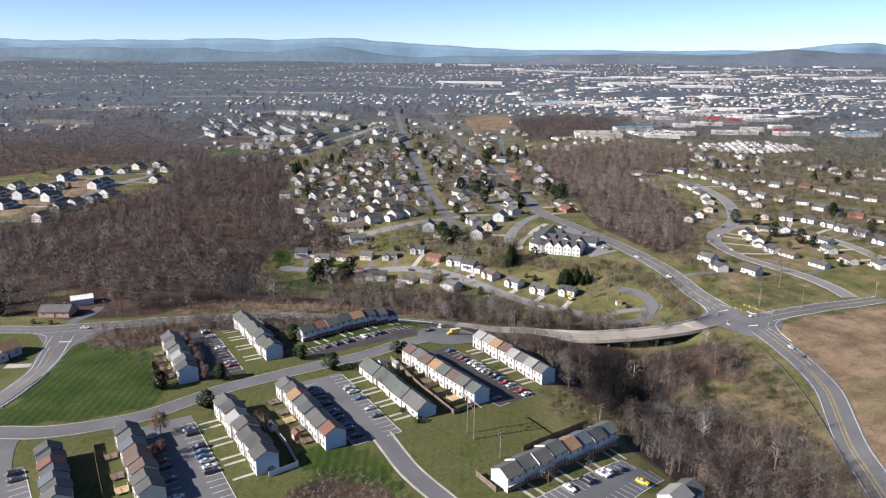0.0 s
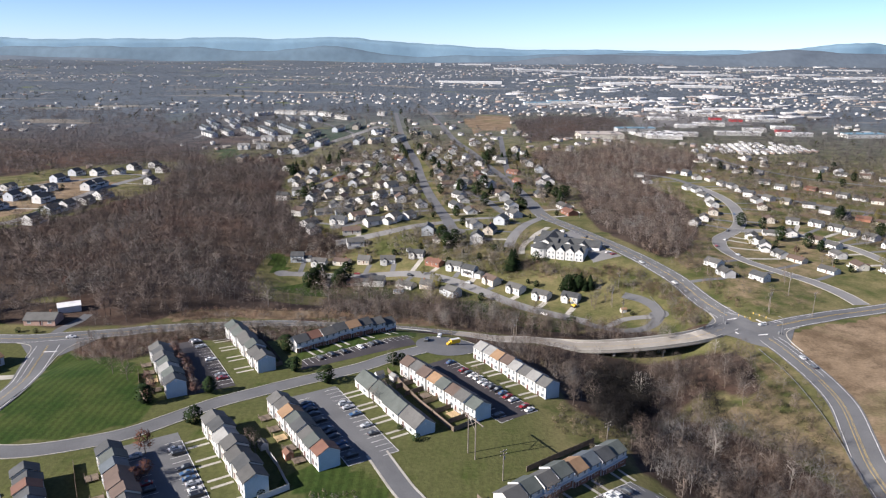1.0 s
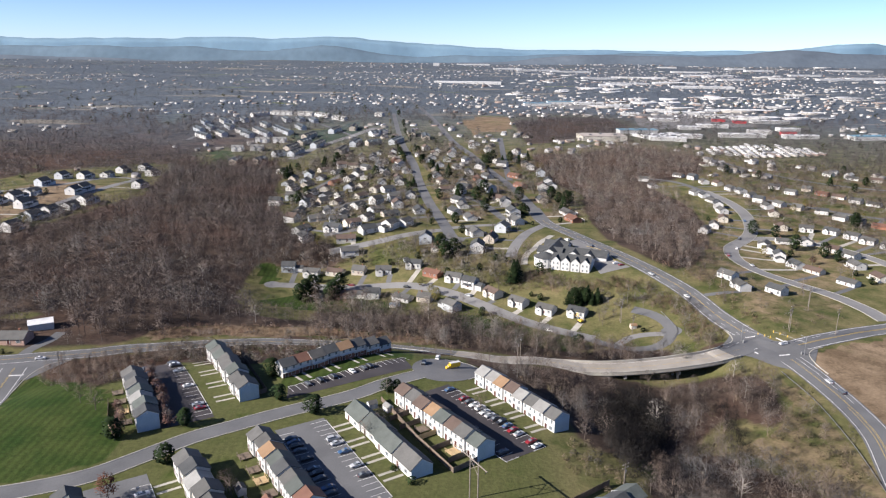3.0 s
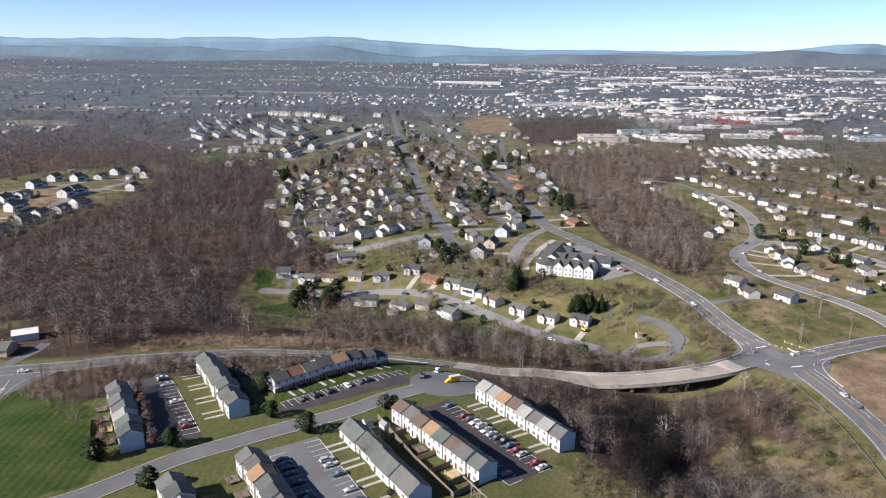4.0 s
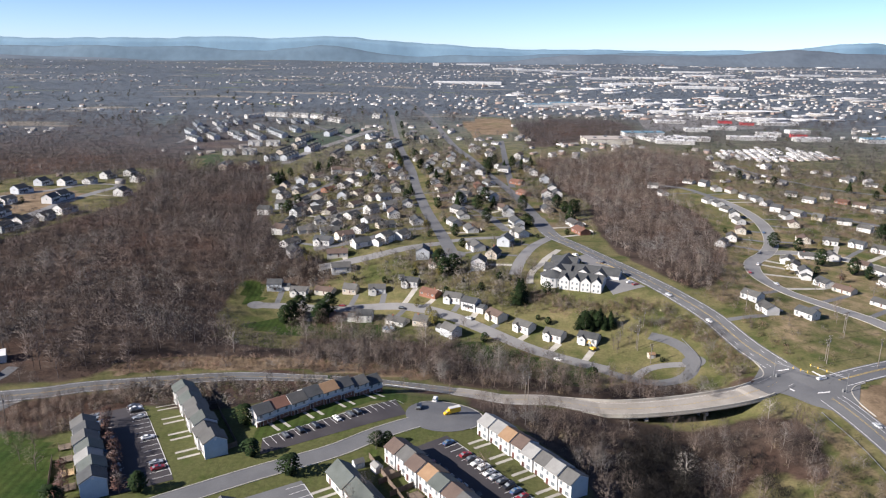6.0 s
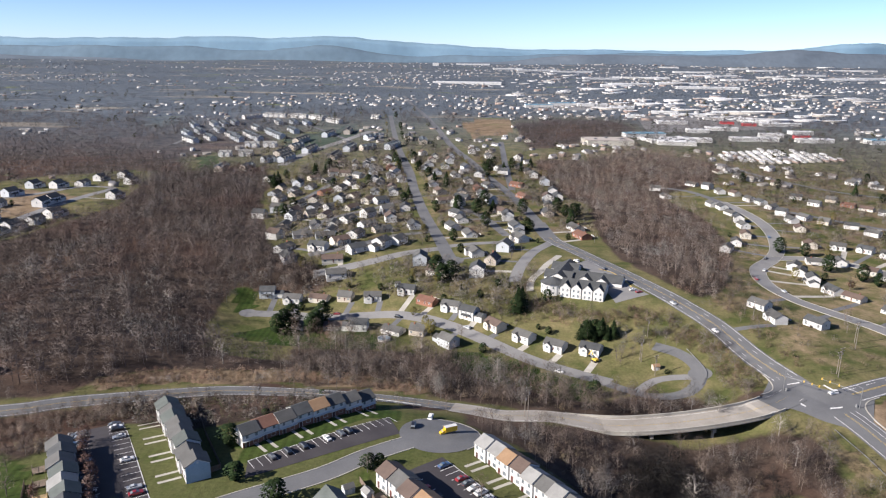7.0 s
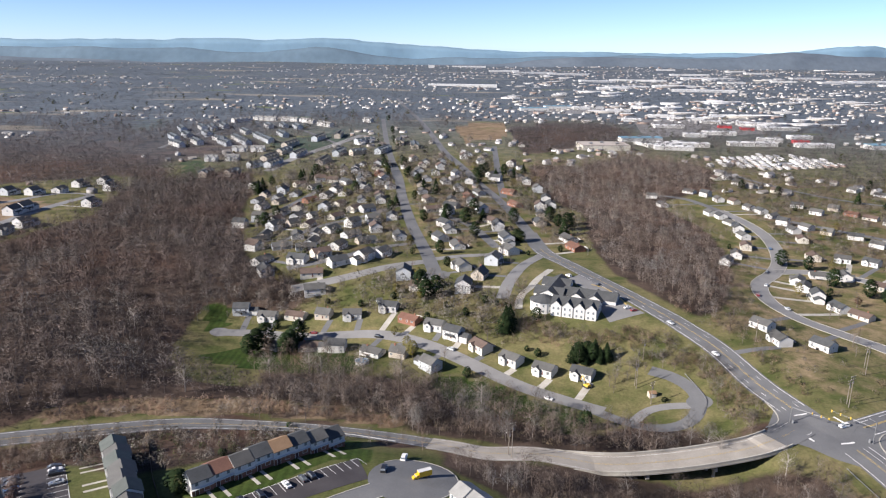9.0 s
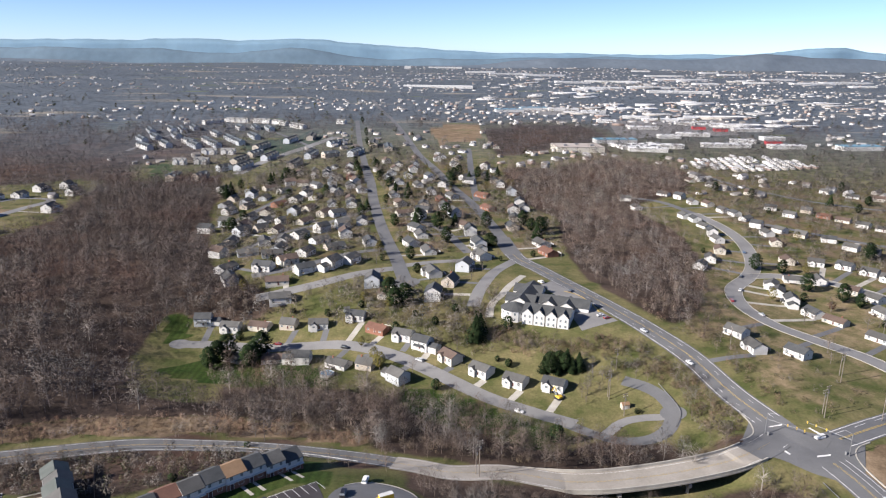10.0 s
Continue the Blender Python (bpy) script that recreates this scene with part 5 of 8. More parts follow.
def car_proto(kind, paint, label):
    o = empty("car", pose(0, 0, -500))
    if kind == "sedan":
        part("body", loft("body", [(-2.3, 0.78, 0.35, 0.85, 0.08), (-2.15, 0.88, 0.25, 0.98, 0.1), (-0.9, 0.9, 0.22, 1.0, 0.1), (0.9, 0.9, 0.22, 0.98, 0.1), (2.0, 0.86, 0.25, 0.82, 0.1), (2.3, 0.72, 0.35, 0.66, 0.08)], paint), o)
        part("cabin_glass", loft("cabin_glass", [(-1.75, 0.70, 0.95, 1.0, 0.02), (-1.05, 0.68, 0.95, 1.38, 0.1), (0.1, 0.68, 0.95, 1.40, 0.1), (1.0, 0.72, 0.95, 1.0, 0.02)], GLASS), o)
        part("car_roof", loft("car_roof", [(-1.0, 0.64, 1.36, 1.43, 0.05), (0.05, 0.64, 1.38, 1.45, 0.05)], paint), o)
        axle = 1.4
    else:
        part("body", loft("body", [(-2.35, 0.85, 0.4, 1.0, 0.08), (-2.25, 0.93, 0.3, 1.1, 0.1), (0.9, 0.95, 0.28, 1.1, 0.1), (2.1, 0.92, 0.3, 1.0, 0.12), (2.35, 0.8, 0.4, 0.8, 0.08)], paint), o)
        part("cabin_glass", loft("cabin_glass", [(-2.2, 0.80, 1.08, 1.12, 0.02), (-1.95, 0.76, 1.08, 1.66, 0.1), (0.3, 0.76, 1.08, 1.68, 0.1), (1.15, 0.8, 1.08, 1.12, 0.02)], GLASS), o)
        part("car_roof", loft("car_roof", [(-1.95, 0.72, 1.62, 1.72, 0.06), (0.3, 0.72, 1.64, 1.73, 0.06)], paint), o)
        axle = 1.45
    for x in (-axle, axle):
        for y in (-0.8, 0.8):
            part("wheel", WHEEL, o, at=pose(x, y, 0.33))
    for y in (-0.6, 0.6):
        part("headlight", Builder().box(-0.04, 0.04, -0.16, 0.16, -0.07, 0.07).mesh("headlight", LAMP_CLEAR), o, at=pose(2.2, y, 0.62))
        part("tail_light", Builder().box(-0.04, 0.04, -0.16, 0.16, -0.07, 0.07).mesh("tail_light", LAMP_RED), o, at=pose(-2.28, y, 0.72))
    return tagged(o, label, "car", "parked cars")


CARS = [
    car_proto("sedan", metal_paint("white_paint", (0.75, 0.75, 0.75)), "white sedan parked in a stall"),
    car_proto("suv", metal_paint("silver_paint", (0.42, 0.44, 0.46)), "silver sport utility car on asphalt"),
    car_proto("sedan", metal_paint("dark_grey_paint", (0.06, 0.065, 0.075)), "dark grey sedan on asphalt"),
    car_proto("suv", metal_paint("black_paint", (0.02, 0.02, 0.022)), "black sport utility car on asphalt"),
    car_proto("sedan", metal_paint("red_paint", (0.24, 0.02, 0.026)), "dark red sedan on asphalt"),
    car_proto("sedan", metal_paint("blue_paint", (0.05, 0.11, 0.22)), "dark blue sedan on asphalt"),
    car_proto("suv", metal_paint("white_suv_paint", (0.72, 0.72, 0.70)), "white sport utility car on asphalt"),
    car_proto("sedan", metal_paint("yellow_paint", (0.70, 0.55, 0.02)), "bright yellow coupe in a stall"),
    car_proto("sedan", metal_paint("silver_sedan_paint", (0.45, 0.47, 0.49)), "silver sedan parked on asphalt"),
]
crng = random.Random(11)


def set_car(k, m):
    place(CARS, k, m).scale = (0.87, 0.87, 0.87)


def park(bay, slots):
    """Cars in the given stalls: (stall, kind)."""
    for i, k in slots:
        if i < len(bay):
            x, y, a = bay[i]
            set_car(k, pose(x + crng.uniform(-0.2, 0.2), y + crng.uniform(-0.3, 0.3), gz(x, y) + 0.1, 0, 0, a + crng.uniform(-2, 2) + (180 if crng.random() < 0.3 else 0)))


park(BAY_A, [(0, 5), (3, 4), (4, 2), (5, 0), (6, 6), (7, 0), (8, 8), (9, 2), (10, 3), (11, 5), (12, 4), (13, 8), (15, 4), (16, 0)])
park(BAY_B, [(1, 4), (3, 3), (4, 2), (5, 5), (6, 8), (7, 2), (8, 3), (10, 0), (11, 3), (13, 2)])
park(BAY_D1, [(4, 1), (5, 8), (7, 5), (10, 8), (12, 2)])
park(BAY_D2, [(1, 2), (2, 5), (3, 3), (4, 2), (6, 3), (8, 2), (9, 3), (10, 2), (12, 5), (13, 2), (15, 3)])
park(BAY_N, [(2, 2), (4, 3), (9, 0), (11, 2), (12, 3), (6, 3)])
park(BAY_G1, [(0, 2), (1, 0), (2, 3), (4, 8), (9, 0), (14, 8), (15, 4)])
park(BAY_G2, [(1, 2), (2, 3), (3, 5), (4, 2), (7, 8), (8, 2), (9, 5), (10, 3), (11, 2), (12, 8), (13, 2)])
park(BAY_E1, [(1, 0), (2, 3), (5, 3), (6, 5), (7, 5), (8, 8), (9, 0), (10, 3)])
park(BAY_E2, [(0, 8), (2, 5), (3, 2), (5, 4), (6, 3), (8, 2), (11, 8), (13, 5)])
park(BAY_H1, [(4, 0), (7, 3), (10, 0), (11, 6), (13, 2)])
park(BAY_H2, [(8, 7)])
park(BAY_Q, [(0, 3), (1, 2)])


def on_road(line, f, off, k):
    i = int(f * (len(line) - 2))
    (x0, y0), (x1, y1) = line[i], line[i + 1]
    a = math.atan2(y1 - y0, x1 - x0)
    x, y = x0 - math.sin(a) * off, y0 + math.cos(a) * off
    set_car(k, pose(x, y, gz(x, y) + 0.16, 0, 0, math.degrees(a) + (180 if off > 0 else 0)))


on_road(hw, 0.30, -2.6, 2)
on_road(hw, 0.33, -2.6, 8)
on_road(hw, 0.58, 3.4, 0)
on_road(hw, 0.66, 3.4, 8)
on_road(avenue, 0.36, -2.4, 0)
on_road(cross_east, 0.12, 3.0, 6)
for i, (f, k) in enumerate(((0.35, 4), (0.42, 0), (0.5, 2), (0.62, 3), (0.66, 5), (0.28, 8))):
    on_road(right_street, f, (-1) ** i * 3.4, k)
for i, (f, k) in enumerate(((0.25, 4), (0.42, 3), (0.62, 1), (0.9, 0))):
    on_road(street, f, (-1) ** i * 2.8, k)


def box_truck(x, y, a):
    o = empty("box_truck", pose(x, y, gz(x, y) + 0.12, 0, 0, a))
    paint = metal_paint("truck_yellow", (0.72, 0.45, 0.02))
    part("cargo_box", Builder().box(-4.2, 2.0, -1.2, 1.2, 1.0, 3.6).box(-4.3, -4.2, -1.1, 1.1, 1.05, 3.5).mesh("cargo_box", paint), o, "yellow cargo box")
    part("box_roof", Builder().box(-4.25, 2.05, -1.22, 1.22, 3.6, 3.68).mesh("box_roof", SIDING_WHITE), o, "white cargo roof")
    part("cab", loft("cab", [(2.1, 1.05, 0.6, 2.4, 0.15), (3.1, 1.05, 0.55, 2.4, 0.15), (3.6, 1.05, 0.55, 1.7, 0.15), (4.6, 0.95, 0.6, 1.45, 0.15)], paint), o)
    part("windscreen", Builder().add([(3.14, -0.9, 2.3), (3.14, 0.9, 2.3), (3.66, 0.9, 1.72), (3.66, -0.9, 1.72)], [(0, 1, 2, 3)]).mesh("windscreen", GLASS), o)
    part("chassis", Builder().box(-4.0, 4.0, -0.5, 0.5, 0.5, 1.0).mesh("chassis", DARK_METAL), o)
    for px in (-2.8, 3.6):
        for py in (-0.98, 0.98):
            part("wheel", WHEEL, o, at=Matrix.Translation((px, py, 0.45)) @ Matrix.Scale(1.35, 4))
    o.scale = (0.66, 0.66, 0.66)
    tagged(o, "yellow box truck with a white cargo roof", "truck")


tx, ty = [(5.4, 292.5)][0]
box_truck(tx, ty, 205)
vx, vy = [(-5.9, 296.1)][0]
set_car(3, pose(vx, vy, gz(vx, vy) + 0.12, 0, 0, 85))
vx, vy = [(-0.4, 305.7)][0]
set_car(6, pose(vx, vy, gz(vx, vy) + 0.12, 0, 0, 80))
for x, y, a, k in ((107.0, 441.5, 20, 4), (104.5, 444.5, 20, 0), (94.5, 455.0, 70, 0), (94.0, 459.5, 70, 8), (97.0, 478.0, 60, 2), (84.0, 494.0, 120, 6)):
    set_car(k, pose(x, y, gz(x, y) + 0.12, 0, 0, a))
for o in CARS + PROTOS + PROTOS_FAR:
    if o not in USED:
        for c in list(o.children_recursive) + [o]:
            bpy.data.objects.remove(c)

# ---------------------------------------------------------------- trees


def bare_tree(rng, h, limbs, twigs, tw, spread=0.32):
    """Trunk, limbs and twigs of a leafless tree, as arrays of points and triangles."""
    V, T = [], []

    def cone(a, b, r0, r1, n=3):
        k = len(V)
        a, b = Vector(a), Vector(b)
        q = (b - a).to_track_quat("Z", "Y").to_matrix()
        for i in range(n):
            d = q @ Vector((math.cos(i * math.tau / n), math.sin(i * math.tau / n), 0))
            V.append(a + d * r0)
            V.append(b + d * r1)
        for i in range(n):
            j = (i + 1) % n
            T.append((k + 2 * i, k + 2 * j, k + 2 * i + 1))
            if r1 > 0.02:
                T.append((k + 2 * j, k + 2 * j + 1, k + 2 * i + 1))

    top = Vector((rng.uniform(-0.04, 0.04) * h, rng.uniform(-0.04, 0.04) * h, h * 0.72))
    if twigs > 20:
        cone((0, 0, -0.6), top, 0.008 * h, 0.004 * h, 4)
    ends = []
    for i in range(max(limbs, 4)):
        f = 0.32 + 0.62 * (i + rng.random()) / max(limbs, 4)
        a = top * min(f, 1.0)
        az = rng.uniform(0, math.tau)
        out = spread * h * (1.15 - 0.75 * f) * rng.uniform(0.75, 1.15)
        b = a + Vector((math.cos(az) * out, math.sin(az) * out, h * rng.uniform(0.14, 0.28)))
        b.z = min(b.z, h * 0.97)
        if i < limbs:
            cone(a, b, 0.008 * h, 0.01)
        ends.append((a, b))
    lob = [rng.uniform(0.7, 1.15) for _ in range(7)]
    for i in range(twigs):
        # a rounded, uneven crown, densest near its outside
        az, f = rng.uniform(0, math.tau), rng.random()
        rad = spread * h * math.sqrt(max(0.06, 1 - (1.75 * f - 0.80) ** 2)) * rng.uniform(0.35, 1.0) * lob[int(az / math.tau * 7) % 7]
        p = Vector((math.cos(az) * rad, math.sin(az) * rad, h * (0.26 + 0.66 * f)))
        d = Vector((math.cos(az) * 0.8, math.sin(az) * 0.8, 0.5)) + Vector((rng.gauss(0, 0.6), rng.gauss(0, 0.6), rng.gauss(0, 0.45)))
        d.normalize()
        e = p + d * h * rng.uniform(0.06, 0.13)
        s = d.cross(Vector((rng.gauss(0, 1), rng.gauss(0, 1), rng.gauss(0, 1)))).normalized() * tw * rng.uniform(0.6, 1.3)
        k = len(V)
        V.extend((p - s, p + s, e))
        T.append((k, k + 1, k + 2))
    V = np.array([tuple(v) for v in V], np.float32)
    return V, facing_out(V, np.array(T, np.int32))


def leaf_crown(rng, h, w, n, size, low=0.1, shape="cone"):
    """Many small leaf clumps in an uneven outline."""
    V, T = [], []
    lob = [rng.uniform(0.75, 1.15) for _ in range(9)]
    for i in range(n):
        f = rng.random() ** (1.5 if shape == "cone" else 1.0)
        az = rng.uniform(0, math.tau)
        if shape == "cone":
            r = w * (1 - f) * rng.uniform(0.55, 1.0) + 0.1
        else:
            r = w * math.sqrt(max(0.05, 1 - (2 * f - 1) ** 2)) * rng.uniform(0.5, 1.0)
        r *= lob[int(az / math.tau * 9) % 9] * (0.88 + 0.24 * ((int(f * 7) * 37) % 5) / 4)
        p = Vector((math.cos(az) * r, math.sin(az) * r, h * (low + (1 - low) * f)))
        out = Vector((math.cos(az), math.sin(az), -0.35 if shape == "cone" else rng.uniform(-0.3, 0.8)))
        s = Vector((-math.sin(az), math.cos(az), rng.uniform(-0.3, 0.3))) * size * rng.uniform(0.5, 1.0)
        u = out.normalized() * size * rng.uniform(0.7, 1.3)
        k = len(V)
        V.extend((p - s, p + s, p + u, p - u * 0.8 + Vector((0, 0, size * 0.6))))
        T.extend(((k, k + 1, k + 2), (k + 1, k, k + 3)))
    V = np.array([tuple(v) for v in V], np.float32)
    return V, facing_out(V, np.array(T, np.int32))


def scatter_mesh(name, variants, spots, material, label, category="woods", soft=True):
    """One joined mesh of many trees: spots are (x, y, z, scale, turn, variant)."""
    vs, ts, ns, base = [], [], [], 0
    spots = np.array(spots, np.float64)
    if not len(spots):
        return None
    for k, (V, T) in enumerate(variants):
        s = spots[spots[:, 5].astype(int) == k]
        if not len(s):
            continue
        c, n = np.cos(s[:, 4])[:, None], np.sin(s[:, 4])[:, None]
        X = (V[None, :, 0] * c - V[None, :, 1] * n) * s[:, 3:4] + s[:, 0:1]
        Y = (V[None, :, 0] * n + V[None, :, 1] * c) * s[:, 3:4] + s[:, 1:2]
        Z = V[None, :, 2] * s[:, 3:4] + s[:, 2:3]
        vs.append(np.stack([X, Y, Z], -1).reshape(-1, 3))
        if soft:
            N = crown_normals(V)
            ns.append(np.stack([N[None, :, 0] * c - N[None, :, 1] * n, N[None, :, 0] * n + N[None, :, 1] * c, N[None, :, 2] + 0 * c], -1).reshape(-1, 3))
        ts.append((T[None] + (np.arange(len(s)) * len(V))[:, None, None] + base).reshape(-1, 3))
        base += len(s) * len(V)
    ob = new(name, tri_mesh(name, np.concatenate(vs), np.concatenate(ts), material, np.concatenate(ns) if soft else None))
    return tagged(ob, label, category, kind="stuff")


def fill(poly, gap, rng, lo=0.75, hi=1.2, variants=6, free=True, keep=1.0):
    """Places in a polygon, one in each cell of an uneven grid."""
    xs, ys = [p[0] for p in poly], [p[1] for p in poly]
    out = []
    nx, ny = int((max(xs) - min(xs)) / gap) + 1, int((max(ys) - min(ys)) / gap) + 1
    px = min(xs) + (np.arange(nx)[:, None] + rng.random((nx, ny))) * gap
    py = min(ys) + (np.arange(ny)[None, :] + rng.random((nx, ny))) * gap
    wob = 5.0 if gap > 5 else 1.0            # an uneven edge
    ok = inside(px + rng.normal(0, wob, px.shape), py + rng.normal(0, wob, px.shape), poly) & (rng.random((nx, ny)) < keep)
    for x, y in zip(px[ok], py[ok]):
        if free and is_taken(x, y):
            continue
        out.append((x, y, gz(x, y) - 0.2, rng.uniform(lo, hi), rng.uniform(0, math.tau), rng.integers(variants)))
    return out


WOOD_LEFT = [(-243.0, 327.1), (-368.3, 514.1), (-315.8, 507.9), (-286.4, 555.7), (-260.4, 670.3), (-313.6, 898.6), (-232.0, 828.6), (-157.1, 731.6),
    (-120.6, 586.7), (-100.0, 523.5), (-70.9, 485.9), (-101.2, 484.7), (-117.5, 470.2), (-116.3, 441.5), (-101.3, 362.5), (-133.1, 335.7),
    (-162.8, 322.5), (-174.8, 352.4), (-196.0, 363.3), (-209.0, 354.4), (-235.6, 370.1)]
WOOD_EDGE = [(-271.4, 889.3), (-199.5, 931.9), (-161.8, 796.5), (-154.1, 676.0), (-134.6, 600.1), (-102.0, 536.6), (-77.7, 507.8), (-59.6, 493.3),
    (-72.0, 479.2), (-104.5, 480.7), (-129.4, 477.5)]
WOOD_LEFT_NEAR = [(-243.0, 327.1), (-233.2, 366.0), (-208.0, 352.6), (-180.1, 354.6), (-162.0, 321.9), (-132.8, 334.9), (-100.8, 360.4), (-105.3, 417.1),
    (-95.0, 386.6), (-24.5, 373.8), (16.0, 384.3), (17.6, 353.6), (-22.5, 339.2), (-62.9, 345.6), (-89.3, 349.0), (-125.9, 338.9),
    (-158.9, 319.6)]
WOOD_LEFT_BACK = [(-564.8, 667.7), (-675.1, 996.0), (-658.7, 1099.9), (-575.8, 1137.1), (-430.7, 1076.9), (-347.1, 999.6), (-232.0, 828.6), (-310.7, 889.7),
    (-346.5, 893.2), (-417.5, 825.8), (-441.8, 724.9)]
WOOD_CREEK = [(-77.3, 431.8), (-48.5, 426.0), (-19.7, 404.2), (6.6, 391.6), (32.2, 388.8), (54.5, 364.6), (62.8, 343.0), (77.0, 342.0),
    (105.4, 341.2), (127.7, 340.7), (140.3, 351.2), (138.8, 338.9), (128.7, 335.3), (59.2, 322.4), (40.7, 326.1), (11.6, 347.6),
    (-22.9, 345.9), (-53.5, 360.5)]
WOOD_BANK = [(-19.1, 362.2), (15.8, 357.4), (37.1, 353.5), (56.8, 344.4), (71.2, 343.6), (85.3, 357.1), (106.8, 350.3), (126.7, 348.0),
    (138.5, 349.2), (137.0, 343.5), (118.6, 343.1), (97.4, 341.0), (70.2, 331.3), (42.0, 327.1), (15.2, 333.1), (-17.2, 343.3)]
WOOD_VERGE = [(100.6, 402.3), (117.8, 412.4), (131.1, 389.4), (136.5, 358.6), (137.6, 346.6), (127.9, 345.6), (119.7, 355.9), (122.4, 382.9),
    (110.8, 397.0)]
FIELD_BRUSH = [(147.4, 390.8), (163.0, 381.6), (204.1, 375.2), (188.3, 355.5), (160.3, 345.2), (147.8, 365.5)]
WOOD_STRIP = [(-150.7, 292.5), (-133.4, 296.8), (-114.5, 308.2), (-101.1, 316.7), (-88.0, 333.4), (-70.2, 349.8), (-52.6, 358.7), (-34.5, 374.7),
    (-18.8, 371.1), (-17.3, 345.6), (-30.9, 338.9), (-50.1, 343.6), (-81.2, 337.6), (-105.5, 328.8), (-132.5, 315.5), (-156.2, 302.1)]
WOOD_STRIP_E = [(-20.6, 358.9), (-10.3, 314.8), (-2.9, 320.7), (13.4, 321.5), (13.7, 299.5), (24.5, 290.5), (45.9, 299.4), (60.1, 308.1),
    (57.4, 316.0), (40.3, 317.6), (23.1, 319.3), (-3.0, 327.8)]
VERGE_EAST = [(123.2, 474.2), (136.2, 454.8), (183.6, 542.6), (179.2, 510.2), (161.4, 447.8), (153.5, 404.4), (153.3, 361.0), (146.6, 362.8),
    (144.4, 400.4), (132.3, 430.7)]
KNOLL_BRUSH = [(47.9, 496.8), (58.1, 477.3), (58.5, 437.3), (86.0, 424.5), (104.9, 427.3), (109.8, 414.4), (95.3, 408.5), (77.0, 417.4),
    (57.4, 423.2), (45.4, 434.2), (38.8, 454.5)]
WOOD_SOUTH = [(18.1, 311.8), (58.4, 317.7), (97.5, 313.0), (124.0, 321.3), (136.8, 313.3), (135.2, 287.7), (119.2, 268.4), (112.4, 288.0),
    (96.5, 268.4), (67.7, 246.8), (52.4, 235.9), (45.8, 245.2), (45.0, 260.0)]
WOOD_CORNER = [(59.9, 220.2), (74.4, 247.2), (95.9, 259.6), (108.7, 246.7), (123.3, 227.5), (128.7, 207.3), (124.1, 180.1), (69.4, 167.4),
    (71.1, 191.2), (68.3, 199.4), (59.0, 205.1)]
WOOD_RIGHT = [(110.3, 904.9), (152.1, 881.0), (249.1, 996.8), (318.2, 913.8), (267.4, 768.2), (197.9, 715.2), (205.0, 605.9), (196.3, 541.7),
    (154.0, 447.7), (134.6, 430.8), (125.0, 455.0), (110.4, 509.3), (113.3, 566.8), (126.8, 671.5), (104.0, 773.3)]
WOOD_BELT = [(132.6, 1355.2), (242.4, 1418.9), (350.1, 1369.2), (303.7, 1190.9), (189.4, 1054.0), (114.8, 973.9)]
SCRUB_KNOLL = [(36.2, 444.1), (55.1, 436.9), (89.1, 420.1), (114.2, 425.6), (131.7, 391.4), (137.5, 370.2), (121.4, 366.6), (122.7, 387.5),
    (105.3, 401.3), (75.4, 419.9), (52.2, 425.6), (30.7, 414.6), (28.5, 435.0)]
SCRUB_SLOPE = [(92.8, 257.1), (119.2, 268.4), (134.1, 287.9), (136.7, 319.9), (146.1, 304.6), (144.8, 264.7), (141.5, 232.1), (135.4, 206.2),
    (130.3, 210.3), (120.9, 231.1), (109.4, 248.7)]
SCRUB_ROAD = [(-161.8, 309.0), (-139.1, 316.0), (-116.2, 325.8), (-85.4, 344.6), (-77.7, 335.0), (-96.5, 322.9), (-110.3, 300.7), (-118.9, 278.1),
    (-129.1, 271.9), (-153.4, 290.8)]
SCRUB_NEAR = [(-43.7, 173.4), (-41.9, 179.7), (-33.4, 187.0), (-23.4, 185.8), (-13.2, 179.1), (-9.6, 168.7), (-42.3, 166.4)]
SCRUB_FENCE = [(42.4, 243.8), (51.9, 233.3), (58.8, 219.7), (50.8, 209.3), (43.5, 220.4), (35.4, 230.8)]

rng = np.random.default_rng(3)
prng = random.Random(3)
NEAR_TREES = [bare_tree(prng, 12, 9, 380, 0.040) for _ in range(7)]
MID_TREES = [bare_tree(prng, 12, 2, 170, 0.09) for _ in range(7)]
FAR_TREES = [bare_tree(prng, 10, 0, 28, 0.30, 0.4) for _ in range(7)]
YARD_TREES = [bare_tree(prng, 9.0, 3, 130, 0.2, 0.44) for _ in range(7)]
VFAR_TREES = [bare_tree(prng, 6.5, 0, 8, 0.9, 0.7) for _ in range(7)]
SCRUBS = [leaf_crown(prng, 2.4, 1.7, 70, 0.2, 0.02, "ball") for _ in range(6)]
THICKET = [(62.3, 289.0), (77.8, 302.0), (84.8, 296.0), (85.4, 276.3), (74.3, 248.4), (58.1, 226.6), (53.6, 236.5)]
DITCH = [(109.5, 292.3), (115.0, 296.9), (109.8, 270.8), (103.7, 244.9), (99.8, 242.8), (102.3, 264.2)]
# twigs far darker than those of the other woods
DARK_TWIGS = wood_material("very_dark_twigs", (0.016, 0.015, 0.015), (0.042, 0.037, 0.034), (0.035, 0.035, 0.022))
AVENUE_BRUSH = [(-128.0, 337.0), (-100.0, 347.0), (-62.0, 351.0), (-30.0, 348.0), (-4.0, 340.0), (0.0, 350.0), (-28.0, 363.0), (-64.0, 368.0), (-104.0, 362.0), (-134.0, 348.0)]
for x, y, *_ in fill(AVENUE_BRUSH, 2.5, rng):
    take_disc(x, y, 1.6)
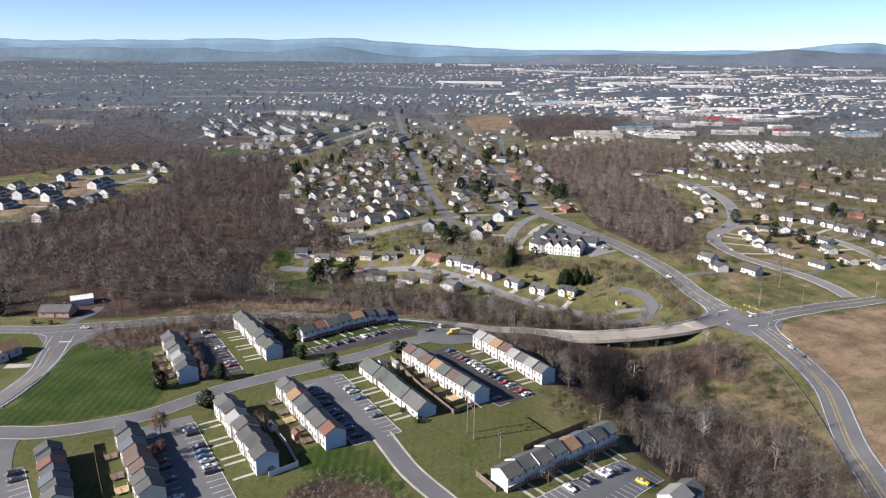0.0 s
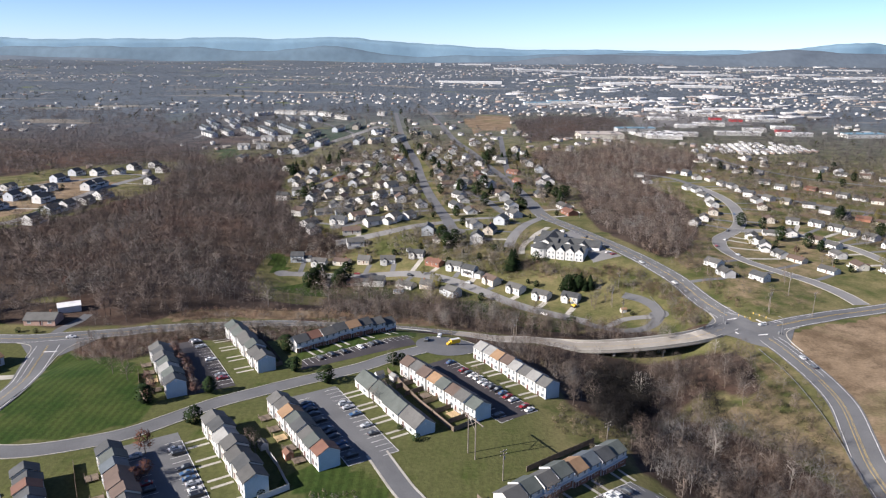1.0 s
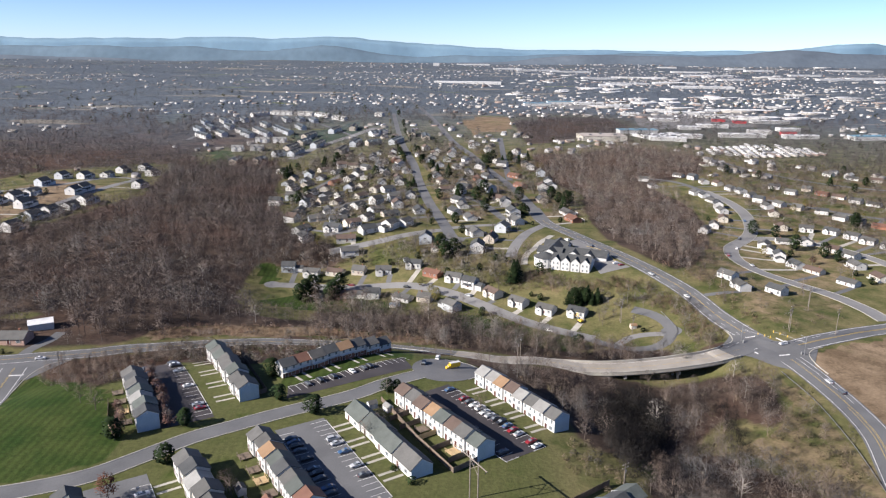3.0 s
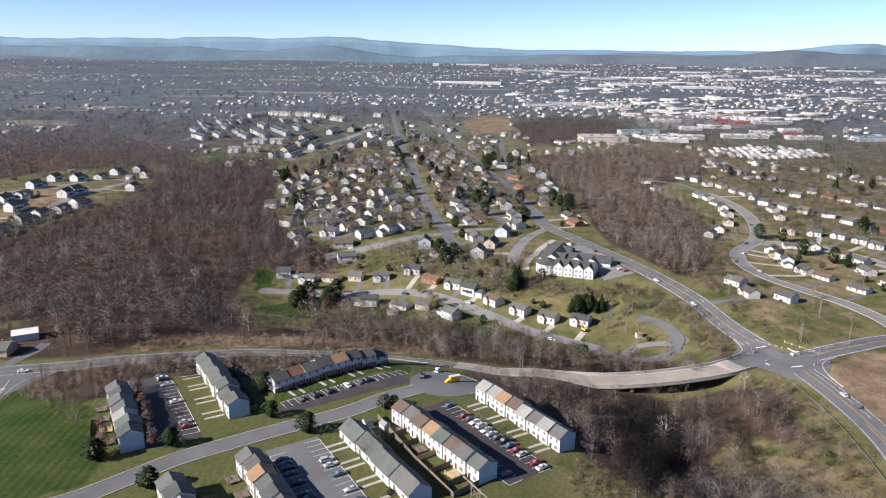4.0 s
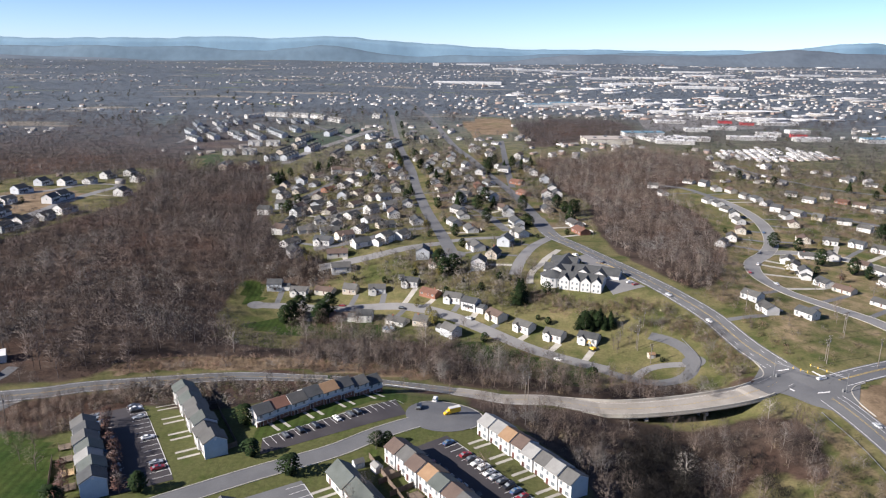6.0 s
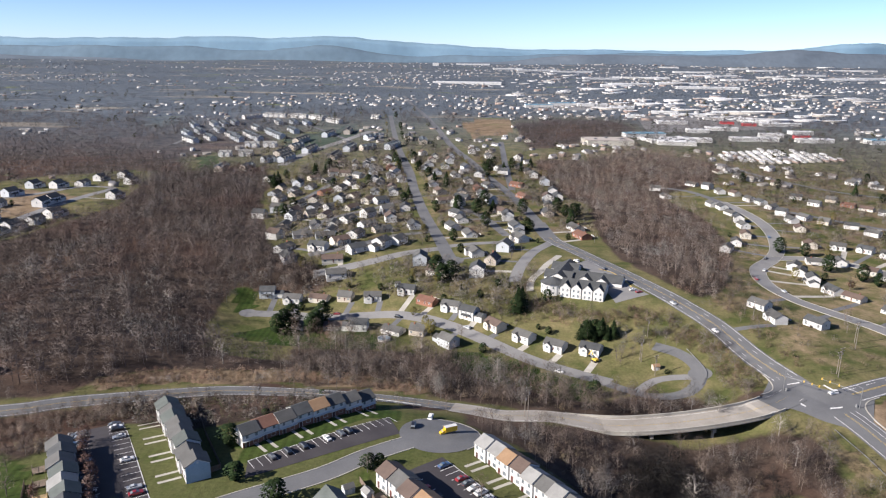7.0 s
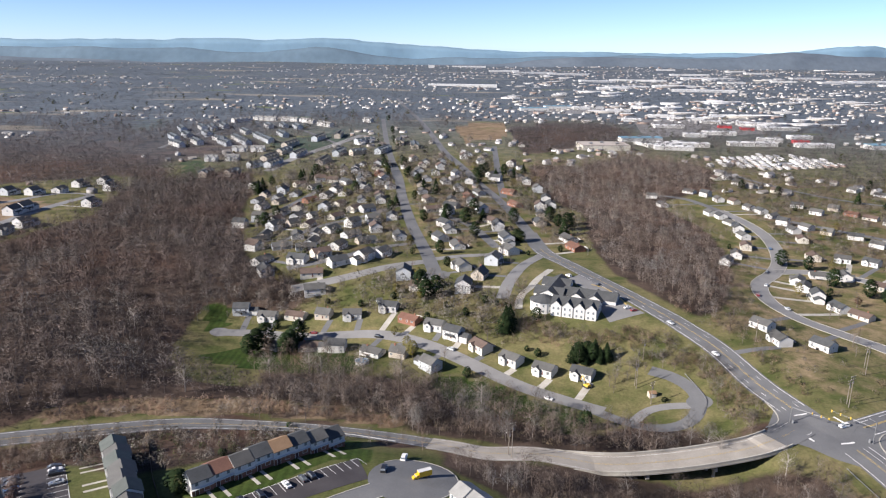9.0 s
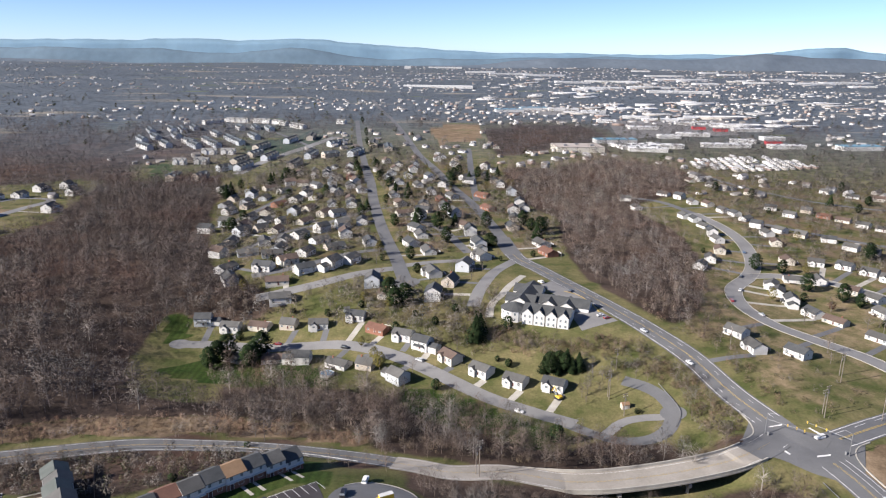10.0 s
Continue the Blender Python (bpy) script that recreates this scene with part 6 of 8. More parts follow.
scatter_mesh("thicket", NEAR_TREES, fill(THICKET, 2.8, rng, 0.6, 0.95, 7) + fill(DITCH, 2.6, rng, 0.25, 0.5, 7), DARK_TWIGS, "very dark thicket beside the creek")
for poly in (THICKET, DITCH):
    for x, y, *_ in fill(poly, 3.0, rng):
        take_disc(x, y, 3.0)
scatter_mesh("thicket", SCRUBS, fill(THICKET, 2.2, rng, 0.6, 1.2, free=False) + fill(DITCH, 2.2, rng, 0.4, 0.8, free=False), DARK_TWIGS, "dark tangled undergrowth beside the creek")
scatter_mesh("woods", NEAR_TREES, fill(WOOD_SOUTH, 5.4, rng, 0.45, 1.1, 7) + fill(WOOD_CORNER, 4.5, rng, 0.5, 1.15, 7) + fill(WOOD_CREEK, 5.6, rng, 0.5, 1.05, 7) + fill(WOOD_BANK, 5.2, rng, 0.4, 0.9, 7) + fill(WOOD_VERGE, 5.5, rng, 0.35, 0.8, 7) + fill(SCRUB_ROAD, 3.6, rng, 0.25, 0.6, 7) + fill(WOOD_STRIP, 4.2, rng, 0.3, 0.75, 7) + fill(WOOD_STRIP_E, 4.4, rng, 0.4, 0.95, 7) + fill(SCRUB_SLOPE, 8, rng, 0.3, 0.7, 7) + fill(VERGE_EAST, 6.5, rng, 0.3, 0.75, 7) + fill(KNOLL_BRUSH, 5.0, rng, 0.25, 0.7, 7), WOODS, "leafless grey-brown woods along the creek")
scatter_mesh("woods", MID_TREES, fill(WOOD_LEFT, 6.2, rng, 0.45, 1.4, 7) + fill(WOOD_EDGE, 7.0, rng, 0.5, 1.1, 7) + fill(WOOD_LEFT_NEAR, 5.8, rng, 0.55, 1.25, 7), WOODS_OAK_DIM, "large leafless brown woods on the hillside")
scatter_mesh("woods", MID_TREES, fill(WOOD_RIGHT, 6.2, rng, 0.45, 1.1, 7), WOODS_BROWN_LIT, "leafless brown woods beside the highway")
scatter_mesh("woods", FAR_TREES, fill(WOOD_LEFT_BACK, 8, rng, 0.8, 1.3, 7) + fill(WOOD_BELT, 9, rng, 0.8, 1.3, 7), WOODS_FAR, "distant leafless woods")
scatter_mesh("scrub", SCRUBS, fill(SCRUB_KNOLL, 3.6, rng, 0.5, 1.5) + fill(KNOLL_BRUSH, 3.4, rng, 0.4, 1.3) + fill(VERGE_EAST, 4.5, rng, 0.4, 1.2) + fill(FIELD_BRUSH, 7.0, rng, 0.4, 1.3) + fill(WOOD_VERGE, 4.5, rng, 0.5, 1.3) + fill(WOOD_BANK, 6, rng, 0.5, 1.3) + fill(SCRUB_SLOPE, 4.6, rng, 0.4, 1.3) + fill(SCRUB_ROAD, 5.0, rng, 0.5, 1.2)
             + fill(SCRUB_NEAR, 1.7, rng, 0.3, 0.6) + fill(SCRUB_FENCE, 3.0, rng, 0.5, 1.2) + fill(WOOD_SOUTH, 7, rng, 0.5, 1.2) + fill(WOOD_CREEK, 7, rng, 0.5, 1.2), SCRUB, "dry tan scrub and brambles", "scrub")


BRUSH_RED = wood_material("red_brown_brush", (0.110, 0.070, 0.052), (0.260, 0.175, 0.130), (0.21, 0.165, 0.10), 0.05)
KNOLL_RED = [(58.0, 432.0), (88.0, 424.0), (96.0, 416.0), (82.0, 412.0), (60.0, 422.0)]
scatter_mesh("brush", SCRUBS, fill(AVENUE_BRUSH, 2.4, rng, 0.4, 1.0, free=False) + fill(KNOLL_RED, 2.6, rng, 0.4, 1.0), BRUSH_RED, "reddish-brown brush beside the avenue", "scrub")


scatter_mesh("brush", YARD_TREES, fill(AVENUE_BRUSH, 4.2, rng, 0.15, 0.4, 7, False) + fill(WOOD_VERGE, 3.4, rng, 0.25, 0.55, 7) + fill(KNOLL_BRUSH, 4.6, rng, 0.2, 0.5, 7) + fill(VERGE_EAST, 6.0, rng, 0.25, 0.5, 7), BRUSH_RED, "young bare trees and reddish brush", "scrub")

BACKYARD = [(-36.7, 480.1), (-13.0, 481.4), (22.1, 457.0), (40.5, 439.5), (44.1, 418.1), (70.2, 406.5), (99.3, 404.7), (102.6, 389.4),
    (80.0, 406.6), (55.9, 410.6), (31.7, 424.6), (11.0, 443.5), (-11.6, 459.1)]
HILL_END = [(33.7, 464.1), (48.7, 471.1), (50.3, 452.4), (45.4, 434.2), (32.1, 432.1), (27.4, 449.1)]
ROW_BRUSH = [(-125.7, 324.3), (-118.4, 329.8), (-98.5, 336.5), (-68.0, 338.9), (-33.5, 335.3), (-17.7, 328.7), (-24.0, 323.1), (-42.3, 312.0),
    (-59.1, 302.9), (-73.4, 295.4), (-90.8, 296.8), (-113.6, 309.3)]
EAST_BRUSH = [(192.8, 543.4), (197.7, 512.9), (173.8, 451.1), (181.9, 400.8), (182.2, 375.1), (169.7, 369.3), (158.6, 399.2), (160.8, 447.6)]
HOMES = [[(-163.9, 811.8), (-126.8, 914.8), (-27.8, 940.1), (-19.6, 751.0), (-6.8, 628.1), (2.7, 563.7), (-32.8, 519.8), (-63.3, 495.1),
    (-89.2, 507.9), (-116.7, 590.9)], [(-24.1, 937.8), (40.4, 1003.2), (102.4, 866.1), (104.0, 773.3), (122.4, 670.7), (110.6, 577.0), (80.1, 555.4), (68.2, 609.9),
    (45.3, 563.6), (9.2, 550.4), (-4.3, 627.7)],
         [(-115.9, 480.6), (-87.1, 494.4), (-55.2, 493.6), (-32.3, 511.4), (4.5, 512.3), (19.6, 480.0), (44.6, 503.2), (36.2, 444.1),
    (28.1, 428.3), (0.3, 441.7), (-29.7, 463.1), (-68.4, 472.1), (-97.5, 464.4)], [(328.1, 932.3), (491.4, 792.1), (484.6, 663.5), (320.5, 427.0), (290.0, 453.1), (271.0, 527.1), (235.3, 543.7), (256.2, 632.4),
    (260.7, 734.3)],
         [(-478.1, 787.2), (-438.1, 868.4), (-340.0, 894.5), (-312.7, 875.4), (-268.0, 683.8), (-288.1, 559.3), (-320.5, 516.0)]]
yard, shrubs = [], []
for poly, gap, keep in zip(HOMES, (6.6, 7.0, 5.6, 7.8, 13.0), (0.85, 0.75, 0.85, 0.7, 0.2)):
    yard += fill(poly, gap, rng, 0.4, 1.1, 7, True, keep)
    shrubs += fill(poly, gap * 1.25, rng, 0.4, 1.3, 6, True, keep * 0.6)
yard += fill(ROW_BRUSH, 5.0, rng, 0.25, 0.7, 7) + fill(EAST_BRUSH, 8.0, rng, 0.25, 0.6, 7)
shrubs += fill(ROW_BRUSH, 4.0, rng, 0.4, 1.2, 6, True, 0.7) + fill(EAST_BRUSH, 5.5, rng, 0.3, 1.0, 6, True, 0.7)
shrubs += fill(SCRUB_SLOPE, 8.0, rng, 0.4, 1.3)
yard += fill(BACKYARD, 6.5, rng, 0.3, 0.8, 7, True, 0.7) + fill(HILL_END, 5.0, rng, 0.4, 0.9, 7)
shrubs += fill(BACKYARD, 4.6, rng, 0.4, 1.2, 6, True, 0.7) + fill(HILL_END, 4.0, rng, 0.5, 1.3)
yard += fill([(-412.0, 1267.6), (-352.9, 1431.5), (-150.6, 1397.1), (-43.6, 1063.5), (-86.2, 879.6), (-184.5, 849.5), (-238.2, 877.3), (-330.2, 1057.7)], 13, rng, 0.35, 0.7, 7, True, 0.6)
scatter_mesh("yard_trees", YARD_TREES, yard, YARD_TWIGS, "many leafless trees between the houses")
scatter_mesh("yard_shrubs", SCRUBS, shrubs, OLIVE, "dark olive shrubs and hedges in the yards", "shrubs")


def tree_proto(name, V, T, mat, trunk, trunk_mat, label, category="tree"):
    o = empty(name, pose(0, 0, -500))
    part("crown", tri_mesh("crown", V, T, mat, crown_normals(V)), o)
    b = Builder().tube((0, 0, -0.5), (0, 0, trunk[0]), trunk[1], trunk[1] * 0.35, 7)
    for i in range(5):
        a = i * 2.4
        z = trunk[0] * (0.45 + 0.1 * i)
        b.tube((0, 0, z), (math.cos(a) * trunk[2], math.sin(a) * trunk[2], z + trunk[2]), trunk[1] * 0.4, 0.03, 5)
    part("trunk", b.mesh("trunk", trunk_mat), o)
    return tagged(o, label, category, "single trees")


TREES = []
for i in range(2):
    TREES.append(tree_proto("pine_tree", *(leaf_crown(prng, 11.5, 4.6, 700, 0.62, 0.06) if i else leaf_crown(prng, 11.0, 4.3, 760, 0.62, 0.08, "ball")), PINE, (11, 0.22, 1.6), BARK, "dark green pine tree among houses", "pine tree"))
for i in range(2):
    TREES.append(tree_proto("evergreen_bush", *leaf_crown(prng, 4.6, 2.2, 420, 0.35, 0.03, "ball"), PINE, (2.5, 0.15, 0.9), BARK, "rounded dark evergreen bush", "bush"))
for i in range(3):
    TREES.append(tree_proto("bare_tree", *bare_tree(prng, 10, 10, 300, 0.035, 0.38), WOODS, (6.0, 0.16, 1.8), BARK, "leafless yard tree with fine twigs"))
TREES.append(tree_proto("maple_tree", *bare_tree(prng, 7, 8, 460, 0.12, 0.40), RUST_LEAF, (4, 0.14, 1.4), BARK, "small tree with rust-coloured leaves"))
TREES.append(tree_proto("yellow_tree", *leaf_crown(prng, 9, 3.4, 420, 0.4, 0.2, "ball"), YELLOW_LEAF, (5, 0.16, 1.6), BARK, "tree with yellow-green leaves"))
TREES.append(tree_proto("sycamore", *bare_tree(prng, 17, 14, 420, 0.045, 0.40), PALE_BARK, (12, 0.32, 3.5), PALE_BARK, "tall pale-barked leafless sycamore"))
RED_TWIGS = wood_material("reddish_twigs", (0.075, 0.045, 0.040), (0.175, 0.108, 0.092), (0.14, 0.07, 0.055), 0.1)
TREES.append(tree_proto("shrub", *leaf_crown(prng, 1.6, 1.2, 160, 0.2, 0.02, "ball"), PINE, (0.8, 0.06, 0.4), BARK, "small dark shrub on grass", "shrub"))
for i in range(2):
    TREES.append(tree_proto("reddish_tree", *bare_tree(prng, 7, 8, 420, 0.10, 0.38), RED_TWIGS, (4.4, 0.13, 1.3), BARK, "small bare tree with dense reddish twigs"))


def plant(k, points, lo=0.85, hi=1.15):
    for x, y in points:
        s = hrng.uniform(lo, hi)
        m = pose(x, y, gz(x, y), 0, 0, hrng.uniform(0, 360))
        o = place(TREES, k if isinstance(k, int) else hrng.choice(k), m)
        o.scale = (s, s, s)


plant((2, 3), [(-41.6, 254.6), (-55.3, 264.8), (-62.3, 284.9), (-79.8, 224.3), (65.9, 351.9), (59.0, 439.7), (-101.4, 238.5)], 1.3, 1.6)
plant(2, [(-15.0, 271.4), (-18.1, 270.1)], 0.8, 1.2)
plant(0, [(-81.6, 246.3)], 0.55, 0.6)
plant((0, 1), [(45.8, 438.6), (43.2, 432.4), (4.4, 471.3), (1.8, 482.8),
    (9.7, 473.0), (98.4, 616.8), (103.1, 608.8), (110.1, 625.7), (98.6, 593.6), (94.9, 634.1)], 0.75, 1.15)
plant(0, [(-57.5, 440.9), (-61.4, 428.9), (-60.1, 434.1), (-76.0, 432.0), (-78.5, 426.5), (-73.0, 437.0)], 0.95, 1.25)
plant((0, 1), [(82.5, 404.2), (85.6, 405.1), (79.8, 405.5), (76.2, 404.6), (73.4, 405.2), (70.6, 406.4), (77.5, 407.5), (81.0, 408.0), (74.0, 408.0)], 0.6, 0.8)
plant((4, 5, 6), [(88.0, 394.0), (91.5, 390.5), (94.0, 397.0), (97.5, 399.0), (100.0, 394.5), (86.0, 389.0), (90.5, 400.0), (84.0, 383.0), (108.0, 396.0), (112.0, 393.0), (70.0, 363.0), (76.0, 359.0), (82.0, 354.0), (120.0, 364.0), (122.0, 372.0)], 0.5, 0.85)
plant((4, 5, 6), [(39.8, 461.1), (44.1, 457.9), (47.4, 463.3), (37.3, 466.5), (-73.0, 496.5), (-76.4, 501.6), (-69.4, 490.5)], 0.7, 1.0)
plant((2, 3), [(41.2, 456.2), (44.9, 453.4), (35.2, 459.7), (-18.0, 468.9), (5.5, 449.2), (-12.7, 475.9), (24.7, 449.6), (15.1, 459.8),
    (51.6, 417.0), (56.1, 412.5), (-29.9, 472.0), (-48.3, 478.9)], 0.6, 1.0)
plant((0, 1), [(-160.8, 787.9), (-154.1, 775.5), (-154.5, 794.2), (-125.9, 854.0), (-114.6, 838.2), (-114.2, 862.8), (-123.6, 826.2), (50.1, 815.9),
    (60.6, 833.9), (68.9, 809.2), (78.5, 826.1), (87.2, 817.9), (99.7, 840.0), (51.2, 785.7), (18.3, 644.3), (16.1, 628.4),
    (-0.5, 744.3), (-6.1, 768.8), (10.4, 732.5), (39.8, 654.9), (45.0, 634.1), (32.4, 626.9), (36.7, 589.5), (66.9, 625.1),
    (-25.1, 668.3), (-22.1, 691.3)], 0.8, 1.2)
plant((0, 1), [(246.7, 480.4), (236.7, 528.0), (223.5, 535.6), (424.2, 786.7), (375.1, 719.3), (382.3, 689.9), (411.3, 723.0), (-215.0, 339.6),
    (-231.6, 358.3), (-208.8, 324.1)], 0.7, 1.0)
plant(7, [(-89.0, 206.5), (-85.1, 189.9), (-84.0, 195.1), (232.5, 466.4), (-195.9, 375.6)], 0.8, 1.3)
plant((11, 12), [along(ROW_G, u, -9.6 + 0.7 * math.sin(9 * u))[:2] for u in np.linspace(-0.12, 1.02, 15)], 0.65, 1.05)
plant((11, 12), [along(ROW_G, u, 4.5 + math.sin(7 * u))[:2] for u in (0.55, 0.68, 0.8, 0.92, 1.0)], 0.6, 0.9)
plant(8, [(82.0, 775.5), (13.3, 780.5), (10.1, 813.7), (106.0, 799.1), (-10.4, 438.4), (-3.8, 424.8), (-1.0, 417.2)], 0.6, 1.1)
plant(9, [(-22.0, 396.0), (-5.0, 392.0), (-62.0, 396.0), (28.0, 372.0), (-90.0, 372.0), (-30.0, 381.0), (44.0, 338.0), (152.0, 470.0), (92.0, 228.0), (112.0, 215.0), (125.2, 317.4), (122.0, 297.8), (107.6, 329.5), (80.0, 275.8), (-46.0, 402.5), (-41.1, 402.6), (-137.7, 442.0)], 0.55, 0.85)
plant((4, 5, 6), [(57.0, 294.0), (-56.0, 206.7), (-58.3, 210.1), (-18.3, 268.4), (-23.1, 238.0), (-18.9, 242.6), (13.8, 255.3), (43.7, 188.0),
    (30.0, 180.5), (-122.3, 269.4), (-122.7, 262.2), (-115.1, 256.8), (13.7, 412.8), (23.1, 473.5), (34.0, 465.6)], 0.6, 1.0)
plant(10, [(-56.2, 306.6), (-42.8, 300.1), (-32.7, 357.2), (-42.6, 340.0), (-56.8, 354.9)] + [(102.1, 373.5), (156.0, 371.6), (264.5, 496.8), (-27.0, 252.0), (-13.3, 221.5), (-7.8, 214.8), (-49.7, 186.2), (-187.9, 314.8),
    (-179.9, 314.5), (-75.2, 220.4)], 0.7, 1.5)
for line in (north_street, smooth(PARKWAY, 5.0), smooth(HIGHWAY_NORTH, 5.0)[:70]):
    for (x, y), (nx, ny) in list(zip(line, normals(line)))[::5]:
        for side in (-1, 1):
            r = hrng.uniform(8, 12) * side
            if hrng.random() < 0.6 and not is_taken(x + nx * r, y + ny * r):
                plant((0, 0, 2, 8, 4, 5, 6), [(x + nx * r, y + ny * r)], 0.55, 1.0)
spots = []
for x, y in PLACED:
    for _ in range(2):
        a, r = hrng.uniform(0, math.tau), hrng.uniform(10, 19)
        px, py = x + r * math.cos(a), y + r * math.sin(a)
        if not is_taken(px, py) and len(spots) < 250:
            spots.append((px, py))
plant((4, 5, 6, 4, 5, 6, 4, 0, 2, 8), spots, 0.6, 1.1)
for o in TREES:
    if o not in USED:
        for c in list(o.children_recursive) + [o]:
            bpy.data.objects.remove(c)

# ---------------------------------------------------------------- the ground, one sheet to the horizon


def spread(lo, hi, fine_lo, fine_hi, step):
    out = list(np.arange(fine_lo, fine_hi + 0.1, step))
    s, p = step, fine_hi
    while p < hi:
        s *= 1.08
        p += s
        out.append(p)
    s, p = step, fine_lo
    while p > lo:
        s *= 1.08
        p -= s
        out.insert(0, p)
    return np.array(out)


LAWN = [(-142.7, 211.4), (-133.1, 213.9), (-118.0, 216.9), (-102.2, 224.1), (-98.9, 233.3), (-114.6, 262.3), (-128.9, 279.7), (-156.3, 297.0),
    (-156.7, 287.5), (-146.4, 248.4), (-145.8, 226.7), (-146.4, 217.7)]
LAWN_POLYS = [LAWN, [(-102.4, 419.2), (-79.1, 443.4), (-56.8, 438.0), (-27.5, 423.9), (-19.6, 401.9), (-46.0, 402.5), (-80.3, 409.6)], [(6.8, 401.1), (29.6, 396.9), (53.2, 377.7), (66.7, 365.2), (56.7, 340.7), (36.0, 360.9), (12.5, 375.3)],
              [(-62.0, 281.0), (-57.8, 286.9), (-53.3, 275.0), (-17.2, 306.3), (-14.8, 299.9), (-10.8, 300.2), (-18.5, 326.3)], [(-45.1, 196.7), (-32.0, 201.6), (-15.1, 184.7), (-13.0, 176.4), (-36.3, 184.7)],
              [(-302.3, 1005.1), (-275.6, 1006.9), (-244.1, 900.0), (-258.9, 877.9)], [(-223.7, 1123.6), (-137.8, 1301.6), (-106.1, 1167.0), (-166.7, 985.1)], [(-116.9, 485.3), (-103.5, 486.4), (-96.6, 459.7), (-106.2, 452.3)],
              [(-496.0, 1384.4), (-460.1, 1388.0), (-422.1, 1254.7), (-454.5, 1251.1)]]
FIELDS = [[(162.3, 330.2), (190.8, 342.7), (236.7, 363.0), (262.6, 343.1), (154.6, 187.0), (140.3, 202.2), (147.0, 227.6), (151.3, 264.1)], [(39.4, 1372.8), (132.7, 1411.8), (115.7, 1178.4), (53.9, 1122.2)],
          [(-374.4, 609.6), (-385.8, 749.1), (-309.7, 707.0), (-305.8, 626.9), (-322.7, 566.4), (-335.1, 541.3)]]
DRY = [HOMES[3], [(123.8, 476.4), (213.1, 606.4), (327.7, 568.8), (201.2, 372.6), (160.6, 356.4), (151.4, 399.6)], HOMES[1]]
WOODLAND = [ROW_BRUSH, WOOD_EDGE, SCRUB_NEAR, WOOD_STRIP, WOOD_STRIP_E, WOOD_BANK, WOOD_LEFT, WOOD_LEFT_NEAR, WOOD_LEFT_BACK, WOOD_CREEK, WOOD_SOUTH, WOOD_CORNER, WOOD_RIGHT, WOOD_BELT, SCRUB_ROAD]


def plain_rise(x, y):
    """Low swells far off, and a long rise towards the hills."""
    swell = 4.0 * np.sin(x / 310 + 1.2) * np.sin(y / 430) + 3.0 * np.sin(x / 170 - y / 260)
    k = np.clip((y - 2400) / 2100, 0, 1)
    return swell * np.clip((y - 1500) / 800, 0, 1) + 24 * k * k


def ground():
    xs, ys = spread(-4500, 4500, -330, 330, 4.0), spread(-1500, 5600, 110, 640, 4.0)
    X, Y = np.meshgrid(xs, ys, indexing="ij")
    Z = land(X, Y)
    Z = Z + plain_rise(X, Y)
    n, m = X.shape
    idx = np.arange(n * m).reshape(n, m)
    quads = np.stack([idx[:-1, :-1], idx[1:, :-1], idx[1:, 1:], idx[:-1, 1:]], -1).reshape(-1, 4)
    me = bpy.data.meshes.new("ground")
    me.vertices.add(n * m)
    me.vertices.foreach_set("co", np.stack([X, Y, Z], -1).astype(np.float32).ravel())
    me.loops.add(len(quads) * 4)
    me.loops.foreach_set("vertex_index", quads.astype(np.int32).ravel())
    me.polygons.add(len(quads))
    me.polygons.foreach_set("loop_start", np.arange(0, len(quads) * 4, 4, dtype=np.int32))
    me.update(calc_edges=True)
    me.polygons.foreach_set("use_smooth", np.ones(len(quads), bool))
    cover = np.zeros((n, m, 4), np.float32)
    for poly in WOODLAND:
        cover[..., 0] = np.maximum(cover[..., 0], inside(X, Y, poly))
    west = np.clip((-0.14 * Y - X) / 120, 0, 1) * np.clip((Y - 900) / 150, 0, 1)
    cover[..., 0] = np.maximum(cover[..., 0], 0.8 * west)
    for poly in HOMES[:4]:
        cover[..., 0] = np.maximum(cover[..., 0], 0.44 * inside(X, Y, poly))
    for poly in DRY:
        cover[..., 2] = np.maximum(cover[..., 2], 0.46 * inside(X, Y, poly))
    slope = inside(X, Y, SCRUB_SLOPE)
    cover[..., 2] = np.maximum(cover[..., 2], 0.55 * slope)
    rough = inside(X, Y, AVENUE_BRUSH)
    cover[..., 0] *= ~rough
    cover[..., 2] = np.maximum(cover[..., 2], 0.9 * rough)
    cover[..., 1] = 0.50 * np.clip((68 - X) / 40, 0, 1) * np.clip((X + 300) / 60, 0, 1) * np.clip((350 - Y) / 40, 0, 1)
    cover[..., 1] = np.maximum(cover[..., 1], 0.40 * slope)
    for poly in LAWN_POLYS:
        cover[..., 1] = np.maximum(cover[..., 1], inside(X, Y, poly))
        cover[..., 0] *= ~inside(X, Y, poly)
    for poly in FIELDS:
        cover[..., 2] = np.maximum(cover[..., 2], inside(X, Y, poly))
    for _ in range(2):          # soft borders
        for axis in (0, 1):
            cover[..., 0] = 0.5 * cover[..., 0] + 0.25 * (np.roll(cover[..., 0], 1, axis) + np.roll(cover[..., 0], -1, axis))
    # alpha grows with distance and brings in the hazy plain colour
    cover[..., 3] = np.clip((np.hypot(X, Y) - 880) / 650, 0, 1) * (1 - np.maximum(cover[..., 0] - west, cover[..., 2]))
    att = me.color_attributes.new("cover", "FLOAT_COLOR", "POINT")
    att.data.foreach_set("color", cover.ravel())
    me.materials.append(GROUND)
    return tagged(new("ground", me), "rolling ground of lawns, leaf litter and dry fields", "ground", kind="structure")


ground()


def far_land(x, y):
    return land(x, y) + plain_rise(x, y)


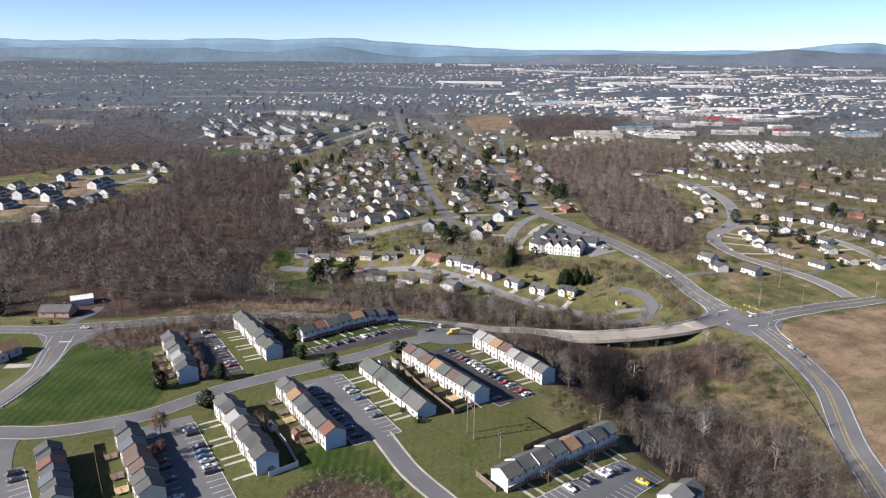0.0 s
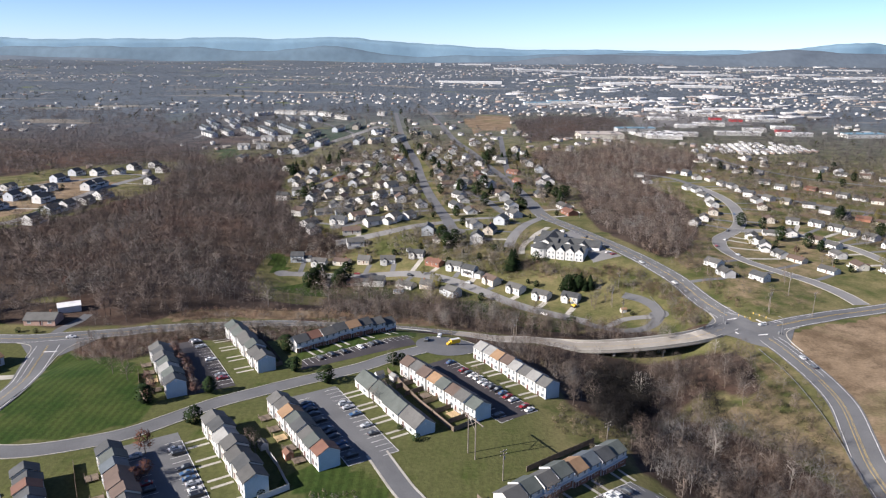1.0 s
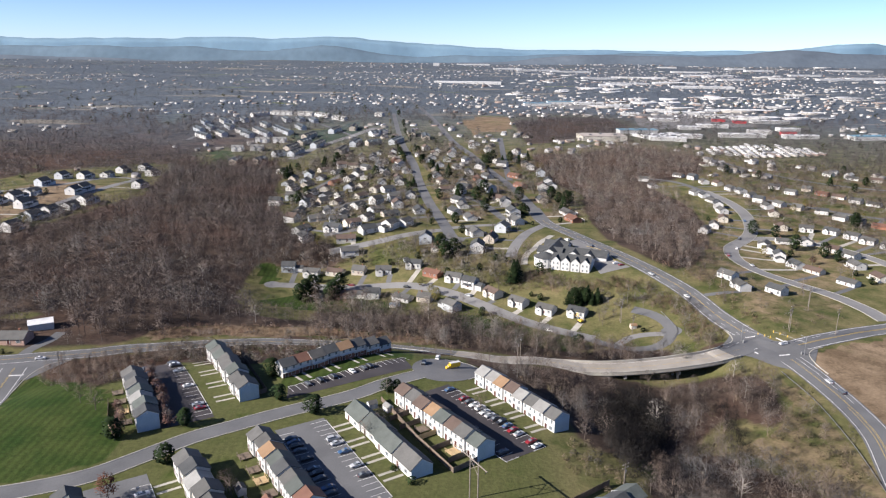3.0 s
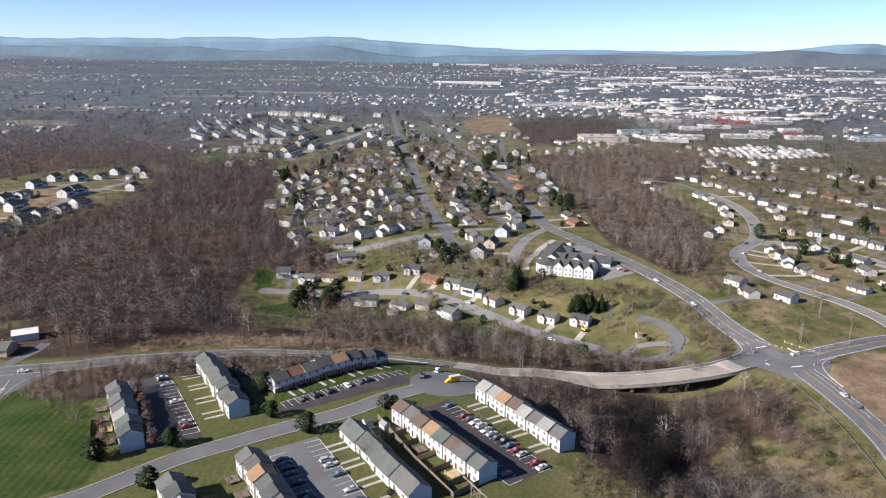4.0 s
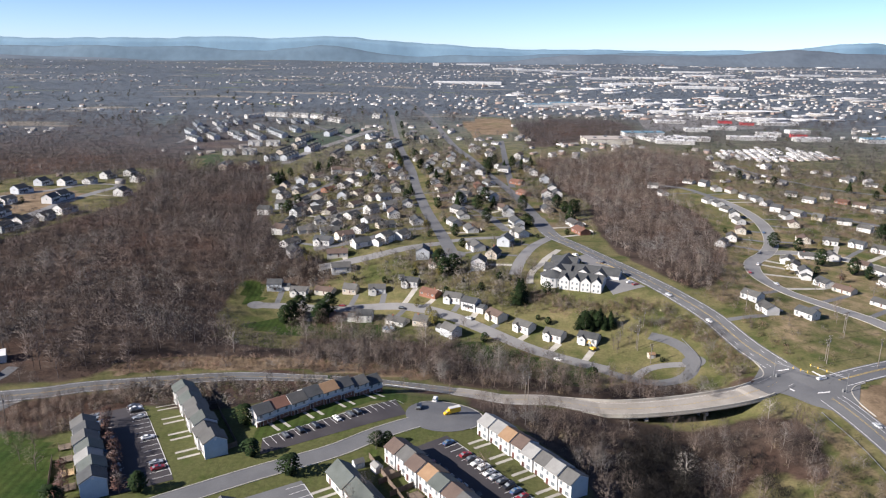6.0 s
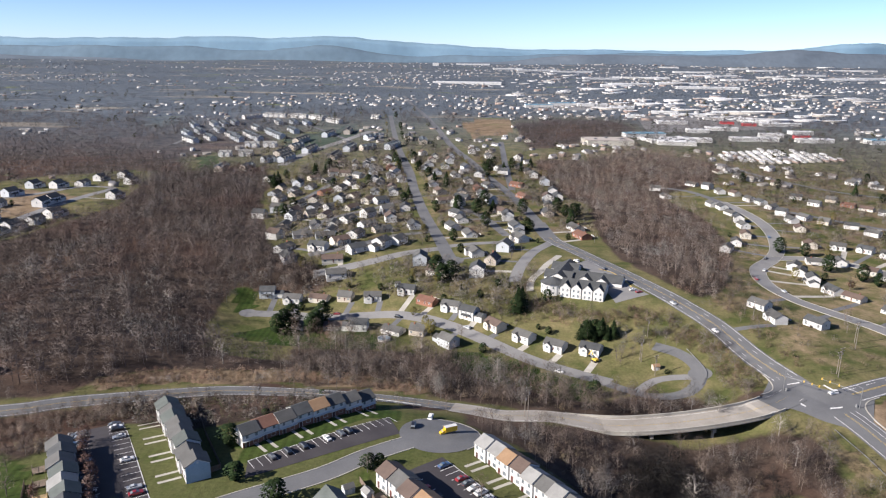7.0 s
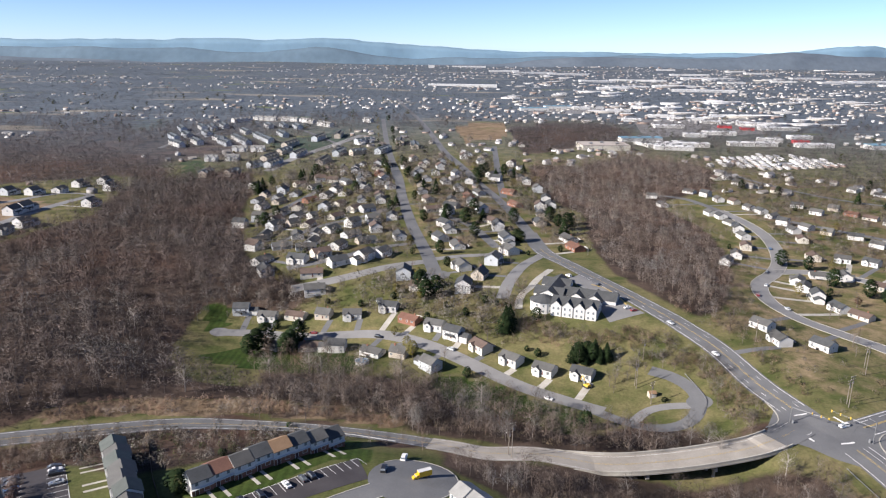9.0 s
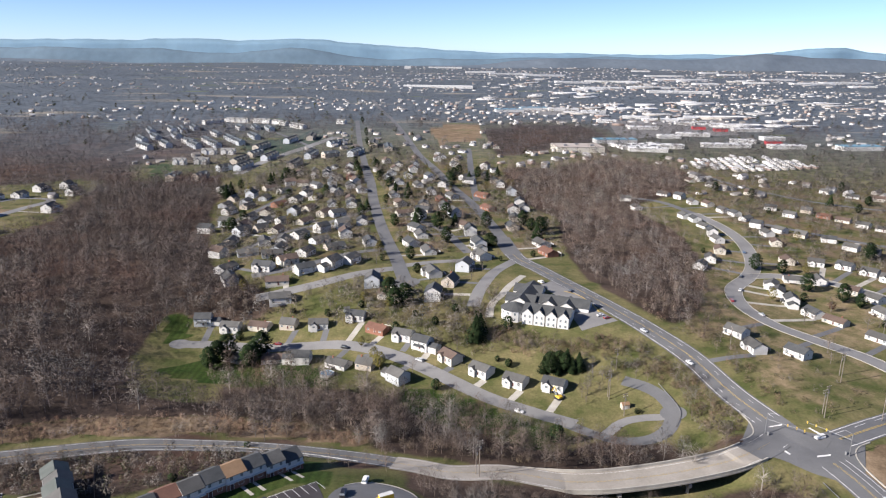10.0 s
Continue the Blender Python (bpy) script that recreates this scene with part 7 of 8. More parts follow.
# ---------------------------------------------------------------- the far town


def house_block(w, d, h, rise):
    v, f = prism(w, d, h, rise, 2)
    V = [(x, y - d / 2, z) for x, y, z in v]
    tris = []
    for q in f:
        tris += [(q[0], q[i], q[i + 1]) for i in range(1, len(q) - 1)]
    return np.array(V, np.float32), np.array(tris, np.int32)


def roof_block(w, d, h, rise):
    k = 0.5
    z0, z1 = h - k * rise / (d / 2) + 0.15, h + rise + 0.15
    V = [(-w / 2 - k, -d / 2 - k, z0), (w / 2 + k, -d / 2 - k, z0), (w / 2 + k, 0, z1), (-w / 2 - k, 0, z1), (w / 2 + k, d / 2 + k, z0), (-w / 2 - k, d / 2 + k, z0)]
    return np.array(V, np.float32), np.array([(0, 1, 2), (0, 2, 3), (3, 2, 4), (3, 4, 5)], np.int32)


FAR_SHAPES = [(13, 8, 3.4, 2.2), (11, 8, 5.4, 2.5), (16, 9, 3.0, 2.2), (30, 10, 6.5, 2.6), (36, 18, 6.0, 1.0), (12, 9, 5.0, 2.8)]
HALL_SHAPES = [(60, 26, 6, 0.8), (95, 34, 7, 0.8), (40, 18, 5, 0.8), (140, 45, 8, 0.8)]
FAR_WALL = island_material("far_house_walls", [(0.62, 0.62, 0.62), (0.42, 0.40, 0.37), (0.58, 0.58, 0.58), (0.30, 0.23, 0.20), (0.38, 0.38, 0.38), (0.32, 0.31, 0.30)])
FAR_ROOF = island_material("far_house_roofs", [(0.16, 0.16, 0.17), (0.30, 0.30, 0.30), (0.20, 0.17, 0.15), (0.12, 0.12, 0.13), (0.36, 0.36, 0.36), (0.24, 0.22, 0.20)])
WHITE_ROOF = island_material("flat_white_roofs", [(0.72, 0.72, 0.72), (0.6, 0.6, 0.6), (0.78, 0.78, 0.78), (0.5, 0.52, 0.55)])
frng = np.random.default_rng(21)


def clump(x, y, s):
    return noise.noise(Vector((x / s, y / s, 3.7)))


def far_town():
    houses, trees, middle, beyond, greens, halls = [], [], [], [], [], []
    y = 760.0
    while y < 4500:
        gap = 17 + y * 0.0075
        lim = 0.66 * y + 60
        x = -lim
        while x < lim:
            px, py = x + frng.uniform(-0.4, 0.4) * gap, y + frng.uniform(-0.4, 0.4) * gap
            x += gap
            if is_taken(px, py):
                continue
            in_wood = any(bool(inside(px, py, p)) for p in (WOOD_LEFT, WOOD_LEFT_BACK, WOOD_RIGHT, WOOD_BELT, FIELDS[1], *LAWN_POLYS[5:]))
            if in_wood or (py < 1050 and abs(px) < 200 and px < 150 and any((px - q[0]) ** 2 + (py - q[1]) ** 2 < 220 for q in PLACED)):
                continue
            c = clump(px, py, 420) + 0.5 * clump(px, py, 130)
            belt = clump(px * 0.4 + 900, py, 170) + 0.4 * clump(px * 0.5, py + 4000, 70) > (-0.12 if px < -0.12 * py else 0.06)
            right = px / max(py, 1)
            town = c + (0.28 if right > 0.12 else 0.0) + (0.15 if abs(right + 0.05) < 0.12 else 0) - (0.18 if right < -0.25 else 0)
            z = float(far_land(px, py))
            r = frng.random()
            if right > 0.10 and py > 1300 and clump(px, py, 260) > 0.24 and r > 0.86:
                halls.append((px, py, z, frng.uniform(0.35, 0.75), frng.normal(0, 0.12), frng.choice(4, p=(0.35, 0.2, 0.35, 0.1))))
            elif not belt and (town > -0.1 and r < 0.62 or r < 0.2):
                shape = int(frng.choice(6, p=(0.36, 0.26, 0.22, 0.05, 0.01, 0.10) if right > 0.05 and py > 1200 else (0.38, 0.28, 0.22, 0, 0, 0.12)))
                ang = (0.5 if clump(px, py, 300) > 0 else -0.35) + (math.pi / 2 if frng.random() < 0.35 else 0) + frng.normal(0, 0.1)
                houses.append((px, py, z, frng.uniform(0.5, 0.78), ang, shape))
            if py < 1700 or r < 0.8:
                for _ in range((9 if belt else 3) if py < 1500 else (10 if belt else 4)):
                    qx, qy = px + frng.uniform(-0.6, 0.6) * gap, py + frng.uniform(-0.6, 0.6) * gap
                    if is_taken(qx, qy):
                        continue
                    if any((qx - q[0]) ** 2 + (qy - q[1]) ** 2 < 60 for q in houses[-3:]):
                        continue
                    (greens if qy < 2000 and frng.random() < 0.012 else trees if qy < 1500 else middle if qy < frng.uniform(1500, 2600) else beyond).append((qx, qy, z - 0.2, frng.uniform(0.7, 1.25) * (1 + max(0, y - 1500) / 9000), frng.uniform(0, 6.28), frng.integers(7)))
        y += gap
    scatter_mesh("far_house_walls", [house_block(*s) for s in FAR_SHAPES], houses, FAR_WALL, "walls of many distant town houses", "houses", False)
    scatter_mesh("far_house_roofs", [roof_block(*s) for s in FAR_SHAPES], houses, FAR_ROOF, "roofs of many distant town houses", "houses", False)
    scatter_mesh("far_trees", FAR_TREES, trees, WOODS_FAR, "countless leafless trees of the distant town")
    scatter_mesh("far_trees", VFAR_TREES, middle, HAZY_TWIGS_NEAR, "countless leafless trees beyond the estate")
    scatter_mesh("far_trees", VFAR_TREES, beyond, HAZY_TWIGS, "countless leafless trees on the plain")
    scatter_mesh("far_hall_walls", [house_block(*q) for q in HALL_SHAPES], halls, FAR_WALL, "walls of many distant commercial halls", "commercial buildings", False)
    scatter_mesh("far_hall_roofs", [roof_block(*q) for q in HALL_SHAPES], halls, WHITE_ROOF, "pale roofs of many distant commercial halls", "commercial buildings", False)
    cones = [leaf_crown(prng, 8.5, 3.6, 16, 2.0, 0.1, "ball") for _ in range(7)]
    scatter_mesh("far_pines", cones, greens, OLIVE, "scattered distant evergreens")


far_town()

# estate of pale townhouses beyond the woods


BAY_CACHE = {}


def estate_row(a, b, wall, roof_key, label, depth=9.0, h=5.0, rise=2.6):
    """A long townhouse block from one end to the other, one wall and roof, with windows in its ends and front."""
    length = min(max(math.dist(a, b), 12.0), 40.0)
    ang = math.degrees(math.atan2(b[1] - a[1], b[0] - a[0]))
    x, y = (a[0] + b[0]) / 2, (a[1] + b[1]) / 2
    o = empty("townhouse_block", pose(x, y, gz(x, y) + 0.2, 0, 0, ang))
    v, f = prism(length, depth, h, rise, 3)
    part("wall", mesh_of("wall", v, f, [wall]), o, at=pose(0, -depth / 2, 0))
    part("roof", gable_roof(length, depth, h, rise, SHINGLE[roof_key]), o, at=pose(0, -depth / 2, 0))
    n = max(2, round(length / 11))
    tag = (wall.name, roof_key, h)
    if tag not in BAY_CACHE:
        v, f = prism(depth / 2 + 0.9, 4.4, h, 1.9, 3)
        BAY_CACHE[tag] = (mesh_of("gable_bay", v, f, [wall]), gable_roof(depth / 2 + 0.9, 4.4, h, 1.9, SHINGLE[roof_key], 0.2, 0.2))
    for i in range(n):
        c = (i + 0.5) * length / n - length / 2
        for q in (-depth / 4 - 0.45, depth / 4 + 0.45):
            g = part("gable_bay", BAY_CACHE[tag][0], o, at=pose(c + 2.2, q, 0, 0, 0, 90))
            part("bay_roof", BAY_CACHE[tag][1], g)
    take_disc(x, y, 9)
    tagged(o, label, "townhouse", "distant townhouse blocks")


def pairs(points):
    return list(zip(points[::2], points[1::2]))


for a, b in pairs([(-380.8, 1193.8), (-358.2, 1156.0), (-405.4, 1303.8), (-372.9, 1237.8), (-378.1, 1321.0), (-348.4, 1259.3), (-348.6, 1246.0), (-319.0, 1186.5),
    (-350.2, 1346.2), (-317.5, 1274.4), (-310.9, 1175.6), (-285.7, 1139.5), (-294.0, 1144.3), (-272.4, 1110.9), (-291.8, 1199.1), (-260.4, 1140.4),
    (-268.2, 1155.6), (-246.7, 1116.4), (-262.8, 1217.6), (-237.0, 1166.6), (-241.9, 1177.4), (-219.2, 1135.9), (-359.0, 1129.5), (-329.4, 1093.2),
    (-337.7, 1157.6), (-309.3, 1108.9), (-234.0, 1242.8), (-205.2, 1182.9), (-279.0, 1358.1), (-246.4, 1276.2), (-253.0, 1359.1), (-225.0, 1283.4),
    (-227.6, 1343.6), (-200.4, 1269.4), (-295.9, 1268.4), (-267.1, 1211.5), (-372.0, 1225.2), (-345.3, 1173.6), (-361.4, 1322.3), (-330.5, 1253.6)]):
    estate_row(a, b, SIDING_WHITE if hrng.random() < 0.45 else SIDING_GREY, "blue", "white townhouse block with a blue-grey roof")
for a, b in pairs([(-340.8, 1379.4), (-313.7, 1416.2), (-310.1, 1425.5), (-271.3, 1418.8), (-261.6, 1419.4), (-230.1, 1402.9), (-226.3, 1403.0), (-193.6, 1369.3),
    (-186.3, 1352.7), (-159.4, 1320.8), (-271.7, 998.8), (-256.5, 999.2), (-247.5, 1003.1), (-230.6, 1003.0), (-257.2, 1071.2), (-238.5, 1071.7),
    (-232.7, 1071.7), (-214.6, 1071.8), (-114.6, 1407.9), (-100.1, 1399.2)]):
    estate_row(a, b, SIDING_WHITE, "pale", "long white townhouse block with a pale roof")
for a, b in pairs([(-198.5, 989.4), (-191.6, 1029.1), (-190.1, 1041.4), (-182.6, 1075.3), (-195.6, 1089.0), (-182.8, 1140.4), (-185.2, 940.4), (-176.7, 990.7),
    (-171.3, 994.0), (-156.7, 1078.1), (-206.0, 947.9), (-195.2, 961.6), (-241.6, 888.0), (-240.6, 915.7), (-216.1, 891.5), (-209.0, 911.6),
    (-164.8, 1144.9), (-153.2, 1204.6), (-125.9, 934.5), (-119.0, 1000.3), (-116.1, 1008.7), (-108.9, 1072.5), (-99.8, 1125.0), (-80.3, 1149.2),
    (-96.3, 1027.1), (-79.5, 1042.2), (-62.6, 1027.1), (-51.1, 1065.4), (-36.8, 1072.4), (-38.6, 1173.7), (-13.3, 1026.5), (-21.1, 1136.2),
    (-133.5, 1180.7), (-133.9, 1228.5)]):
    estate_row(a, b, SIDING_TAN if hrng.random() < 0.5 else SIDING_GREY, "dark" if hrng.random() < 0.6 else "blue", "tan townhouse block with a dark roof")

# large flat-roofed halls of the commercial strip


def hall(x, y, w, d, h, a, mat, roof, label):
    z = float(far_land(x, y))
    o = empty("commercial_hall", pose(x, y, z, 0, 0, a))
    part("wall", Builder().box(-w / 2, w / 2, -d / 2, d / 2, -3, h).mesh("wall", mat), o)
    part("roof", Builder().box(-w / 2 - 0.3, w / 2 + 0.3, -d / 2 - 0.3, d / 2 + 0.3, h, h + 0.5).mesh("roof", roof), o)
    for i in range(3 if w < 90 else 0):
        part("roof_unit", Builder().box(-2, 2, -1.5, 1.5, h + 0.5, h + 2.2).mesh("roof_unit", STEEL), o, at=pose((i - 1) * w * 0.28, (i % 2 - 0.5) * d * 0.3, 0))
    tagged(o, label, "commercial building", "commercial halls")


FLAT_TAN = surface("tan_gravel_roof", (0.34, 0.30, 0.27), (0.44, 0.40, 0.36), 0.02, 0.5, 0.9)
RED_PANEL = surface("red_panel", (0.38, 0.04, 0.05), (0.5, 0.06, 0.07), 0.05, 0.5, 0.6)
TEAL_PANEL = surface("teal_panel", (0.12, 0.25, 0.33), (0.17, 0.32, 0.42), 0.05, 0.5, 0.6)
H_WHITE = [(313.2, 1086.9), (325.7, 1066.3), (353.0, 1106.2), (373.9, 1464.5), (454.7, 1549.4), (486.0, 1497.9), (511.1, 1437.3), (408.2, 1351.3),
    (587.4, 1331.4), (562.5, 1208.0), (536.2, 1111.9), (589.5, 1559.4), (408.8, 1224.8), (398.3, 1664.3), (346.7, 1726.6), (500.3, 1171.2),
    (457.4, 1255.1), (453.6, 1121.6)]
H_BIG = [(599.1, 2561.1), (669.1, 2646.3), (1271.3, 3790.3), (1229.9, 3430.6), (1451.6, 3171.1), (1678.2, 3440.1), (1683.1, 3151.9), (1874.8, 3234.5),
    (1784.8, 2966.9), (666.1, 3106.3), (634.6, 3600.8), (869.4, 3250.2), (1288.0, 4226.1), (358.7, 3861.5), (476.8, 3645.9), (106.1, 2652.2),
    (1178.6, 3026.6), (1645.5, 3858.3), (209.3, 4408.1), (2216.7, 4045.2), (1626.1, 4107.4), (837.1, 2668.0), (840.2, 2384.4)]
for i, (x, y) in enumerate(H_WHITE):
    hall(x, y, 34 + 16 * (i % 3), 16, 5, hrng.uniform(-12, 4), SIDING_WHITE, FLAT_WHITE, "long white hall with a flat pale roof")
for i, (x, y) in enumerate(H_BIG):
    hall(x, y, 100 + 45 * (i % 4), 34, 6, hrng.uniform(-6, 6), SIDING_WHITE, FLAT_WHITE, "very large white warehouse far off")
for x, y in [(506.5, 1357.7), (532.6, 1327.9), (539.6, 1157.6)]:
    hall(x, y, 22, 10, 4, -6, RED_PANEL, RED_PANEL, "red-roofed commercial hall by parking lots")
for x, y in [(222.0, 1682.5), (282.5, 1738.6), (306.1, 1157.2), (635.0, 1102.8)]:
    hall(x, y, 60, 20, 6, 5, SIDING_WHITE, TEAL_PANEL, "hall with a teal metal roof")
hall(-5, 4200, 34, 16, 15, 0, SIDING_WHITE, FLAT_WHITE, "tall white block far off in the town")
x, y = [(229.9, 1059.9)][0]
hall(x, y, 62, 40, 7, 2, SIDING_CREAM, FLAT_TAN, "tan flat-roofed hall beside the woods")
MOBILE = [(319.5, 927.2), (366.6, 988.8), (424.4, 1024.4), (462.7, 1012.5), (489.9, 981.2), (482.1, 929.0), (432.1, 909.1), (384.6, 904.1),
    (345.6, 902.6)]
mobile = []
for i in range(-14, 15):
    for j in range(-6, 7):
        x = 405 + 11.5 * i * math.cos(0.32) - 19 * j * math.sin(0.32)
        y = 955 + 11.5 * i * math.sin(0.32) + 19 * j * math.cos(0.32)
        if inside(x, y, MOBILE) and frng.random() < 0.92:
            mobile.append((x, y, gz(x, y), frng.uniform(0.68, 0.8), 0.32 + math.pi / 2 - 0.35 + frng.normal(0, 0.03), 0))
scatter_mesh("mobile_home_walls", [house_block(19, 6.5, 3.0, 0.7)], mobile, FAR_WALL, "walls of white mobile homes in close rows", "mobile homes", False)
scatter_mesh("mobile_home_roofs", [roof_block(19, 6.5, 3.0, 0.7)], mobile, WHITE_ROOF, "white roofs of mobile homes in close rows", "mobile homes", False)
for x, y in [(298.8, 1100.8), (307.0, 1083.5), (326.4, 1103.9), (339.0, 1099.1), (357.5, 1119.3)]:
    hall(x, y, 8, 46, 3.5, 20, SIDING_WHITE, FLAT_WHITE, "long narrow white storage hall")
patch("parking_lot", [(383.4, 1490.4), (625.7, 1536.9), (541.9, 1272.1), (327.0, 1210.4)], ASPHALT_OLD, "broad pale commercial parking lot", 0.3, 20)
patch("parking_lot", [(233.2, 1777.7), (464.1, 1875.2), (367.7, 1633.7), (195.7, 1576.2)], ASPHALT_OLD, "broad pale lot beside long halls", 0.3, 20)

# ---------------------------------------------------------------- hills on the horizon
# haze is painted into these base colours, bluer and paler from near to far
HILL_NEAR = surface("hazy_wooded_hill", (0.075, 0.100, 0.132), (0.110, 0.138, 0.172), 0.004, 0.03, 0.95)
HILL_MID = surface("hazy_blue_hill", (0.088, 0.140, 0.190), (0.110, 0.166, 0.218), 0.003, 0.02, 0.95)
HILL_FAR = surface("hazy_far_ridge", (0.140, 0.235, 0.320), (0.160, 0.260, 0.345), 0.002, 0.01, 0.95)


def ridge(name, y, depth, profile, mat, label):
    """A long hill: profile gives its height over x."""
    xs = np.linspace(-4200, 4200, 211)
    rows = [(-1.0, 0.0), (-0.75, 0.22), (-0.5, 0.5), (-0.25, 0.8), (0.0, 1.0), (0.5, 0.7), (1.0, 0.0)]
    v, f = [], []
    for i, x in enumerate(xs):
        for j, (s, k) in enumerate(rows):
            wob = 0.05 * noise.noise(Vector((x / 160, j * 1.7, y))) + 0.025 * noise.noise(Vector((x / 40, j * 3.1, y)))
            v.append((x, y + s * depth + 30 * noise.noise(Vector((x / 300, 0.5, y))), -16 + (profile(x) + 16) * max(k + (wob if 0 < k else 0), 0)))
        if i:
            a = (i - 1) * len(rows)
            f += [(a + j, a + len(rows) + j, a + len(rows) + j + 1, a + j + 1) for j in range(len(rows) - 1)]
    ob = new(name, mesh_of(name, v, f, [mat]))
    for p in ob.data.polygons:
        p.use_smooth = True
    return tagged(ob, label, "hills", kind="structure")


def bell(x, c, w, h):
    return h * math.exp(-((x - c) / w) ** 2)


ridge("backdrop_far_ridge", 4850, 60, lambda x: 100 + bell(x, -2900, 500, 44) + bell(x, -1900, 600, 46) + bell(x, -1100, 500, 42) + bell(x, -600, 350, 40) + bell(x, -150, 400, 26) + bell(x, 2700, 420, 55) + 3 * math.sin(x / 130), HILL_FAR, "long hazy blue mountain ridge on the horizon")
ridge("backdrop_blue_hill", 4760, 90, lambda x: 52 + bell(x, -690, 260, 58) + bell(x, -2400, 900, 42) + bell(x, -1500, 500, 25) + bell(x, 1400, 900, 30) + 4 * math.sin(x / 90), HILL_MID, "nearer wooded hills in painted haze blue")
ridge("backdrop_wooded_hill", 4600, 160, lambda x: 14 + bell(x, 2150, 620, 86) + bell(x, 1000, 520, 60) + bell(x, 3200, 700, 60) + bell(x, -2600, 700, 24) + 3 * math.sin(x / 110 + 1), HILL_NEAR, "low wooded hills behind the town, tinted with painted haze")

# ---------------------------------------------------------------- poles, signals, rails, fences, sheds


def bars(name, pieces, mat, parent, label=""):
    b = Builder()
    for a, c, r in pieces:
        b.tube(a, c, r, r, 6)
    return part(name, b.mesh(name, mat), parent, label)


def pylon():
    (x0, y0), (x1, y1) = [(8.1, 208.0), (10.1, 204.6)]
    o = empty("power_pylon", pose((x0 + x1) / 2, (y0 + y1) / 2, gz(x0, y0), 0, 0, math.degrees(math.atan2(y1 - y0, x1 - x0))))
    d = math.hypot(x1 - x0, y1 - y0) / 2
    for s in (-1, 1):
        bars("leg", [((s * d, 0, -0.5), (s * d, 0, 13.6), 0.17)], POLE_WOOD, o)
        bars("brace", [((s * d, 0, 9.4), (-s * d, 0, 12.5), 0.09)], POLE_WOOD, o)
    bars("crossarm", [((-d - 4, 0, 12.8), (d + 4, 0, 12.8), 0.2)], POLE_WOOD, o)
    for s in (-1, 0, 1):
        bars("insulator", [((s * (d + 3.2), 0, 12.7), (s * (d + 3.2), 0, 11.6), 0.09)], DARK_METAL, o)
    tagged(o, "two-legged wooden power pylon with crossarm on grass", "pylon")


pylon()


def utility_pole(h, label, arms=2):
    o = empty("utility_pole", pose(0, 0, -500))
    b = Builder().tube((0, 0, -0.6), (0, 0, h), 0.17, 0.11, 8)
    part("pole", b.mesh("pole", POLE_WOOD), o)
    for i in range(arms):
        part("crossarm", Builder().box(-1.3, 1.3, -0.08, 0.08, h - 0.5 - i * 1.1, h - 0.32 - i * 1.1).mesh("crossarm", POLE_WOOD), o)
        for x in (-1.1, 1.1):
            part("insulator", Builder().tube((x, 0, h - 0.32 - i * 1.1), (x, 0, h - 0.1 - i * 1.1), 0.06, 0.04, 6).mesh("insulator", TRIM), o)
    part("transformer", Builder().tube((0.35, 0, h - 3.2), (0.35, 0, h - 2.2), 0.22, 0.22, 8).mesh("transformer", STEEL), o)
    return tagged(o, label, "utility pole", "utility poles")


POLES = [utility_pole(10, "grey wooden utility pole with crossarms"), utility_pole(13, "tall grey wooden utility pole beside a road")]


def posts(k, points, turn):
    for x, y in points:
        place(POLES, k, pose(x, y, gz(x, y), 0, 0, turn + hrng.uniform(-8, 8)))


posts(0, [(17.5, 193.8), (52.1, 215.5), (65.6, 351.8), (96.6, 372.6)], 30)
posts(1, [(164.4, 352.3), (187.8, 381.7), (185.8, 351.4), (34.4, 318.8), (93.8, 384.7)], 25)
posts(0, [(101.2, 402.5), (93.7, 386.7), (165.1, 354.9), (191.3, 388.7), (33.5, 320.5), (236.7, 430.0)], 20)
posts(0, [(-148.0, 297.7), (-203.3, 323.9), (234.7, 369.9), (154.1, 410.9)], 80)


def signal_mast(x, y, turn, arm, label):
    o = empty("traffic_signal", pose(x, y, gz(x, y), 0, 0, turn))
    part("mast", Builder().tube((0, 0, -0.5), (0, 0, 8.5), 0.17, 0.13, 8).mesh("mast", STEEL), o)
    part("arm", Builder().tube((0, 0, 6.2), (arm, 0, 6.6), 0.08, 0.05, 8).mesh("arm", STEEL), o)
    part("lamp_arm", Builder().tube((0, 0, 8.4), (2.2, 0.3, 8.9), 0.06, 0.05, 6).tube((2.0, 0.3, 8.9), (2.5, 0.35, 8.85), 0.08, 0.08, 6).mesh("lamp_arm", STEEL), o)
    for f in (0.55, 0.78, 0.98):
        head = part("signal_head", Builder().box(-0.2, 0.2, -0.18, 0.18, -0.55, 0.55).box(-0.28, 0.28, -0.03, 0.03, -0.62, 0.62).mesh("signal_head", SIGNAL_YELLOW), o, "yellow signal head", pose(arm * f, 0, 6.2 + 0.4 * f) @ Matrix.Scale(0.75, 4))
        for z in (-0.35, 0, 0.35):
            part("lens", Builder().tube((0, -0.18, z), (0, -0.24, z), 0.11, 0.11, 8).mesh("lens", DARK_METAL), head)
    part("cabinet", Builder().box(0.8, 1.4, -0.3, 0.3, -0.2, 1.5).mesh("cabinet", STEEL), o)
    tagged(o, label, "traffic signal", "traffic signals")


(sx, sy), (ex, ey) = [(160.2, 328.9), (154.1, 336.6)]
signal_mast(sx, sy, math.degrees(math.atan2(ey - sy, ex - sx)), 15, "steel mast-arm traffic signal with yellow heads")
(sx, sy), (ex, ey) = [(139.0, 345.0), (148.5, 334.5)]
signal_mast(sx, sy, math.degrees(math.atan2(ey - sy, ex - sx)), 13, "steel mast-arm traffic signal by the bridge end")


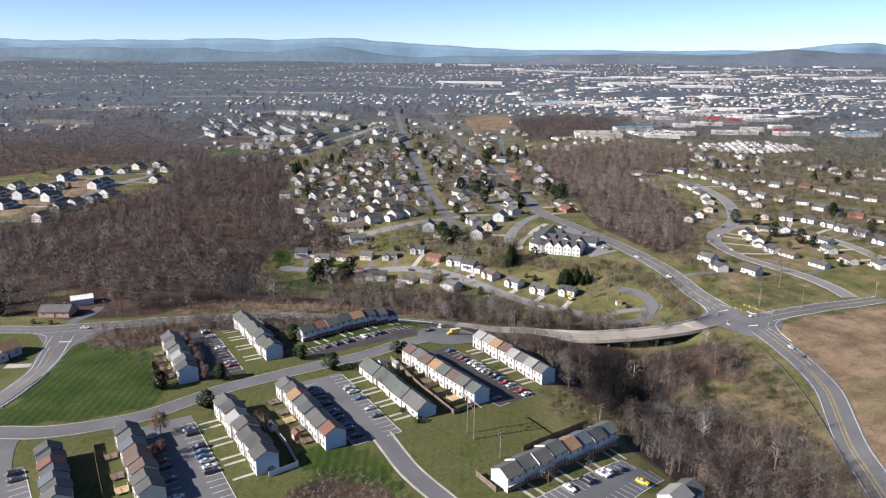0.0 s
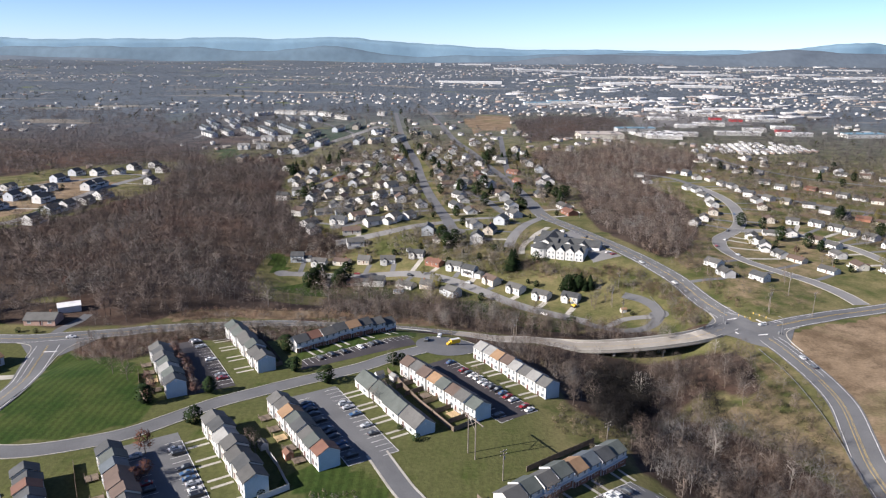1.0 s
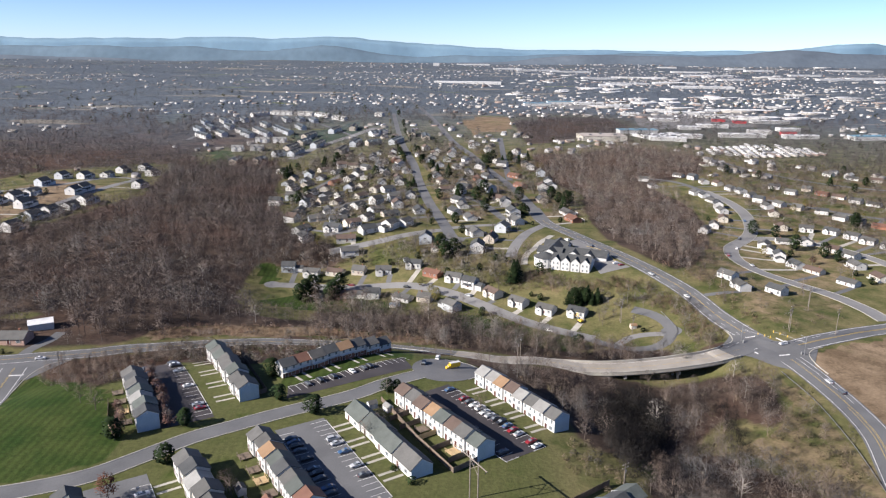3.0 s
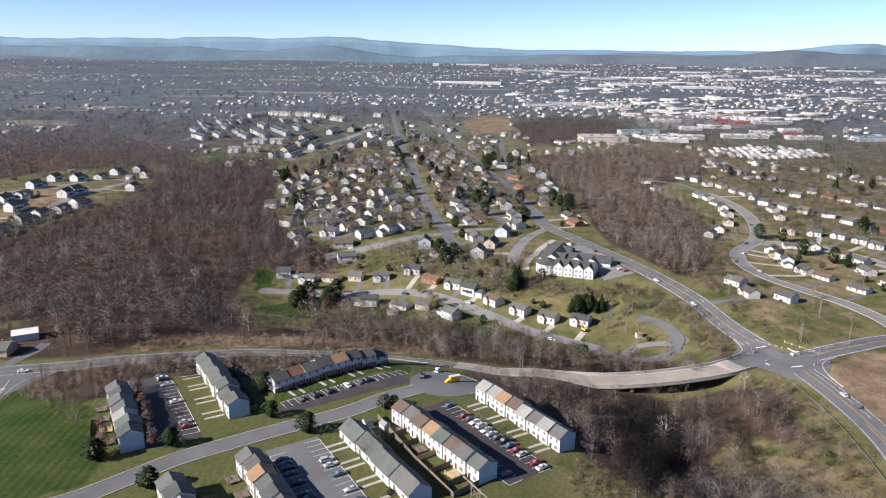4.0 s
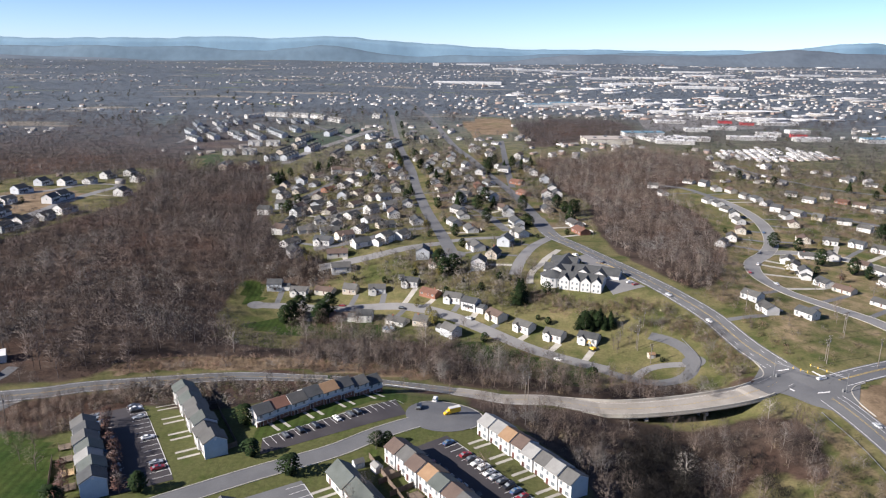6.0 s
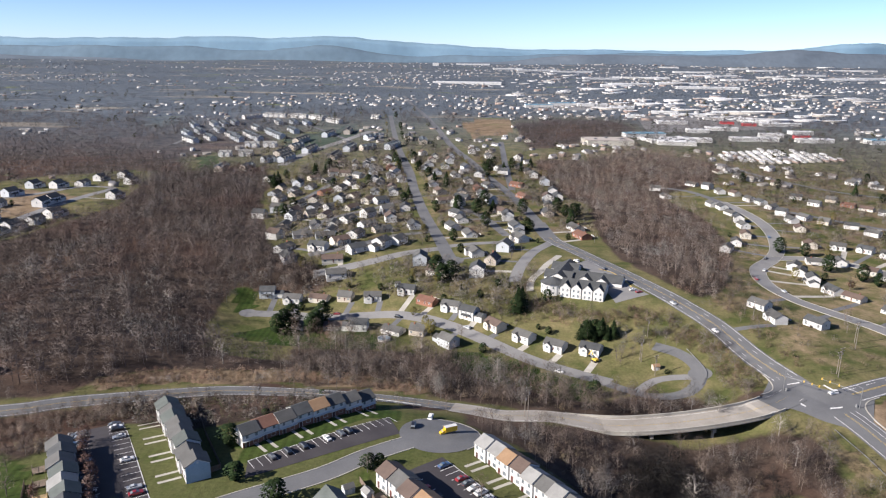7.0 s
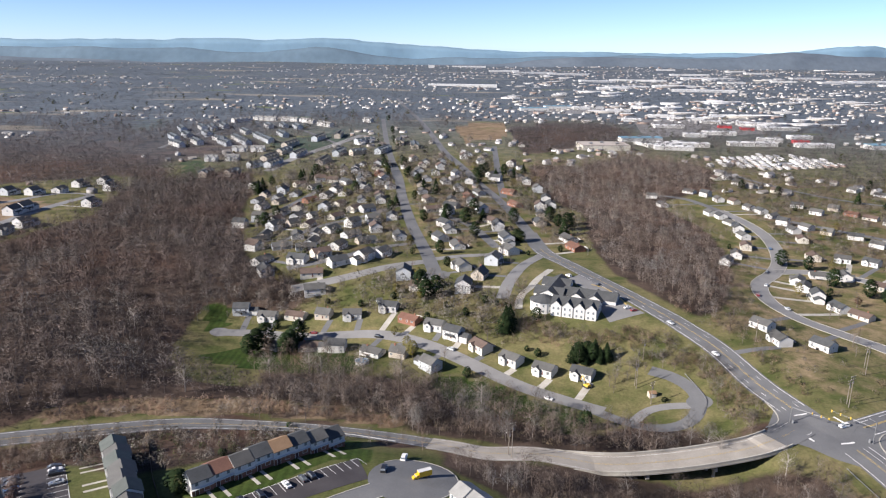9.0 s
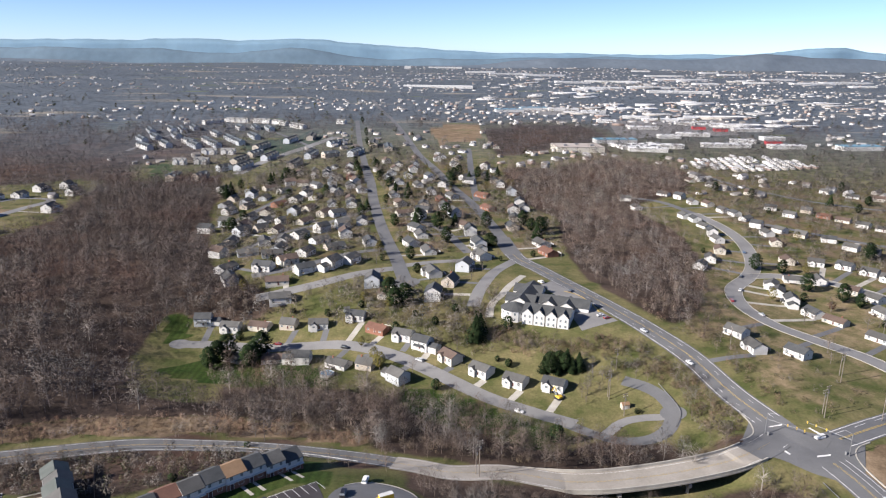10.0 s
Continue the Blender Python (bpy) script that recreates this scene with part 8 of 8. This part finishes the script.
def guard_rail(points, label="galvanised guard rail on short posts"):
    line = smooth(points, 2.5)
    o = empty("guard_rail", pose(*line[0], gz(*line[0])))
    inv = Vector((*line[0], gz(*line[0])))
    v, f = [], []
    for i, (x, y) in enumerate(line):
        z = gz(x, y)
        p = Vector((x, y, z)) - inv
        v += [(p.x, p.y, p.z + 0.45), (p.x + 0.05, p.y + 0.05, p.z + 0.6), (p.x, p.y, p.z + 0.78), (p.x - 0.08, p.y - 0.08, p.z + 0.6)]
        if i:
            a = (i - 1) * 4
            f += [(a + j, a + (j + 1) % 4, a + 4 + (j + 1) % 4, a + 4 + j) for j in range(4)]
    part("rail", mesh_of("rail", v, f, [STEEL]), o)
    post = Builder().box(-0.06, 0.06, -0.06, 0.06, -0.4, 0.75).mesh("post", POLE_WOOD)
    for x, y in line[::2]:
        part("post", post, o, at=Matrix.Translation(Vector((x, y, gz(x, y))) - inv))
    tagged(o, label, "guard rail")


guard_rail([(144.5, 316.3), (145.7, 292.2), (143.1, 261.0), (140.2, 239.7), (136.7, 219.0), (133.0, 200.3)])
guard_rail([(115.6, 389.7), (117.7, 378.7), (117.8, 369.5), (113.0, 360.8)], "rusty guard rail at the end of the loop")
guard_rail([(-150.1, 224.2), (-149.0, 232.5), (-148.5, 242.6), (-148.7, 252.3)])
guard_rail([(-110.9, 331.8), (-84.4, 338.5), (-56.8, 339.2), (-32.1, 335.0), (-4.1, 325.9)])


def fence(points, mat, label, h=1.8):
    o = empty("fence", pose(*points[0], gz(*points[0])))
    inv = Vector((*points[0], gz(*points[0])))
    panel = None
    for (x0, y0), (x1, y1) in zip(points, points[1:]):
        n = max(1, round(math.hypot(x1 - x0, y1 - y0) / 2.4))
        w = math.hypot(x1 - x0, y1 - y0) / n
        a = math.degrees(math.atan2(y1 - y0, x1 - x0))
        b = Builder()
        rim = [(w * k / 16, 0.03 if k % 2 else 0.0) for k in range(17)]
        b.add([(x, y + q, z) for z in (-0.3, h) for q in (-0.025, 0.025) for x, y in rim],
              [(k, k + 1, 35 + k, 34 + k) for k in range(16)] + [(18 + k, 17 + k, 51 + k, 52 + k) for k in range(16)] + [(34 + k, 35 + k, 52 + k, 51 + k) for k in range(16)])
        panel = b.mesh("panel", mat)
        post = Builder().box(-0.06, 0.06, -0.06, 0.06, -0.5, h + 0.1).mesh("post", mat)
        for i in range(n):
            x, y = x0 + (x1 - x0) * i / n, y0 + (y1 - y0) * i / n
            m = Matrix.Translation(Vector((x, y, gz(x, y))) - inv) @ pose(0, 0, 0, 0, 0, a)
            part("panel", panel, o, at=m)
            part("post", post, o, at=m)
            take_disc(x, y, 1.0)
    tagged(o, label, "fence", "yard fences")


fence([(-20.0, 263.6), (-7.4, 239.1), (4.0, 220.4), (11.3, 226.6)], FENCE_WOOD, "weathered wooden yard fence behind townhouses")
fence([(-27.0, 254.4), (-19.0, 244.4)], FENCE_WOOD, "short weathered wooden yard fence")
fence([(-49.7, 183.3), (-42.3, 188.8), (-48.0, 200.0), (-53.2, 208.4)], SIDING_WHITE, "white vinyl yard fence behind townhouses")
fence([(-86.9, 325.3), (-72.1, 291.8), (-61.1, 270.9), (-64.9, 268.1)], FENCE_WOOD, "dark weathered wooden fence behind townhouses")
fence([(9.7, 184.4), (14.9, 176.3)], FENCE_WOOD, "wooden fence beside a townhouse end")
fence([(24.9, 198.9), (40.0, 211.2), (49.0, 219.1)], FENCE_WOOD, "wooden fence behind the townhouse row")
fence([(-107.7, 200.4), (-100.7, 187.5), (-92.8, 173.4)], FENCE_WOOD, "dark wooden fence between yards")
fence([(-113.3, 262.3), (-106.2, 245.9), (-100.5, 237.7)], FENCE_WOOD, "wooden fence beside the green lawn")
for k, (u, v) in enumerate(((0.2, 7.5), (0.35, 8), (0.55, 7), (0.72, 8), (0.9, 7))):
    a, b = Vector((*ROW_B[0], 0)), Vector((*ROW_B[1], 0))
    d = (b - a).normalized()
    nrm = Vector((d.y, -d.x, 0))
    p = a.lerp(b, u)
    q = p + nrm * v
    fence([tuple(p[:2]), tuple(q[:2])], FRESH_WOOD if k == 2 else FENCE_WOOD, "fresh pale wooden fence between yards" if k == 2 else "wooden fence between small yards")


def deck(x, y, a, mat, label):
    o = empty("deck", pose(x, y, gz(x, y), 0, 0, a))
    for i in range(12):
        part("board", Builder().box(-1.8, 1.8, -1.8 + i * 0.3, -1.53 + i * 0.3, 0.5, 0.56).mesh("board", mat), o)
    for px in (-1.7, 1.7):
        for py in (-1.7, 1.7):
            part("post", Builder().box(px - 0.07, px + 0.07, py - 0.07, py + 0.07, -0.3, 1.5).mesh("post", mat), o)
    for py in (-1.7, 1.7):
        part("rail", Builder().box(-1.8, 1.8, py - 0.04, py + 0.04, 1.42, 1.52).mesh("rail", mat), o)
    tagged(o, label, "deck", "yard decks")


def shed(x, y, a, wall, roof_key, label):
    o = empty("shed", pose(x, y, gz(x, y), 0, 0, a))
    v, f = prism(3.0, 2.4, 1.9, 0.8, 0.5)
    part("wall", mesh_of("wall", v, f, [wall]), o)
    part("roof", gable_roof(3.0, 2.4, 1.9, 0.8, SHINGLE[roof_key], 0.2, 0.15, 0.08), o)
    part("shed_door", Builder().box(-0.6, 0.6, -0.05, 0.0, 0.05, 1.7).mesh("shed_door", TRIM), o)
    tagged(o, label, "shed", "garden sheds")


for row, us in ((ROW_D, (0.1, 0.3, 0.45, 0.62, 0.8)), (ROW_B, (0.12, 0.45, 0.82)), (ROW_P, (0.2, 0.5, 0.7)), (ROW_G, (0.2, 0.4, 0.6, 0.8))):
    for k, u in enumerate(us):
        deck(*along(row, u, 2.4), FRESH_WOOD if k % 3 == 2 else FENCE_WOOD, "pale wooden deck behind a townhouse" if k % 3 == 2 else "weathered wooden deck behind a townhouse")
x, y, a = along(ROW_D, 0.72, 5.5)
shed(x, y, a, BRICK, "red", "small rust-red garden shed on grass")
x, y, a = along(ROW_D, 0.5, 10)
shed(x, y, a, SIDING_WHITE, "grey", "small white garden shed on grass")
x, y, a = along(ROW_B, 0.06, 5.5)
shed(x, y, a, SIDING_WHITE, "pale", "white garden shed beside a fence")
x, y = [(-22.1, 257.9)][0]
shed(x, y, 30, SIDING_GREY, "grey", "grey garden shed with a domed look")
x, y = [(98.7, 377.0)][0]
shed(x, y, 10, SIDING_TAN, "tan", "tan wooden shed on the lawn by the loop")
x, y = [(-20.1, 473.3)][0]
shed(x, y, 10, SIDING_GREY, "grey", "grey garden shed behind a house")


def pool(x, y):
    o = empty("garden_pool", pose(x, y, gz(x, y)))
    n = 20
    ring = [(math.cos(i * math.tau / n), math.sin(i * math.tau / n)) for i in range(n)]
    b = Builder()
    b.add([(r * px, r * py, z) for r, z in ((3.2, -0.3), (3.2, 1.2), (3.0, 1.2), (3.0, 0.9)) for px, py in ring], [(k * n + i, k * n + (i + 1) % n, (k + 1) * n + (i + 1) % n, (k + 1) * n + i) for k in range(3) for i in range(n)])
    part("pool_wall", b.mesh("pool_wall", TRIM), o)
    part("pool_cover", Builder().add([(3.0 * px, 3.0 * py, 0.95) for px, py in ring], [tuple(range(n))]).mesh("pool_cover", WATER_BLUE), o)
    tagged(o, "round above-ground pool with a dark cover", "pool")


pool(*[(-24.2, 415.9)][0])


def excavator(x, y, a):
    o = empty("excavator", pose(x, y, gz(x, y) + 0.05, 0, 0, a))
    for py in (-0.9, 0.9):
        part("track", loft("track", [(-1.6, 0.25, 0.25, 0.5, 0.1), (-1.3, 0.28, 0.0, 0.75, 0.1), (1.3, 0.28, 0.0, 0.75, 0.1), (1.6, 0.25, 0.25, 0.5, 0.1)], RUBBER), o, at=pose(0, py, 0))
    part("house", loft("house", [(-1.7, 1.0, 0.8, 1.6, 0.15), (0.2, 1.1, 0.8, 1.8, 0.1), (1.0, 1.0, 0.8, 1.4, 0.1)], SIGNAL_YELLOW), o, "yellow machine body")
    part("cab", Builder().box(0.0, 1.1, 0.1, 1.0, 1.4, 2.7).mesh("cab", GLASS), o)
    part("boom", Builder().tube((0.9, -0.3, 1.5), (3.0, -0.3, 4.2), 0.22, 0.18, 6).mesh("boom", SIGNAL_YELLOW), o)
    part("stick", Builder().tube((3.0, -0.3, 4.2), (4.4, -0.3, 1.6), 0.17, 0.14, 6).mesh("stick", SIGNAL_YELLOW), o)
    part("bucket", Builder().box(4.1, 4.8, -0.7, 0.1, 0.8, 1.5).mesh("bucket", DARK_METAL), o)
    tagged(o, "small yellow excavator beside a white house", "excavator")


excavator(*[(73.7, 388.4)][0], 120)
